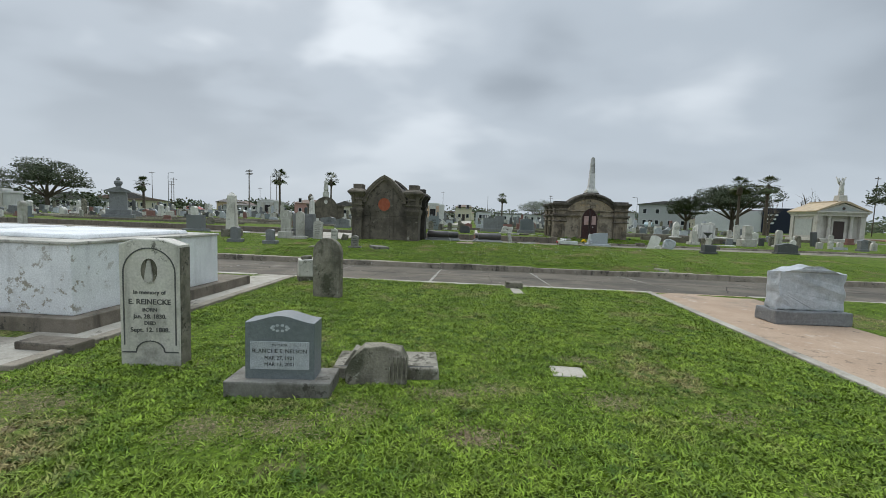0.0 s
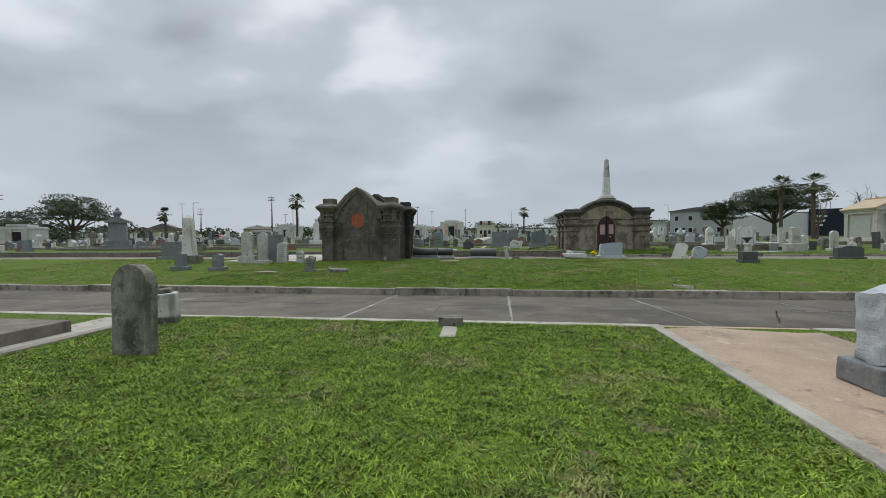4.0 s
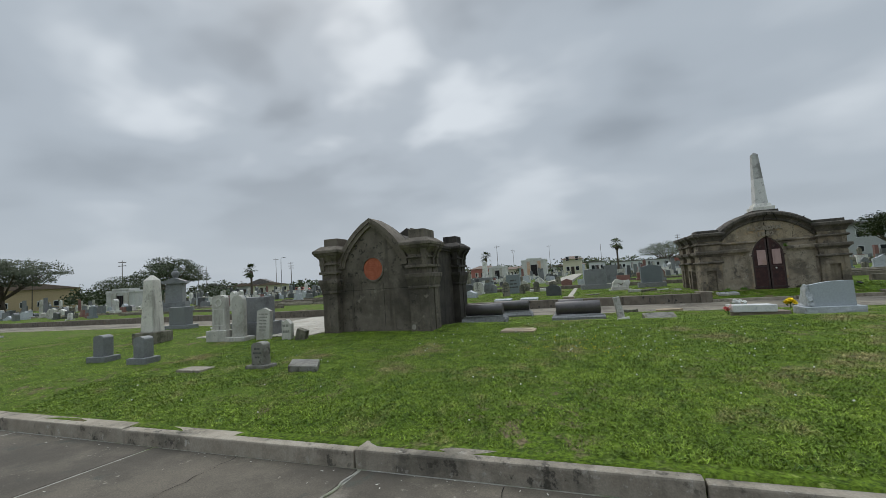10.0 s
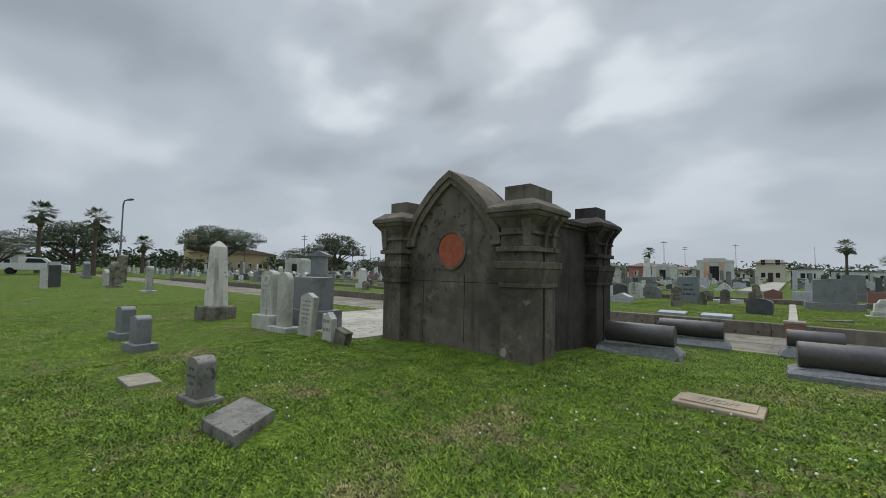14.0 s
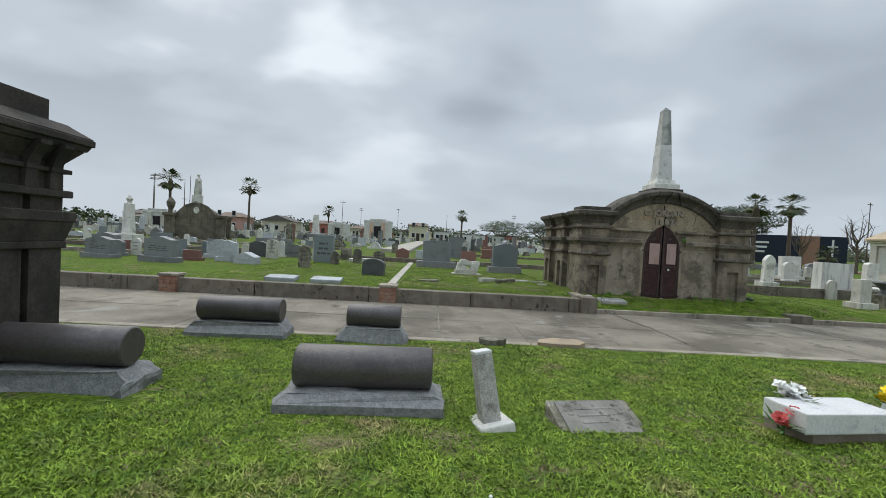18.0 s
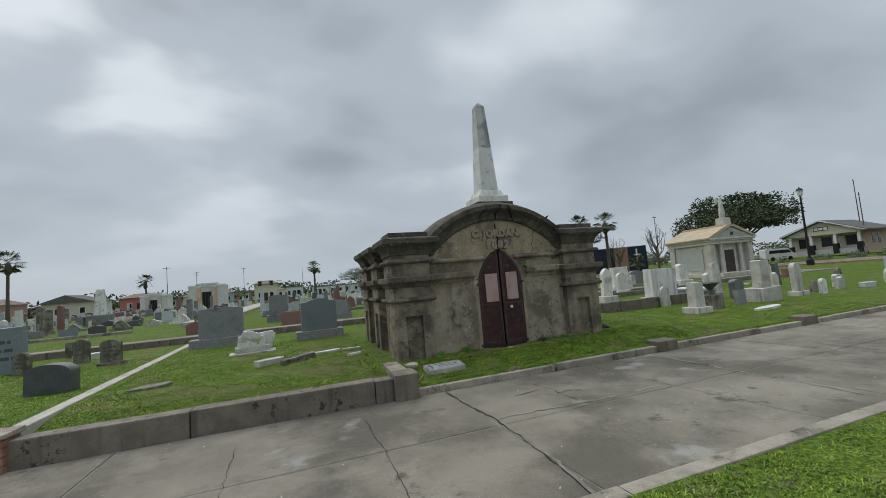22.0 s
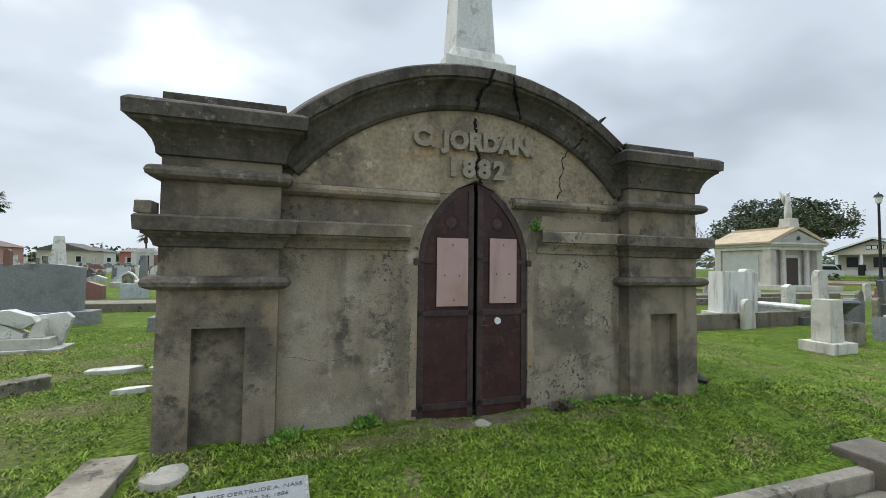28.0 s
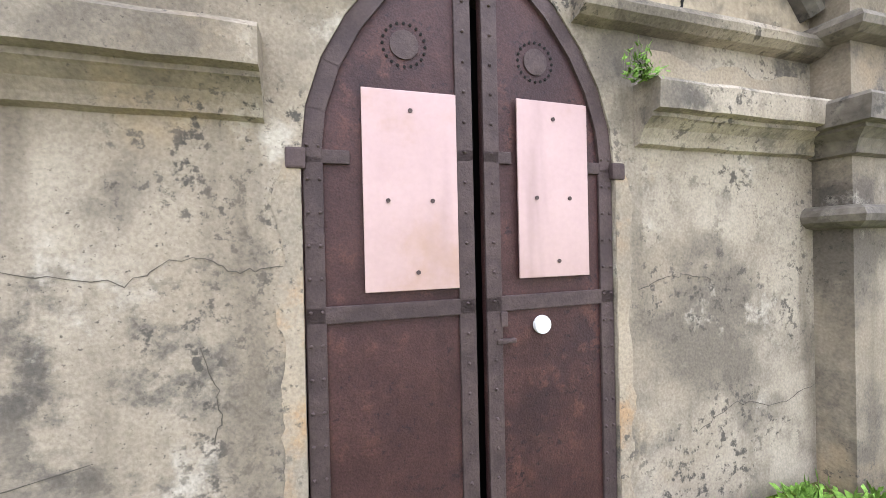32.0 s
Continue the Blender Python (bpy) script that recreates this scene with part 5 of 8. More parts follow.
    part("side_shard", roughen(prism(nbm(), [(-0.50, -0.02), (-0.28, -0.02), (-0.26, 0.26), (-0.31, 0.27)], -0.14, -0.02, 0.008), 0.012, 9), "marker_stone", top)
    bm = nbm()
    for k in range(5):
        box(bm, 0.0 + 0.035 * k, 0.012 + 0.035 * k, -0.335, -0.31, 0.06, 0.27, 0.003)
    part("carved_flute", bm, "stone_old", top)
    part("groove", box(nbm(), -0.44, 0.38, -0.175, -0.16, 0.128, 0.134), "ink_soft", top)
    tagged(part("ground_plaque", box(nbm(), 0.74, 1.05, 3.63, 3.89, 0.02, 0.115, 0.01), "pale"), "small flat pale concrete plaque in the grass", "plaque")
    # pale rock-faced stone on the pink slab
    top = thing("gravestone", "pale rock-faced granite headstone on a grey base", "gravestone", pose(4.95, 6.38, 0.125, 0, 0, 2))
    part("plinth", roughen(box(nbm(), -0.55, 0.55, -0.21, 0.21, 0.0, 0.20, 0.02), 0.012, 8, 2), "granite", top)
    bm = prism(nbm(), outline("serp", 0.95, 0.66), -0.13, 0.13, 0.02)
    bmesh.ops.subdivide_edges(bm, edges=bm.edges[:], cuts=3, use_grid_fill=True)
    for v in bm.verts:
        v.co.z += 0.2
    part("tablet", roughen(bm, 0.03, 6, 3), "granite_pale", top)
    # small stone and cross-shaped tail of concrete beside the lane
    top = thing("stub_post", "low square concrete block at the lawn's edge", "concrete block", pose(0.83, 8.30, 0.12, 0, 0, 3))
    part("block", roughen(box(nbm(), -0.17, 0.17, -0.12, 0.12, -0.05, 0.125, 0.02), 0.008, 8), "stone_old", top)
    part("tail", roughen(box(nbm(), -0.10, 0.10, -0.72, -0.12, -0.06, 0.012, 0.01), 0.006, 6), "pale", top)
    # white vault
    top = thing("burial_vault", "whitewashed above-ground burial vault on a dark plinth", "burial vault", pose(-4.42, 4.07, 0.1))
    part("plinth", box(nbm(), -4.6, 0.16, -0.12, 3.3, -0.05, 0.18, 0.012), "wall", top)
    part("body", box(nbm(), -4.4, 0.0, 0.0, 2.56, 0.18, 0.97, 0.015), "white", top)
    part("cover", box(nbm(), -4.42, 0.02, -0.02, 2.58, 0.97, 1.005, 0.01), "marble_dirty", top)
    for k in range(2):
        part("lid", box(nbm(), -4.2 + k * 2.1, -2.35 + k * 2.1, 0.35, 2.2, 1.005, 1.06, 0.02, 0.03), "white", top)
    tagged(part("step_stone", roughen(box(nbm(), -4.35, -3.75, 3.42, 3.66, 0.08, 0.20, 0.02), 0.01, 8), "wall"), "low dark stone step beside the walk", "step stone")


lawn_group()


# the middle lawn
def column_grave(x, y, rz, length, r, base_h, tilt, label):
    z = lawn_z(x, y)
    top = thing("column_gravestone", label, "gravestone", pose(x, y, z, 0, 0, rz), "fallen columns")
    bl = length + 0.12
    pts = [(-bl / 2 - 0.05, -0.1), (bl / 2 + 0.05, -0.1), (bl / 2 + 0.04, 0.10), (bl / 2 - 0.07, base_h), (-bl / 2 + 0.07, base_h), (-bl / 2 - 0.04, 0.10)]
    bm = prism(nbm(), pts, -0.27, 0.27)
    bmesh.ops.subdivide_edges(bm, edges=bm.edges[:], cuts=5, use_grid_fill=True)
    for v in bm.verts:
        if v.co.z > 0.1:
            v.co.y *= 0.72
    part("plinth", roughen(roughen(bm, 0.030, 6, 0, x), 0.016, 17), "granite_rough", top)
    bm = nbm()
    lathe(bm, [(r - 0.015, -length / 2), (r, -length / 2 + 0.015), (r, length / 2 - 0.015), (r - 0.015, length / 2)], 32)
    bmesh.ops.rotate(bm, verts=bm.verts, matrix=Matrix.Rotation(radians(90), 3, "Y"))
    for v in bm.verts:
        v.co.z += base_h + r - 0.01 + v.co.x * math.tan(radians(tilt))
    ob = part("column", bm, "granite_brown", top, "polished brown granite column")
    for p in ob.data.polygons:
        p.use_smooth = len(p.vertices) == 4
    return top


column_grave(0.77, 20.30, 3, 1.12, 0.172, 0.15, 0, "brown granite column lying on a rough grey base")
column_grave(0.47, 22.92, 2, 0.78, 0.160, 0.21, 0, "short brown granite column lying on a grey base")
column_grave(-1.45, 22.87, 2, 1.16, 0.170, 0.22, 0, "brown granite column lying on a low rough base")
column_grave(-1.80, 20.43, 3, 1.07, 0.170, 0.19, 0, "brown granite column lying on a rust-stained base")

W_POST = thing("marker_post", "leaning white marble post on a cracked foot", "grave marker", pose(1.80, 20.0, 0.3, -9, -8, 12))
part("post", box(nbm(), -0.070, 0.078, -0.078, 0.078, 0.03, 0.56, 0.008, 0.006), "post_grey", W_POST)
part("top_face", box(nbm(), -0.065, 0.072, -0.072, 0.072, 0.561, 0.585, 0.006), "veined", W_POST)
part("foot", roughen(box(nbm(), -0.13, 0.15, -0.17, 0.2, -0.08, 0.05, 0.015), 0.012, 9), "marble", W_POST)

PLAQUE = thing("plaque_marker", "tilted grey engraved plaque on a stone bed", "grave marker", pose(2.68, 20.10, 0.31, 0, 0, 9))
bm = box(nbm(), -0.36, 0.36, -0.20, 0.20, -0.18, 0.05, 0.012)
for v in bm.verts:
    v.co.z += v.co.y * 0.35 * (v.co.z > -0.1)
part("stone_bed", roughen(bm, 0.01, 8), "stone_old", PLAQUE)
bm = box(nbm(), -0.30, 0.30, -0.18, 0.17, 0.052, 0.068, 0.004)
for v in bm.verts:
    v.co.z += v.co.y * 0.35
part("plate", bm, "plaque_stone", PLAQUE, "engraved grey plate")
bm = nbm()
for k in range(3):
    box(bm, -0.16, 0.16 - 0.05 * k, 0.07 - 0.07 * k, 0.09 - 0.07 * k, 0.07, 0.073)
for sx in (-1, 1):
    for k in range(6):
        lathe(bm, [(0.018, 0.068), (0.012, 0.074)], 6, sx * (0.22 + 0.03 * math.cos(k)), 0.07 + 0.05 * math.sin(k * 2.1))
for v in bm.verts:
    v.co.z += v.co.y * 0.35
part("raised_pattern", bm, "plaque_stone", PLAQUE)

GOLD = thing("ground_marker", "sand-coloured grave slab lying in the grass", "grave slab", pose(-0.38, 17.69, lawn_z(-0.38, 17.69) - 0.012, 0, 0, -2))
part("slab", box(nbm(), -0.355, 0.355, -0.205, 0.205, -0.1, 0.05, 0.015), "slab", GOLD)
part("raised_field", box(nbm(), -0.30, 0.30, -0.13, 0.175, 0.045, 0.064, 0.004), "slab", GOLD)
bm = nbm()
bars(bm, 0.5, 0, 0.2, 3, 0)
for v in bm.verts:
    v.co.y, v.co.z = v.co.z * 0.8 - 0.07, 0.064 - v.co.y * 0.3
part("inscription", bm, "stone_old", GOLD)


def flower(bm, x, y, z, r, n=7):
    """A cupped blossom: two rings of broad petals."""
    turn = random.uniform(0, math.tau)
    nod = Vector((random.uniform(-0.5, 0.5), random.uniform(-0.6, 0.3), 1)).normalized()
    side = nod.orthogonal().normalized()
    other = nod.cross(side)
    c = Vector((x, y, z))
    for ring, (reach, rise_) in enumerate(((1.0, 0.25), (0.6, 0.62))):
        for k in range(n):
            a = turn + ring * 0.4 + k * math.tau / n
            u = side * math.cos(a) + other * math.sin(a)
            w = (other * math.cos(a) - side * math.sin(a)) * r * (0.46 if ring == 0 else 0.34)
            mid_, tip = c + u * r * reach * 0.6 + nod * r * rise_ * 0.55, c + u * r * reach + nod * r * rise_ * random.uniform(0.8, 1.3)
            v0, v1, v2, v3, v4 = (bm.verts.new(q) for q in (c, mid_ + w, tip + w * 0.55, tip - w * 0.55, mid_ - w))
            bm.faces.new((v0, v1, v2, v3, v4))


M["petal_white"] = plain("white_petal", (0.85, 0.85, 0.82), 0.7)
M["petal_red"] = plain("coral_petal", (0.55, 0.10, 0.09), 0.7)
M["petal_yellow"] = plain("yellow_petal", (0.85, 0.66, 0.02), 0.7)
M["petal_pink"] = plain("mauve_petal", (0.50, 0.24, 0.42), 0.7)
M["leaf"] = material("leaf_green", (0.045, 0.09, 0.02), (0.07, 0.13, 0.03), scale=8, bump=0, spread=0.3)


def bunch(x, y, z, mat, spread, count, size, label, leaf=True):
    top = thing("flower_bunch", label, "flowers", pose(x, y, z))
    for k in range(count):
        bm = nbm()
        px, py, pz = random.gauss(0, spread), random.gauss(0, spread * 0.7), random.uniform(0.05, 0.16)
        flower(bm, px, py, pz, size, 6)
        part("blossom", bm, mat, top)
    bm = nbm()
    for k in range(26):
        a = random.uniform(0, math.tau)
        r = random.uniform(0.6, 2.2) * spread + 0.03
        c = Vector((math.cos(a) * r, math.sin(a) * r, random.uniform(0.02, 0.1)))
        d = Vector((math.cos(a), math.sin(a), random.uniform(0, 0.8))) * 0.08
        s = Vector((-math.sin(a), math.cos(a), 0)) * 0.015
        bm.faces.new([bm.verts.new(q) for q in (c - s, c + s, c + d)])
    part("leaves", bm, "leaf", top)
    part("stem", tube(nbm(), [(0, 0, -0.03), (0, 0, 0.08)], [0.012, 0.01], 6), "leaf", top)
    return top


BOOK = thing("ledger_stone", "white marble slab marker on a tan stone base", "grave marker", pose(4.60, 20.10, 0.30, 0, 0, 10))
part("base", roughen(box(nbm(), -0.40, 0.66, -0.16, 0.22, -0.08, 0.11, 0.012), 0.006, 8), "taupe", BOOK)
bm = box(nbm(), -0.52, 0.38, -0.20, 0.14, 0.11, 0.27, 0.012)
for v in bm.verts:
    v.co.z += -v.co.x * 0.03
part("slab", bm, "veined", BOOK, "white veined marble slab")
bunch(4.33, 20.22, 0.50, "petal_white", 0.07, 16, 0.055, "white artificial flowers lying on the marble slab")
bunch(4.05, 19.93, 0.40, "petal_red", 0.045, 6, 0.05, "coral red artificial flowers beside the slab")
bunch(5.36, 20.28, 0.46, "petal_yellow", 0.05, 8, 0.075, "yellow artificial flowers beside the granite stone")

GRAN = thing("gravestone", "pale blue granite slant headstone with rock-hewn flank and sloping back", "gravestone", pose(6.02, 20.25, 0.28, 0, 0, 1))
bm = box(nbm(), -0.53, 0.55, -0.27, 0.27, -0.1, 0.19, 0.015)
bmesh.ops.subdivide_edges(bm, edges=bm.edges[:], cuts=3, use_grid_fill=True)
for v in bm.verts:
    if v.co.z < 0.17:
        v.co += Vector((noise.noise(v.co * 9), noise.noise(v.co * 9 + Vector((5, 0, 0))), 0)) * 0.025
part("plinth", bm, "granite_pale", GRAN)
# front upright and polished, top rounded, back falling away; the west flank is left rough
rows_ = []
for k in range(9):
    u = k / 8
    x = -0.36 + 0.78 * u
    crest = 0.66 + 0.07 * math.sin(min(1, u * 1.5) * math.pi / 2)
    rows_.append([(x, -0.17, 0.19), (x, -0.15, crest), (x, -0.04, crest), (x, 0.20, 0.36 + 0.05 * u), (x, 0.24, 0.19)])
bm = nbm()
vs = [[bm.verts.new(q) for q in row_] for row_ in rows_]
for a, b in zip(vs, vs[1:]):
    for k in range(5):
        bm.faces.new((a[k], b[k], b[(k + 1) % 5], a[(k + 1) % 5]))
bm.faces.new(vs[0])
bm.faces.new(vs[-1][::-1])
bmesh.ops.recalc_face_normals(bm, faces=bm.faces)
part("tablet", bm, "granite_blue_pale", GRAN, "smooth pale blue-grey granite face")
bm = prism(nbm(), [(-0.17, 0.19), (0.25, 0.19), (0.21, 0.37), (0.07, 0.55), (-0.03, 0.66), (-0.15, 0.66)], -0.05, 0.05)
bmesh.ops.subdivide_edges(bm, edges=bm.edges[:], cuts=5, use_grid_fill=True)
bmesh.ops.rotate(bm, verts=bm.verts, matrix=Matrix.Rotation(radians(90), 3, "Z"))
for v in bm.verts:
    v.co.x -= 0.38
part("rock_flank", roughen(roughen(bm, 0.05, 7), 0.025, 17), "granite_pale", GRAN, "rock-hewn flank")

gravestone("small white arched marble tablet leaning to one side", 8.72, 20.55, -38, 0.46, 0.10, 0.70, "arch", "marble", lean=(-4, 15))
post_chip = thing("stone_chip", "broken white marble piece beside the leaning tablet", "stone chip", pose(8.86, 20.32, 0.29, 0, 8, -20))
part("piece", roughen(prism(nbm(), [(-0.13, -0.06), (0.15, -0.06), (0.13, 0.18), (0.05, 0.24), (-0.12, 0.12)], -0.06, 0.06, 0.01), 0.015, 9), "marble", post_chip)
ROCK = thing("rock_marker", "pale blue-grey rough boulder grave marker", "grave marker", pose(10.45, 22.68, 0.2, 0, 14, -10))
part("boulder", roughen(prism(nbm(), outline("arch", 0.56, 0.55), -0.14, 0.14, 0.03), 0.05, 5, 3), "granite_pale", ROCK)
part("foot", box(nbm(), -0.33, 0.33, -0.2, 0.2, -0.1, 0.03, 0.01), "pale", ROCK)
VASE = thing("marble_pedestal", "small white fluted marble pedestal with broken top", "pedestal", pose(12.62, 22.85, 0.17, 0, 2, 20))
bm = box(nbm(), -0.15, 0.15, -0.15, 0.15, -0.08, 0.10, 0.012)
part("foot", bm, "marble", VASE)
part("shaft", box(nbm(), -0.105, 0.105, -0.105, 0.105, 0.10, 0.60, 0.01, 0.01), "marble_dirty", VASE)
part("broken_top", roughen(box(nbm(), -0.13, 0.13, -0.13, 0.13, 0.60, 0.72, 0.02), 0.025, 12), "marble", VASE)
gravestone("low dark square granite marker on the lawn", 9.72, 17.55, 0, 0.46, 0.3, 0.36, "flat", "granite_dark", base=(0.56, 0.36, 0.08), lines=2)

# stones west of the dark mausoleum
gravestone("small grey granite headstone with arched top", -9.14, 14.92, 6, 0.30, 0.22, 0.58, "arch", "granite", base=(0.52, 0.36, 0.12), group="grey twin stones")
gravestone("small grey granite headstone beside its twin", -7.70, 14.82, 6, 0.29, 0.21, 0.55, "arch", "granite", base=(0.50, 0.34, 0.12), group="grey twin stones")
STUB = thing("obelisk_stub", "stained white marble obelisk with a blunt tip", "obelisk", pose(-10.55, 16.98, lawn_z(-10.55, 16.98), 0, 0, 10))
part("plinth", box(nbm(), -0.35, 0.35, -0.32, 0.32, -0.1, 0.31, 0.02), "stone_old", STUB)
bm = box(nbm(), -0.205, 0.205, -0.195, 0.195, 0.31, 1.76, 0.012, 0.06)
box(bm, -0.145, 0.145, -0.135, 0.135, 1.76, 1.90, 0.0, 0.115)
part("shaft", bm, "tablet_white", STUB)
gravestone("small rough grey stone with carved initials", -4.36, 14.57, 4, 0.25, 0.18, 0.45, "arch", "plaque_stone", base=(0.46, 0.26, 0.06), lines=3)
SLAB = thing("ground_marker", "thick tilted grey stone slab lying in the grass", "grave slab", pose(-3.42, 14.57, 0.26, 1, 1, 4))
bm = box(nbm(), -0.30, 0.24, -0.25, 0.25, -0.1, 0.12, 0.012)
for v in bm.verts:
    v.co.x -= v.co.y * 0.55
part("slab", bm, "plaque_stone", SLAB)
part("carving", roughen(prism(nbm(), [(0.07 * math.cos(i), 0.06 * math.sin(i)) for i in range(6)], 0, 0.004), 0, 1), "granite", SLAB).matrix_basis = pose(0, 0, 0.104, -90)
tagged(part("ground_plaque", box(nbm(), -5.95, -5.38, 14.20, 14.52, 0.10, lawn_z(-5.66, 14.36) + 0.03, 0.01), "kerb"), "flat worn concrete plaque in the lawn", "plaque")
gravestone("tall white marble tablet with carved arch and plinth", -8.20, 17.16, 8, 0.42, 0.16, 1.20, "arch", "marble_dirty", base=(0.60, 0.4, 0.28))
WREATH = [o for o in bpy.data.objects if o.parent is None and o.name.startswith("gravestone")][-1]
bm = nbm()
for i in range(20):
    a0_, a1_ = i * math.tau / 20, (i + 1) * math.tau / 20
    prism(bm, [(r * math.cos(a), 1.0 + r * math.sin(a)) for r, a in ((0.075, a0_), (0.105, a0_), (0.105, a1_), (0.075, a1_))], -0.10, -0.07)
part("carved_wreath", bm, "marble", WREATH)
bm = nbm()
for x0, x1, z0, z1 in ((-0.17, -0.145, 0.42, 0.82), (0.145, 0.17, 0.42, 0.82), (-0.17, 0.17, 0.40, 0.42), (-0.17, 0.17, 0.82, 0.845)):
    box(bm, x0, x1, -0.092, -0.075, z0, z1)
part("panel_moulding", bm, "marble", WREATH)
gravestone("round-topped white marble tablet with stains", -7.56, 17.16, 6, 0.36, 0.13, 1.18, "round", "marble_dirty", base=(0.62, 0.36, 0.10))
gravestone("leaning pale stone tablet with worn inscription", -6.80, 17.20, 4, 0.40, 0.12, 0.80, "gable", "marble_dirty", lines=6, lean=(-3, 2))
gravestone("broad grey granite headstone with a rough flank", -7.68, 17.86, 2, 0.92, 0.40, 1.06, "flat", "granite", base=(1.24, 0.62, 0.38))
gravestone("bluish grey granite headstone with sloping top", -15.5, 21.6, 4, 0.85, 0.40, 0.92, "flat", "granite", base=(1.25, 0.6, 0.16))
gravestone("small broken stone with carved relief", -6.04, 17.19, 0, 0.28, 0.12, 0.50, "broken", "marble_dirty", lines=2)
gravestone("short broken stone stub leaning sideways", -5.60, 17.13, 12, 0.26, 0.16, 0.26, "flat", "stone_old", lean=(4, 18))
tagged(part("broken_slab", roughen(box(nbm(), -6.6, -5.8, 21.2, 21.9, 0.36, 0.45, 0.02), 0.02, 5), "marble"), "broken white slab lying on the pad", "broken slab")


# ---------- stones north of the second lane ----------
gravestone("wide grey granite headstone on a rough base", 1.42, 35.2, 3, 1.25, 0.28, 1.22, "low", "granite", base=(1.75, 0.5, 0.28), base_mat="granite_rough")
gravestone("wide dark grey granite headstone with arched top", 4.32, 34.1, 3, 1.06, 0.26, 1.24, "serp", "granite_blue", base=(1.40, 0.46, 0.26), base_mat="granite_rough")
gravestone("pale grey granite headstone on a stepped base", 2.75, 44.6, 0, 0.95, 0.3, 1.45, "low", "granite", base=(1.2, 0.5, 0.4), base_mat="granite")

BRK = thing("broken_monument", "white marble monument broken into pieces on its plinth", "grave monument", pose(2.56, 32.40, 0.4, 0, 0, 4) @ Matrix.Scale(0.80, 4))
part("footing", roughen(box(nbm(), -0.68, 0.68, -0.30, 0.30, -0.1, 0.06, 0.012), 0.01, 6), "marble_dirty", BRK)
part("plinth", box(nbm(), -0.52, 0.50, -0.22, 0.22, 0.06, 0.24, 0.012), "marble_dirty", BRK)
part("left_piece", roughen(prism(nbm(), [(-0.46, 0.24), (0.10, 0.24), (0.12, 0.32), (-0.30, 0.56), (-0.42, 0.58)], -0.13, 0.13, 0.012), 0.012, 7), "marble", BRK)
part("upper_piece", roughen(prism(nbm(), [(-0.36, 0.58), (0.08, 0.40), (0.28, 0.52), (0.22, 0.62), (-0.10, 0.74), (-0.26, 0.72)], -0.15, 0.10, 0.012), 0.012, 7), "marble", BRK)
part("right_piece", roughen(prism(nbm(), [(0.16, 0.24), (0.38, 0.24), (0.34, 0.56), (0.24, 0.50)], -0.12, 0.1, 0.012), 0.01, 7), "marble", BRK)
part("leaning_slab", roughen(prism(nbm(), [(0.30, 0.1), (0.56, 0.08), (0.70, 0.56), (0.60, 0.66), (0.2, 0.62)], 0.10, 0.22, 0.012), 0.01, 7), "marble", BRK)


def fallen_slab(label, x, y, rz, w, d, h, mat, zoff=0.0, kind="broken_slab"):
    top = thing(kind, label, "stone slab", pose(x, y, lawn_z(x, y) + zoff, random.uniform(-3, 3), random.uniform(-3, 3), rz))
    n = 7
    pts = [(w / 2 * math.cos(i * math.tau / n) * random.uniform(0.85, 1.15), d / 2 * math.sin(i * math.tau / n) * random.uniform(0.85, 1.15)) for i in range(n)]
    bm = prism(nbm(), pts, -h, 0.05)
    bmesh.ops.rotate(bm, verts=bm.verts, matrix=Matrix.Rotation(radians(90), 3, "X"))
    zs = [v.co.z for v in bm.verts]
    for v in bm.verts:
        v.co.z -= max(zs) - h
    part("slab", roughen(bm, 0.006, 9), mat, top)
    return top


def post_slab(label, x, y, rz, w, d, h, mat, tilt=0):
    top = thing("fallen_stone", label, "fallen stone", pose(x, y, lawn_z(x, y), 0, tilt, rz))
    part("stone", roughen(box(nbm(), -w / 2, w / 2, -d / 2, d / 2, -0.05, h, 0.02), 0.012, 7), mat, top)
    return top


post_slab("fallen white stone strip with worn carving in the grass", 3.08, 30.18, 38, 0.60, 0.24, 0.12, "marble_dirty", 2)
post_slab("fallen brown curved stone strip in the grass", 3.66, 29.98, 36, 0.80, 0.16, 0.12, "stone_old", -3)
fallen_slab("pale broken slab lying flat in the grass", 4.33, 30.78, -6, 0.60, 0.26, 0.05, "marble")
fallen_slab("pale broken slab fragment lying flat", 4.86, 30.76, 0, 0.46, 0.2, 0.05, "marble")
fallen_slab("small pale broken slab lying flat", 4.82, 29.82, 10, 0.38, 0.12, 0.05, "marble")
fallen_slab("flat grey slab sunk in the lawn", 1.2, 29.3, 5, 0.7, 0.4, 0.04, "stone_old")

NASS = thing("slant_marker", "pale rock-faced granite slant marker with grey text face", "grave marker", pose(6.12, 27.60, 0.175, 0, 0, 3))
bm = box(nbm(), -0.35, 0.35, -0.15, 0.17, -0.06, 0.175, 0.01)
bmesh.ops.subdivide_edges(bm, edges=bm.edges[:], cuts=3, use_grid_fill=True)
for v in bm.verts:
    if v.co.z > 0.1:
        v.co.z += v.co.y * 0.13
    elif v.co.y < -0.12:
        v.co.y += 0.012 * noise.noise(v.co * 14)
part("stone", bm, "post_grey", NASS, "pale rock-faced granite block")
bm = box(nbm(), -0.325, 0.325, -0.128, 0.148, 0.176, 0.182, 0.002)
for v in bm.verts:
    v.co.z += v.co.y * 0.13
face = part("text_face", bm, "granite_face", NASS, "grey polished text face")
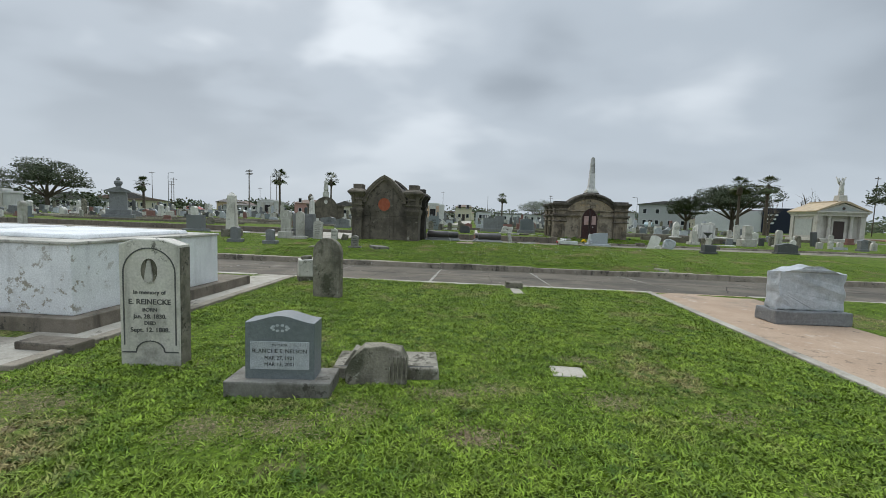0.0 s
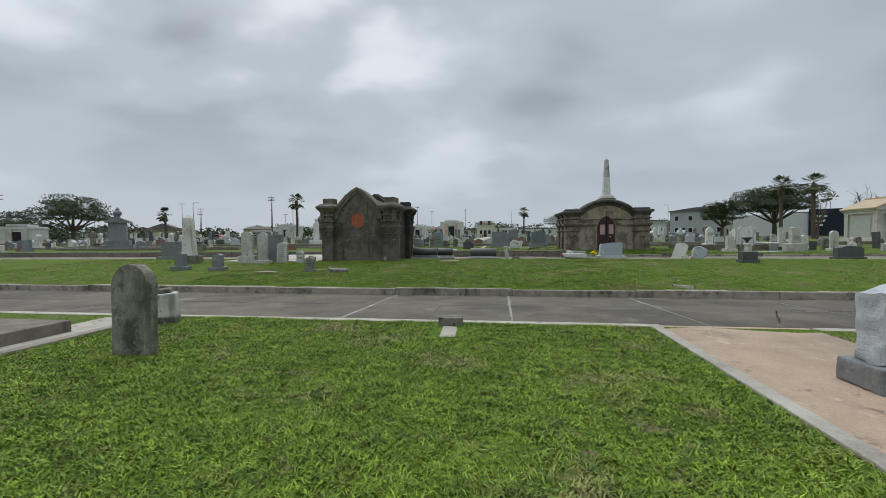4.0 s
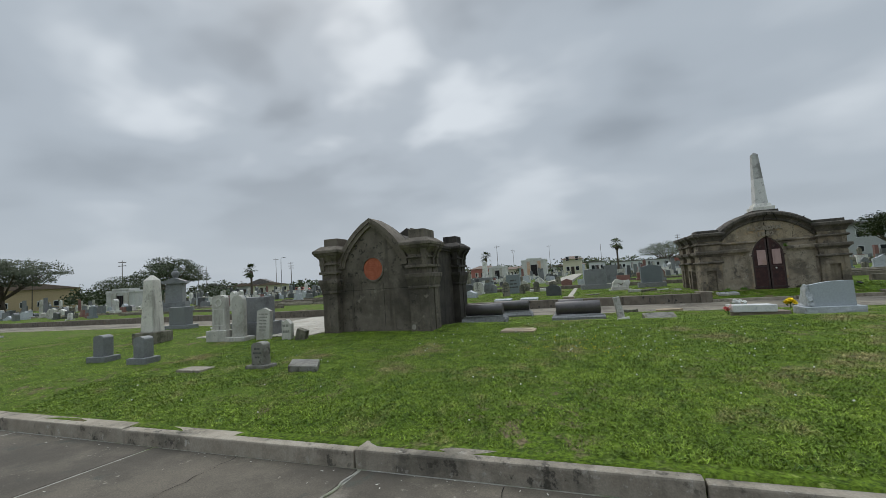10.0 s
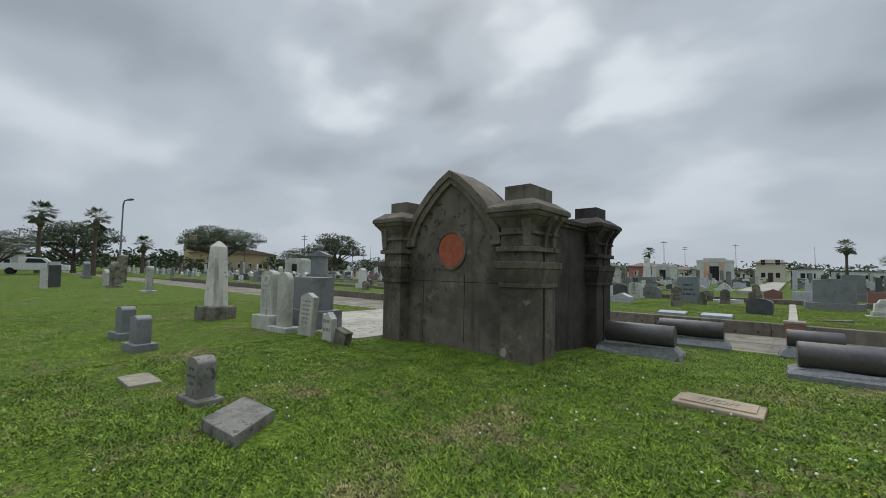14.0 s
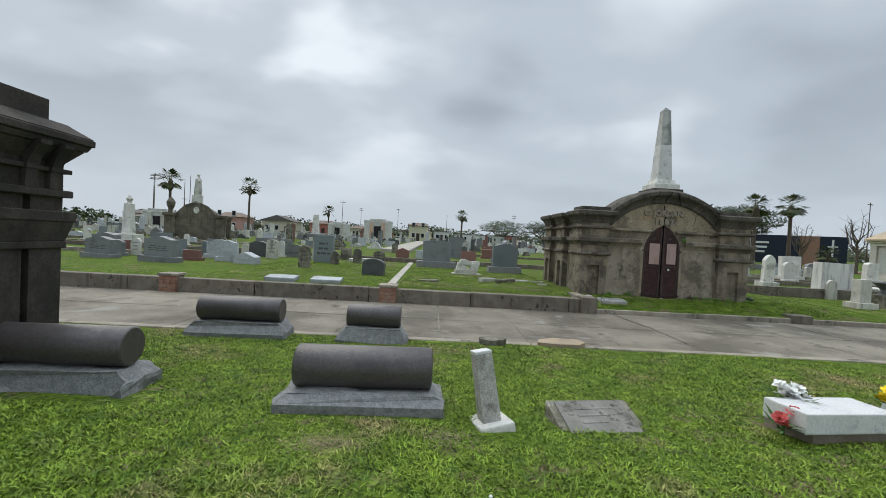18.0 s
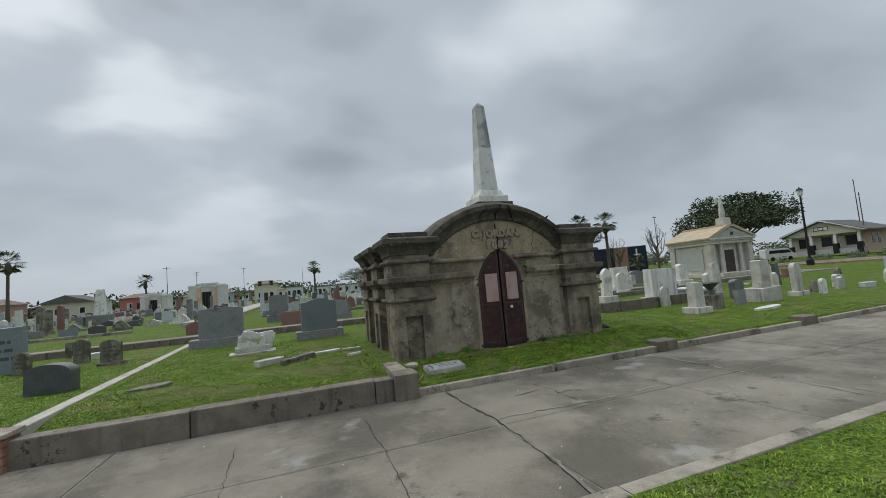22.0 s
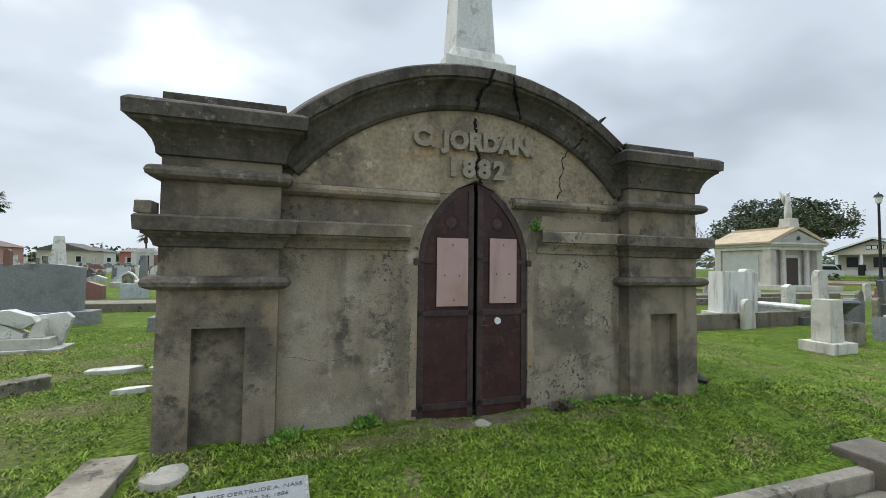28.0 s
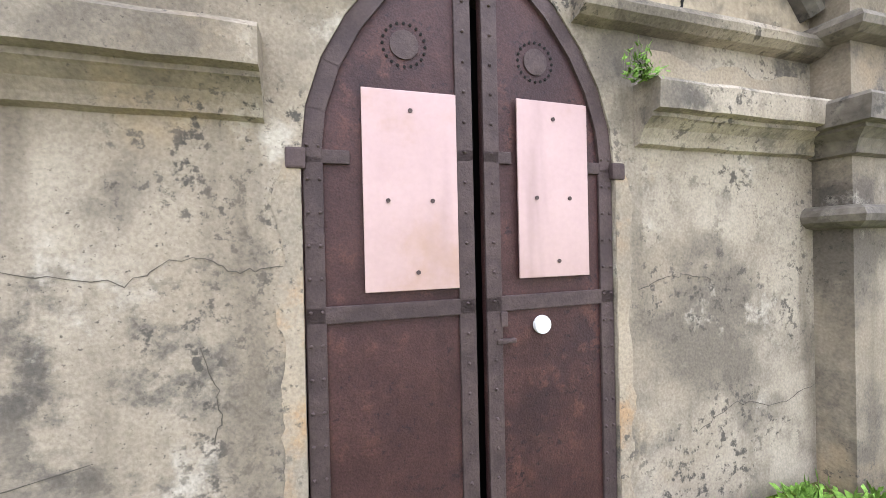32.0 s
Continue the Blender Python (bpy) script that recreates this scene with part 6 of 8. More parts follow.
for text, yy_, s in (("MISS GERTRUDE A. NASS", 0.08, 0.046), ("OCTOBER 24, 1886", 0.015, 0.042), ("FEBRUARY 28, 1958", -0.05, 0.042)):
    ob = writing(text, s, "ink_soft", NASS, pose(0.06, yy_, 0.183 + yy_ * 0.13, -90 + 7.4, 0, 0), "lettering", 0.001)
bm = box(nbm(), -0.262, -0.250, -0.10, 0.12, 0.182, 0.185)
box(bm, -0.30, -0.212, 0.04, 0.054, 0.182, 0.185)
for v in bm.verts:
    v.co.z += v.co.y * 0.13
part("engraved_cross", bm, "ink", NASS)
for k in range(7):
    a = k * 0.9
    bm = lathe(nbm(), [(0.014, 0.181), (0.010, 0.186)], 6, -0.285 + 0.05 * math.cos(a), -0.03 + 0.07 * math.sin(a))
    for v in bm.verts:
        v.co.z += v.co.y * 0.13
    part("carved_petal", bm, "ink_soft", NASS)
ROUND = thing("round_stone", "small flat round stone beside the mausoleum corner", "stone", pose(5.62, 28.02, 0.36))
part("stone", roughen(lathe(nbm(), [(0.12, -0.06), (0.14, -0.02), (0.13, 0.02), (0.07, 0.03)], 12), 0.015, 8), "pale", ROUND)
fallen_slab("broken plank-like slab at the lane edge", 2.25, 23.0, 4, 0.42, 0.28, 0.10, "stone_old")
fallen_slab("tan broken slab at the lane edge", 3.35, 23.15, -4, 0.85, 0.42, 0.08, "slab")
for k, (x, y) in enumerate(((-2.82, 28.1), (-1.61, 28.15))):
    top = thing("ledger_slab", "pale flat grave slab behind the low wall", "grave slab", pose(x, y, 0.36, 6, 0, 0), "ledger slabs")
    part("slab", box(nbm(), -0.4, 0.4, -0.22, 0.22, -0.2, 0.10, 0.012), "granite_pale", top)
top = tagged(part("edging_4", box(nbm(), 0.08, 0.30, 27.3, 37.6, 0.2, 0.43, 0.015), "pale"), "pale concrete strip dividing the plots", "edging", kind="structure")
kerb_line("kerb_8", -40, 30, 37.4, 37.65, 0.62, 0.4, 4.0, "wall", "dark low plot kerb")
paving("pavement_5", -60, 40, 38.2, 40.6, 0.455, "road", "grey lane beyond the plots", 0.2)
paving("pavement_6", -2.9, -0.6, 49, 118, 0.66, "pale", "pale lane leading away between the plots", 0.6)
kerb_line("kerb_9", -34, -5.5, 38.6, 38.85, 0.62, 0.4, 3.0, "wall", "dark plot kerb")

STONES = (
    ("low wide grey granite headstone", -8.04, 31.0, 1.0, 0.30, 0.88, "serp", "granite", (1.25, 0.5, 0.2)),
    ("narrow pale stone tablet", -10.39, 33.1, 0.36, 0.12, 0.68, "round", "marble", None),
    ("pale grey granite headstone", -10.30, 31.3, 0.95, 0.28, 0.74, "serp", "granite", (1.15, 0.45, 0.15)),
    ("dark granite headstone", -6.90, 36.1, 0.75, 0.25, 0.72, "arch", "granite_dark", None),
    ("pale stained tablet with rounded top", -6.00, 35.4, 0.52, 0.12, 0.86, "arch", "marble_dirty", None),
    ("grey granite headstone", -5.55, 37.0, 0.95, 0.3, 0.62, "arch", "granite", None),
    ("mossy arched stone tablet", -3.36, 31.7, 0.40, 0.16, 0.80, "round", "stone_old", None),
    ("tall grey granite tablet", -3.38, 34.4, 0.85, 0.2, 1.18, "flat", "granite_blue", None),
    ("dark grey low granite headstone", -0.66, 30.35, 0.72, 0.3, 0.54, "arch", "granite_dark", None),
    ("pale grey slant stone", -5.56, 32.0, 0.80, 0.45, 0.42, "gable", "granite_pale", None),
    ("small brown stone tablet", -2.80, 33.85, 0.34, 0.14, 0.55, "round", "stone_old", None),
    ("small grey framed tablet", -2.10, 35.1, 0.36, 0.14, 0.66, "round", "stone_old", None),
    ("white marble tablet with carving", -4.2, 36.2, 0.45, 0.14, 1.05, "arch", "marble_dirty", (0.6, 0.36, 0.15)),
    ("small arched stained tablet", -0.95, 33.8, 0.46, 0.14, 0.66, "arch", "stone_old", (0.56, 0.3, 0.08)),
    ("grey granite headstone with sloped top", -12.4, 34.2, 1.0, 0.3, 0.8, "serp", "granite", (1.2, 0.5, 0.2)),
    ("brown granite marker", -3.0, 37.0, 0.5, 0.2, 0.5, "flat", "stone_old", None),
    ("red granite headstone", 3.4, 41.5, 0.9, 0.25, 0.62, "flat", "red_granite", None),
    ("pale low granite marker", 0.6, 42.0, 0.8, 0.3, 0.5, "flat", "granite_pale", None),
    ("red granite low marker", -0.6, 41.8, 0.8, 0.3, 0.6, "gable", "red_granite", None),
    ("grey granite headstone on base", 5.6, 42.2, 1.1, 0.3, 0.95, "arch", "granite", (1.4, 0.5, 0.25)),
    # east of the stucco mausoleum
    ("white stained broad marble headstone", 18.42, 33.95, 1.28, 0.50, 1.42, "flat", "drip_marble", (1.55, 0.75, 0.22)),
    ("narrow leaning white tablet", 17.0, 32.5, 0.40, 0.12, 0.76, "round", "marble_dirty", None),
    ("tall white marble monument on a stepped plinth", 19.5, 30.55, 0.50, 0.34, 1.48, "low", "marble_dirty", (1.02, 0.66, 0.50)),
    ("white arched tablet with carved oval", 21.75, 30.7, 0.43, 0.18, 1.25, "round", "marble_dirty", (0.68, 0.42, 0.16)),
    ("small white round-topped tablet", 22.42, 30.25, 0.36, 0.12, 0.58, "round", "marble", None),
    ("pale granite headstone on base", 31.8, 32.1, 0.75, 0.3, 1.05, "flat", "granite_pale", (0.95, 0.45, 0.2)),
    ("grey granite headstone with slanted top", 26.4, 29.6, 0.46, 0.3, 0.82, "gable", "granite", (0.6, 0.4, 0.14)),
    ("small grey granite tablet", 20.6, 32.2, 0.5, 0.2, 0.75, "arch", "granite", None),
    ("mossy rounded stone tablet", 30.3, 33.6, 0.48, 0.16, 0.65, "round", "stone_old", None),
    ("leaning worn stone tablet", 26.9, 31.9, 0.44, 0.14, 0.48, "arch", "marble_dirty", None),
    ("pale tablet with rounded top on the lawn", 19.6, 37.4, 0.6, 0.2, 1.1, "round", "marble", (0.8, 0.4, 0.2)),
    ("white marble monument beside the mausoleum", 24.0, 37.5, 0.6, 0.3, 1.3, "arch", "marble", (0.9, 0.6, 0.4)),
    ("white marble tablet with pointed top", 16.9, 35.5, 0.5, 0.2, 1.6, "point", "marble", (0.8, 0.5, 0.35)),
    ("broad white marble headstone", 21.9, 39.9, 1.1, 0.3, 1.4, "flat", "marble", (1.4, 0.5, 0.25)),
    ("grey mossy small tablet", 22.6, 32.6, 0.4, 0.15, 0.7, "arch", "stone_old", None),
    ("pale tablet with rough top", 24.6, 33.2, 0.45, 0.16, 0.8, "broken", "marble_dirty", None),
    ("pale small tablet", 28.2, 30.8, 0.4, 0.16, 0.6, "round", "marble_dirty", None),
    ("white tablet with sloping shoulders", 23.2, 35.4, 0.5, 0.2, 0.95, "gable", "marble", (0.7, 0.4, 0.16)),
    ("grey headstone with an arched top", 28.6, 45.4, 1.3, 0.3, 1.0, "arch", "granite", None),
    # between the lanes to the east
    ("low blue granite marker", 14.9, 20.5, 0.85, 0.3, 0.54, "serp", "granite_dark", (1.0, 0.4, 0.1)),
    # far west of the lawn
    ("dark granite headstone with a slanted top", -30.9, 16.1, 0.9, 0.5, 1.4, "gable", "granite_dark", None),
    ("white narrow tablet", -29.6, 15.6, 0.2, 0.3, 1.1, "flat", "marble", None),
    ("weathered narrow pillar stone", -22.2, 18.4, 0.26, 0.26, 1.2, "point", "marble_dirty", (0.7, 0.6, 0.08)),
    ("dark narrow pillar stone", -27.9, 18.2, 0.4, 0.35, 1.4, "point", "stone_old", (0.8, 0.6, 0.1)),
    ("white arched leaning stone", -29.4, 18.1, 0.6, 0.2, 0.95, "round", "marble_dirty", None),
    ("grey granite headstone with a stepped base", -31.7, 18.8, 0.9, 0.4, 1.2, "arch", "granite", (1.2, 0.6, 0.25)),
    ("grey granite headstone in the far grass", -46.5, 19.7, 1.1, 0.4, 1.5, "arch", "granite", (1.4, 0.6, 0.3)),
    ("dark pillar stone", -38.6, 20.6, 0.6, 0.5, 2.1, "arch", "stone_old", None),
)
for lab, x, y, w, d, h, kind, mt, bs in STONES:
    if h > 0:
        near = y < 38 and abs(x) < 13
        gravestone(lab + " in the grass", x, y, random.uniform(-6, 6), w, d, h, kind, mt, bs, lines=3 if near and mt != "granite_dark" else 0, lean=(random.uniform(-2, 2), random.uniform(-2, 2)))

fallen_slab("pale flat slab sunk in the lawn", -12.2, 20.6, 0, 0.8, 0.5, 0.08, "marble")
fallen_slab("broken paving slabs stacked in grass", -2.1, 35.9, 0, 1.1, 0.5, 0.16, "marble")
fallen_slab("small pale slab at the kerb", 5.68, 12.62, -55, 0.5, 0.14, 0.05, "pale")
COL = thing("column_marker", "weathered column marker on a white foot", "grave marker", pose(15.55, 30.05, lawn_z(15.55, 30.05)))
part("foot", box(nbm(), -0.33, 0.33, -0.28, 0.28, -0.1, 0.19, 0.012), "marble_dirty", COL)
part("shaft", box(nbm(), -0.19, 0.19, -0.16, 0.16, 0.19, 0.96, 0.012, 0.01), "marble_dirty", COL)
BLK = thing("stone_block", "dark speckled block with a black urn stand", "stone block", pose(16.75, 30.45, lawn_z(16.75, 30.45), 0, 0, 6))
part("block", box(nbm(), -0.28, 0.28, -0.25, 0.25, -0.1, 0.46, 0.012), "stone_old", BLK)
part("urn_stand", lathe(nbm(), [(0.20, 0.46), (0.10, 0.50), (0.07, 0.62), (0.16, 0.74), (0.30, 0.86), (0.27, 0.90)], 14), "granite_dark", BLK)
BXT = thing("box_tomb", "low white box tomb on a dark base", "tomb", pose(19.6, 33.4, lawn_z(19.6, 33.4)))
part("base", box(nbm(), -0.55, 0.55, -0.9, 0.9, -0.1, 0.22, 0.012), "granite_dark", BXT)
part("box", box(nbm(), -0.42, 0.42, -0.78, 0.78, 0.22, 0.42, 0.02), "marble", BXT)
part("lid", box(nbm(), -0.47, 0.47, -0.83, 0.83, 0.42, 0.50, 0.02), "marble", BXT)
for lab, x, y, w, h, kind, mt in (("short stained tablet", 18.3, 30.55, 0.42, 0.5, "flat", "granite"), ("leaning pale stub", 23.3, 31.0, 0.34, 0.45, "broken", "stone_old"), ("round-headed brown tablet", 23.9, 31.9, 0.40, 0.85, "round", "stone_old"), ("dark square tablet", 27.2, 34.6, 0.5, 1.15, "flat", "granite_dark"), ("pale broken stub", 24.6, 30.8, 0.4, 0.5, "broken", "marble_dirty"), ("white fallen cross stub", 26.0, 31.6, 0.3, 0.55, "gable", "marble"),
                                  ("worn white tablet with a scrolled head", 20.05, 32.6, 0.42, 1.5, "round", "marble_dirty"), ("grey stained tablet", 20.6, 32.3, 0.5, 0.75, "arch", "granite"), ("dark narrow stone", 21.4, 31.9, 0.36, 0.6, "flat", "granite_dark")):
    gravestone(lab + " among the eastern graves", x, y, random.uniform(-12, 12), w, 0.16, h, kind, mt, lean=(random.uniform(-5, 5), random.uniform(-6, 6)))
fallen_slab("fallen pale slab in the eastern grass", 25.7, 30.4, 4, 1.0, 0.5, 0.18, "granite_pale")
for (x, y) in ((17.2, 29.0), (21.0, 34.5), (26.5, 36.0)):
    fallen_slab("pale flat kerb slab among the graves", x, y, 8, 1.6, 0.3, 0.08, "marble")

# the field of graves further off
rnd = random.Random(7)
PROTOS = []
for lab, w, d, h, kind, mt, bs in (
    ("grey granite headstone in the far rows", 0.9, 0.25, 0.75, "arch", "granite", (1.1, 0.4, 0.15)),
    ("pale granite headstone in the far rows", 1.0, 0.25, 0.8, "serp", "granite_pale", (1.2, 0.4, 0.18)),
    ("white marble tablet in the far rows", 0.42, 0.14, 0.95, "round", "marble", (0.6, 0.35, 0.12)),
    ("stained marble tablet in the far rows", 0.45, 0.14, 0.8, "arch", "marble_dirty", None),
    ("dark granite headstone in the far rows", 0.95, 0.25, 0.7, "serp", "granite_dark", (1.15, 0.4, 0.15)),
    ("red granite headstone in the far rows", 0.9, 0.3, 0.7, "flat", "red_granite", (1.1, 0.45, 0.2)),
    ("tall white marble pillar in the far rows", 0.40, 0.40, 1.7, "point", "marble", (0.7, 0.7, 0.4)),
    ("low white marker in the far rows", 0.7, 0.4, 0.4, "flat", "marble", None),
    ("mossy stone tablet in the far rows", 0.5, 0.18, 0.75, "round", "stone_old", None),
    ("blue granite headstone in the far rows", 1.1, 0.3, 0.95, "flat", "granite_blue", (1.35, 0.5, 0.2)),
):
    PROTOS.append([lab, w, d, h, kind, mt, bs, None])
TAKEN = [(-19.5, 55, 7), (-9, 94, 7), (36, 44, 6), (-27.2, 29.4, 3.5), (0, 46, 2)]
placed = 0
for row in range(400):
    if placed > 285:
        break
    zone = rnd.random()
    if zone < 0.42:
        x, y = rnd.uniform(-62, 8), rnd.uniform(41.5, 110)
    elif zone < 0.62:
        x, y = rnd.uniform(-60, -13), rnd.uniform(28.5, 60)
    elif zone < 0.78:
        x, y = rnd.uniform(12.5, 36), rnd.uniform(38, 62)
    elif zone < 0.88:
        x, y = rnd.uniform(-75, -34), rnd.uniform(28, 60)
    elif zone < 0.91:
        x, y = rnd.uniform(22, 34), rnd.uniform(35.5, 40)
    else:
        x, y = rnd.uniform(-12.5, -6), rnd.uniform(32, 37)
    if any(math.hypot(x - a, y - b) < r for a, b, r in TAKEN) or 36.9 < y < 41 or (-3.6 < x < 0.2 and y > 48):
        continue
    TAKEN.append((x, y, 1.1))
    p = PROTOS[rnd.choices(range(10), (18, 14, 9, 11, 12, 9, 4, 7, 12, 12))[0]]
    if p[7] is None:
        p[7] = gravestone(p[0], x, y, rnd.uniform(-8, 8), p[1], p[2], p[3], p[4], p[5], p[6], group=p[0])
    else:
        copy_thing(p[7], pose(x, y, lawn_z(x, y), rnd.uniform(-3, 3), rnd.uniform(-3, 3), rnd.uniform(-12, 12)) @ Matrix.Diagonal((s_ := rnd.uniform(0.62, 1.0), s_, rnd.uniform(0.55, 1.0), 1)))
    placed += 1

# the crowd of stones in the distance
rf = random.Random(91)
for mt, cnt in (("marble", 260), ("granite", 420), ("marble_dirty", 300), ("granite_dark", 240), ("red_granite", 110), ("granite_pale", 220), ("stone_old", 240)):
    bm = nbm()
    for _ in range(cnt):
        if rf.random() < 0.7:
            x, y = rf.uniform(-75, 34), rf.uniform(52, 128)
        else:
            x, y = rf.uniform(-95, -36), rf.uniform(30, 90)
        if any(math.hypot(x - a, y - b) < r * 0.7 for a, b, r in TAKEN[:5]) or (-3.6 < x < 0.2):
            continue
        w, d, h = rf.uniform(0.35, 1.1), rf.uniform(0.2, 0.45), rf.uniform(0.35, 1.0)
        if rf.random() < 0.10:
            w, h = 0.4, rf.uniform(1.3, 2.2)
        z = land(x, y)
        k = rf.random()
        if k < 0.5:
            box(bm, x - w / 2, x + w / 2, y - d / 2, y + d / 2, z - 0.1, z + h, 0, 0.03)
        else:
            n0 = len(bm.verts)
            prism(bm, [(px + x, pz + z - 0.05) for px, pz in outline("gable" if k < 0.7 else "point", w, h)], y - d / 2, y + d / 2)
        if rf.random() < 0.5:
            box(bm, x - w * 0.65, x + w * 0.65, y - d * 0.8, y + d * 0.8, z - 0.1, z + 0.16)
    tagged(part("far_gravestones", bm, mt), "crowded small gravestones in the distance", "gravestones", kind="stuff")

# plot kerbs between the graves
for k, (x0, x1, y) in enumerate(((-24, -9, 33.5), (-30, -12, 44), (-22, -5, 48), (2, 12, 49), (-40, -20, 36), (13, 25, 36.6), (14, 30, 42), (-34, -18, 30.5), (-60, -35, 33), (13.0, 20, 32.6))):
    tagged(part("plot_kerb", box(nbm(), x0, x1, y, y + 0.22, 0.1, land(0, y) + 0.16, 0.015), "wall" if k % 2 else "kerb"), "low concrete kerb round a burial plot", "kerb", "plot kerbs")


# ---------- buildings among the graves ----------
M["tomb_white"] = material("pale_tomb_stone", (0.56, 0.56, 0.53), (0.62, 0.62, 0.59), (0.46, 0.44, 0.40), scale=1.5, big_scale=0.5, bump=0.1, streak=0.15)
M["cream"] = material("cream_stone", (0.46, 0.44, 0.39), (0.53, 0.51, 0.46), (0.38, 0.35, 0.30), scale=2, big_scale=0.8, bump=0.15, streak=0.15)
M["greenish"] = material("grey_green_panel", (0.34, 0.36, 0.34), (0.38, 0.40, 0.38), scale=3, bump=0.1)
M["tanroof"] = material("tan_slab_roof", (0.44, 0.345, 0.225), (0.51, 0.41, 0.285), (0.35, 0.295, 0.225), scale=2, big_scale=0.6, bump=0.2)
M["doorbrown"] = plain("brown_door", (0.06, 0.045, 0.04), 0.6)
M["rustmarble"] = material("orange_stained_marble", (0.52, 0.32, 0.20), (0.58, 0.42, 0.30), (0.50, 0.48, 0.44), scale=1.5, big_scale=0.6, streak=0.2, bump=0.1)


def figure(parent_name, label, x, y, z, h, wings):
    """A robed stone figure in one plain mesh."""
    bm = lathe(nbm(), [(0.27 * h / 1.7, 0), (0.30 * h / 1.7, 0.25 * h), (0.22 * h / 1.7, 0.55 * h), (0.25 * h / 1.7, 0.72 * h), (0.10 * h / 1.7, 0.82 * h), (0.05 * h / 1.7, 0.85 * h), (0.115 * h / 1.7, 0.90 * h), (0.105 * h / 1.7, 0.96 * h), (0.03 * h / 1.7, h)], 10)
    if wings:
        for v in bm.verts:
            v.co.x, v.co.y = v.co.x * 0.72, v.co.y * 0.72
        for s in (-1, 1):
            prism(bm, [(s * 0.03 * h, 0.55 * h), (s * 0.14 * h, 0.70 * h), (s * 0.27 * h, 1.05 * h), (s * 0.17 * h, 0.98 * h), (s * 0.10 * h, 1.0 * h), (s * 0.02 * h, 0.80 * h)][::s], 0.08 * h, 0.13 * h)
    else:
        tube(bm, [(0.1 * h, 0, 0.72 * h), (0.17 * h, -0.1 * h, 0.62 * h), (0.05 * h, -0.14 * h, 0.68 * h)], [0.035 * h, 0.03 * h, 0.025 * h], 6)
    ob = part("statue", roughen(bm, 0.02, 6), "marble", None, smooth=True)
    ob.matrix_basis = pose(x, y, z)
    return tagged(ob, label, "statue")


def stone_temple():
    top = thing("mausoleum", "cream stone mausoleum with pediment, columns and tan roof", "mausoleum", pose(35.9, 42.6, 0.4, 0, 0, -6))
    w, d, h = 2.05, 2.08, 2.55
    part("step", box(nbm(), -w - 0.25, w + 0.25, -0.9, 2 * d + 0.2, -0.1, 0.30, 0.02), "cream", top)
    part("body", box(nbm(), -w + 0.1, w - 0.1, 0.45, 2 * d - 0.1, 0.30, h), "cream", top)
    for y0 in (0.9,):
        for s in (-1, 1):
            a, b = sorted((s * (w - 0.09), s * (w - 0.06)))
            part("side_panel", box(nbm(), a, b, 0.95, 2 * d - 0.7, 0.55, h - 0.3), "greenish", top, "flat grey-green wall panel")
    for s in (-1, 1):
        for y0 in (0.1, 2 * d - 0.5):
            a, b = sorted((s * (w - 0.42), s * (w + 0.02)))
            part("corner_pier", box(nbm(), a, b, y0, y0 + 0.5, 0.30, h, 0.02), "cream", top)
        part("column", lathe(nbm(), [(0.17, 0.30), (0.15, 0.42), (0.13, h - 0.2), (0.18, h - 0.05), (0.18, h)], 12, s * 0.95, 0.25), "cream", top)
    bm = nbm()
    moulding(bm, -w, w, 0.05, 2 * d, h, [(0, 0.22, 0.04, 0), (0.22, 0.12, 0.14, 0), (0.34, 0.10, 0.22, 0)])
    part("entablature", bm, "cream", top)
    part("pediment", prism(nbm(), [(-w - 0.2, h + 0.44), (w + 0.2, h + 0.44), (0, h + 1.25)], 0.0, 0.3), "cream", top)
    part("pediment_recess", prism(nbm(), [(-w + 0.5, h + 0.52), (w - 0.5, h + 0.52), (0, h + 1.05)], -0.02, 0.02), "greenish", top)
    part("rosette", prism(nbm(), [(0.14 * math.cos(i * math.tau / 12), h + 0.74 + 0.14 * math.sin(i * math.tau / 12)) for i in range(12)], -0.05, 0.0), "doorbrown", top)
    part("roof", prism(nbm(), [(-w - 0.32, h + 0.40), (0, h + 1.34), (w + 0.32, h + 0.40), (w + 0.32, h + 0.5), (0.35, h + 1.44), (-0.35, h + 1.44), (-w - 0.32, h + 0.5)], -0.1, 2 * d + 0.2), "tanroof", top)
    part("roof_ridge", box(nbm(), -0.5, 0.5, 0.3, 2 * d, h + 1.30, h + 1.52, 0.03), "tanroof", top)
    part("door", box(nbm(), -0.48, 0.48, 0.40, 0.47, 0.30, 2.05, 0.01), "doorbrown", top)
    bm = box(nbm(), -0.65, -0.48, 0.38, 0.47, 0.30, 2.2)
    box(bm, 0.48, 0.65, 0.38, 0.47, 0.30, 2.2)
    box(bm, -0.65, 0.65, 0.38, 0.47, 2.05, 2.25)
    part("door_frame", bm, "cream", top)
    part("statue_pedestal", box(nbm(), -0.40, 0.40, 0.15, 0.95, h + 1.2, h + 2.05, 0.03, 0.06), "cream", top)
    figure("", "winged white stone angel standing on the roof", 36.0, 43.2, 0.4 + h + 2.05, 1.75, True)


stone_temple()


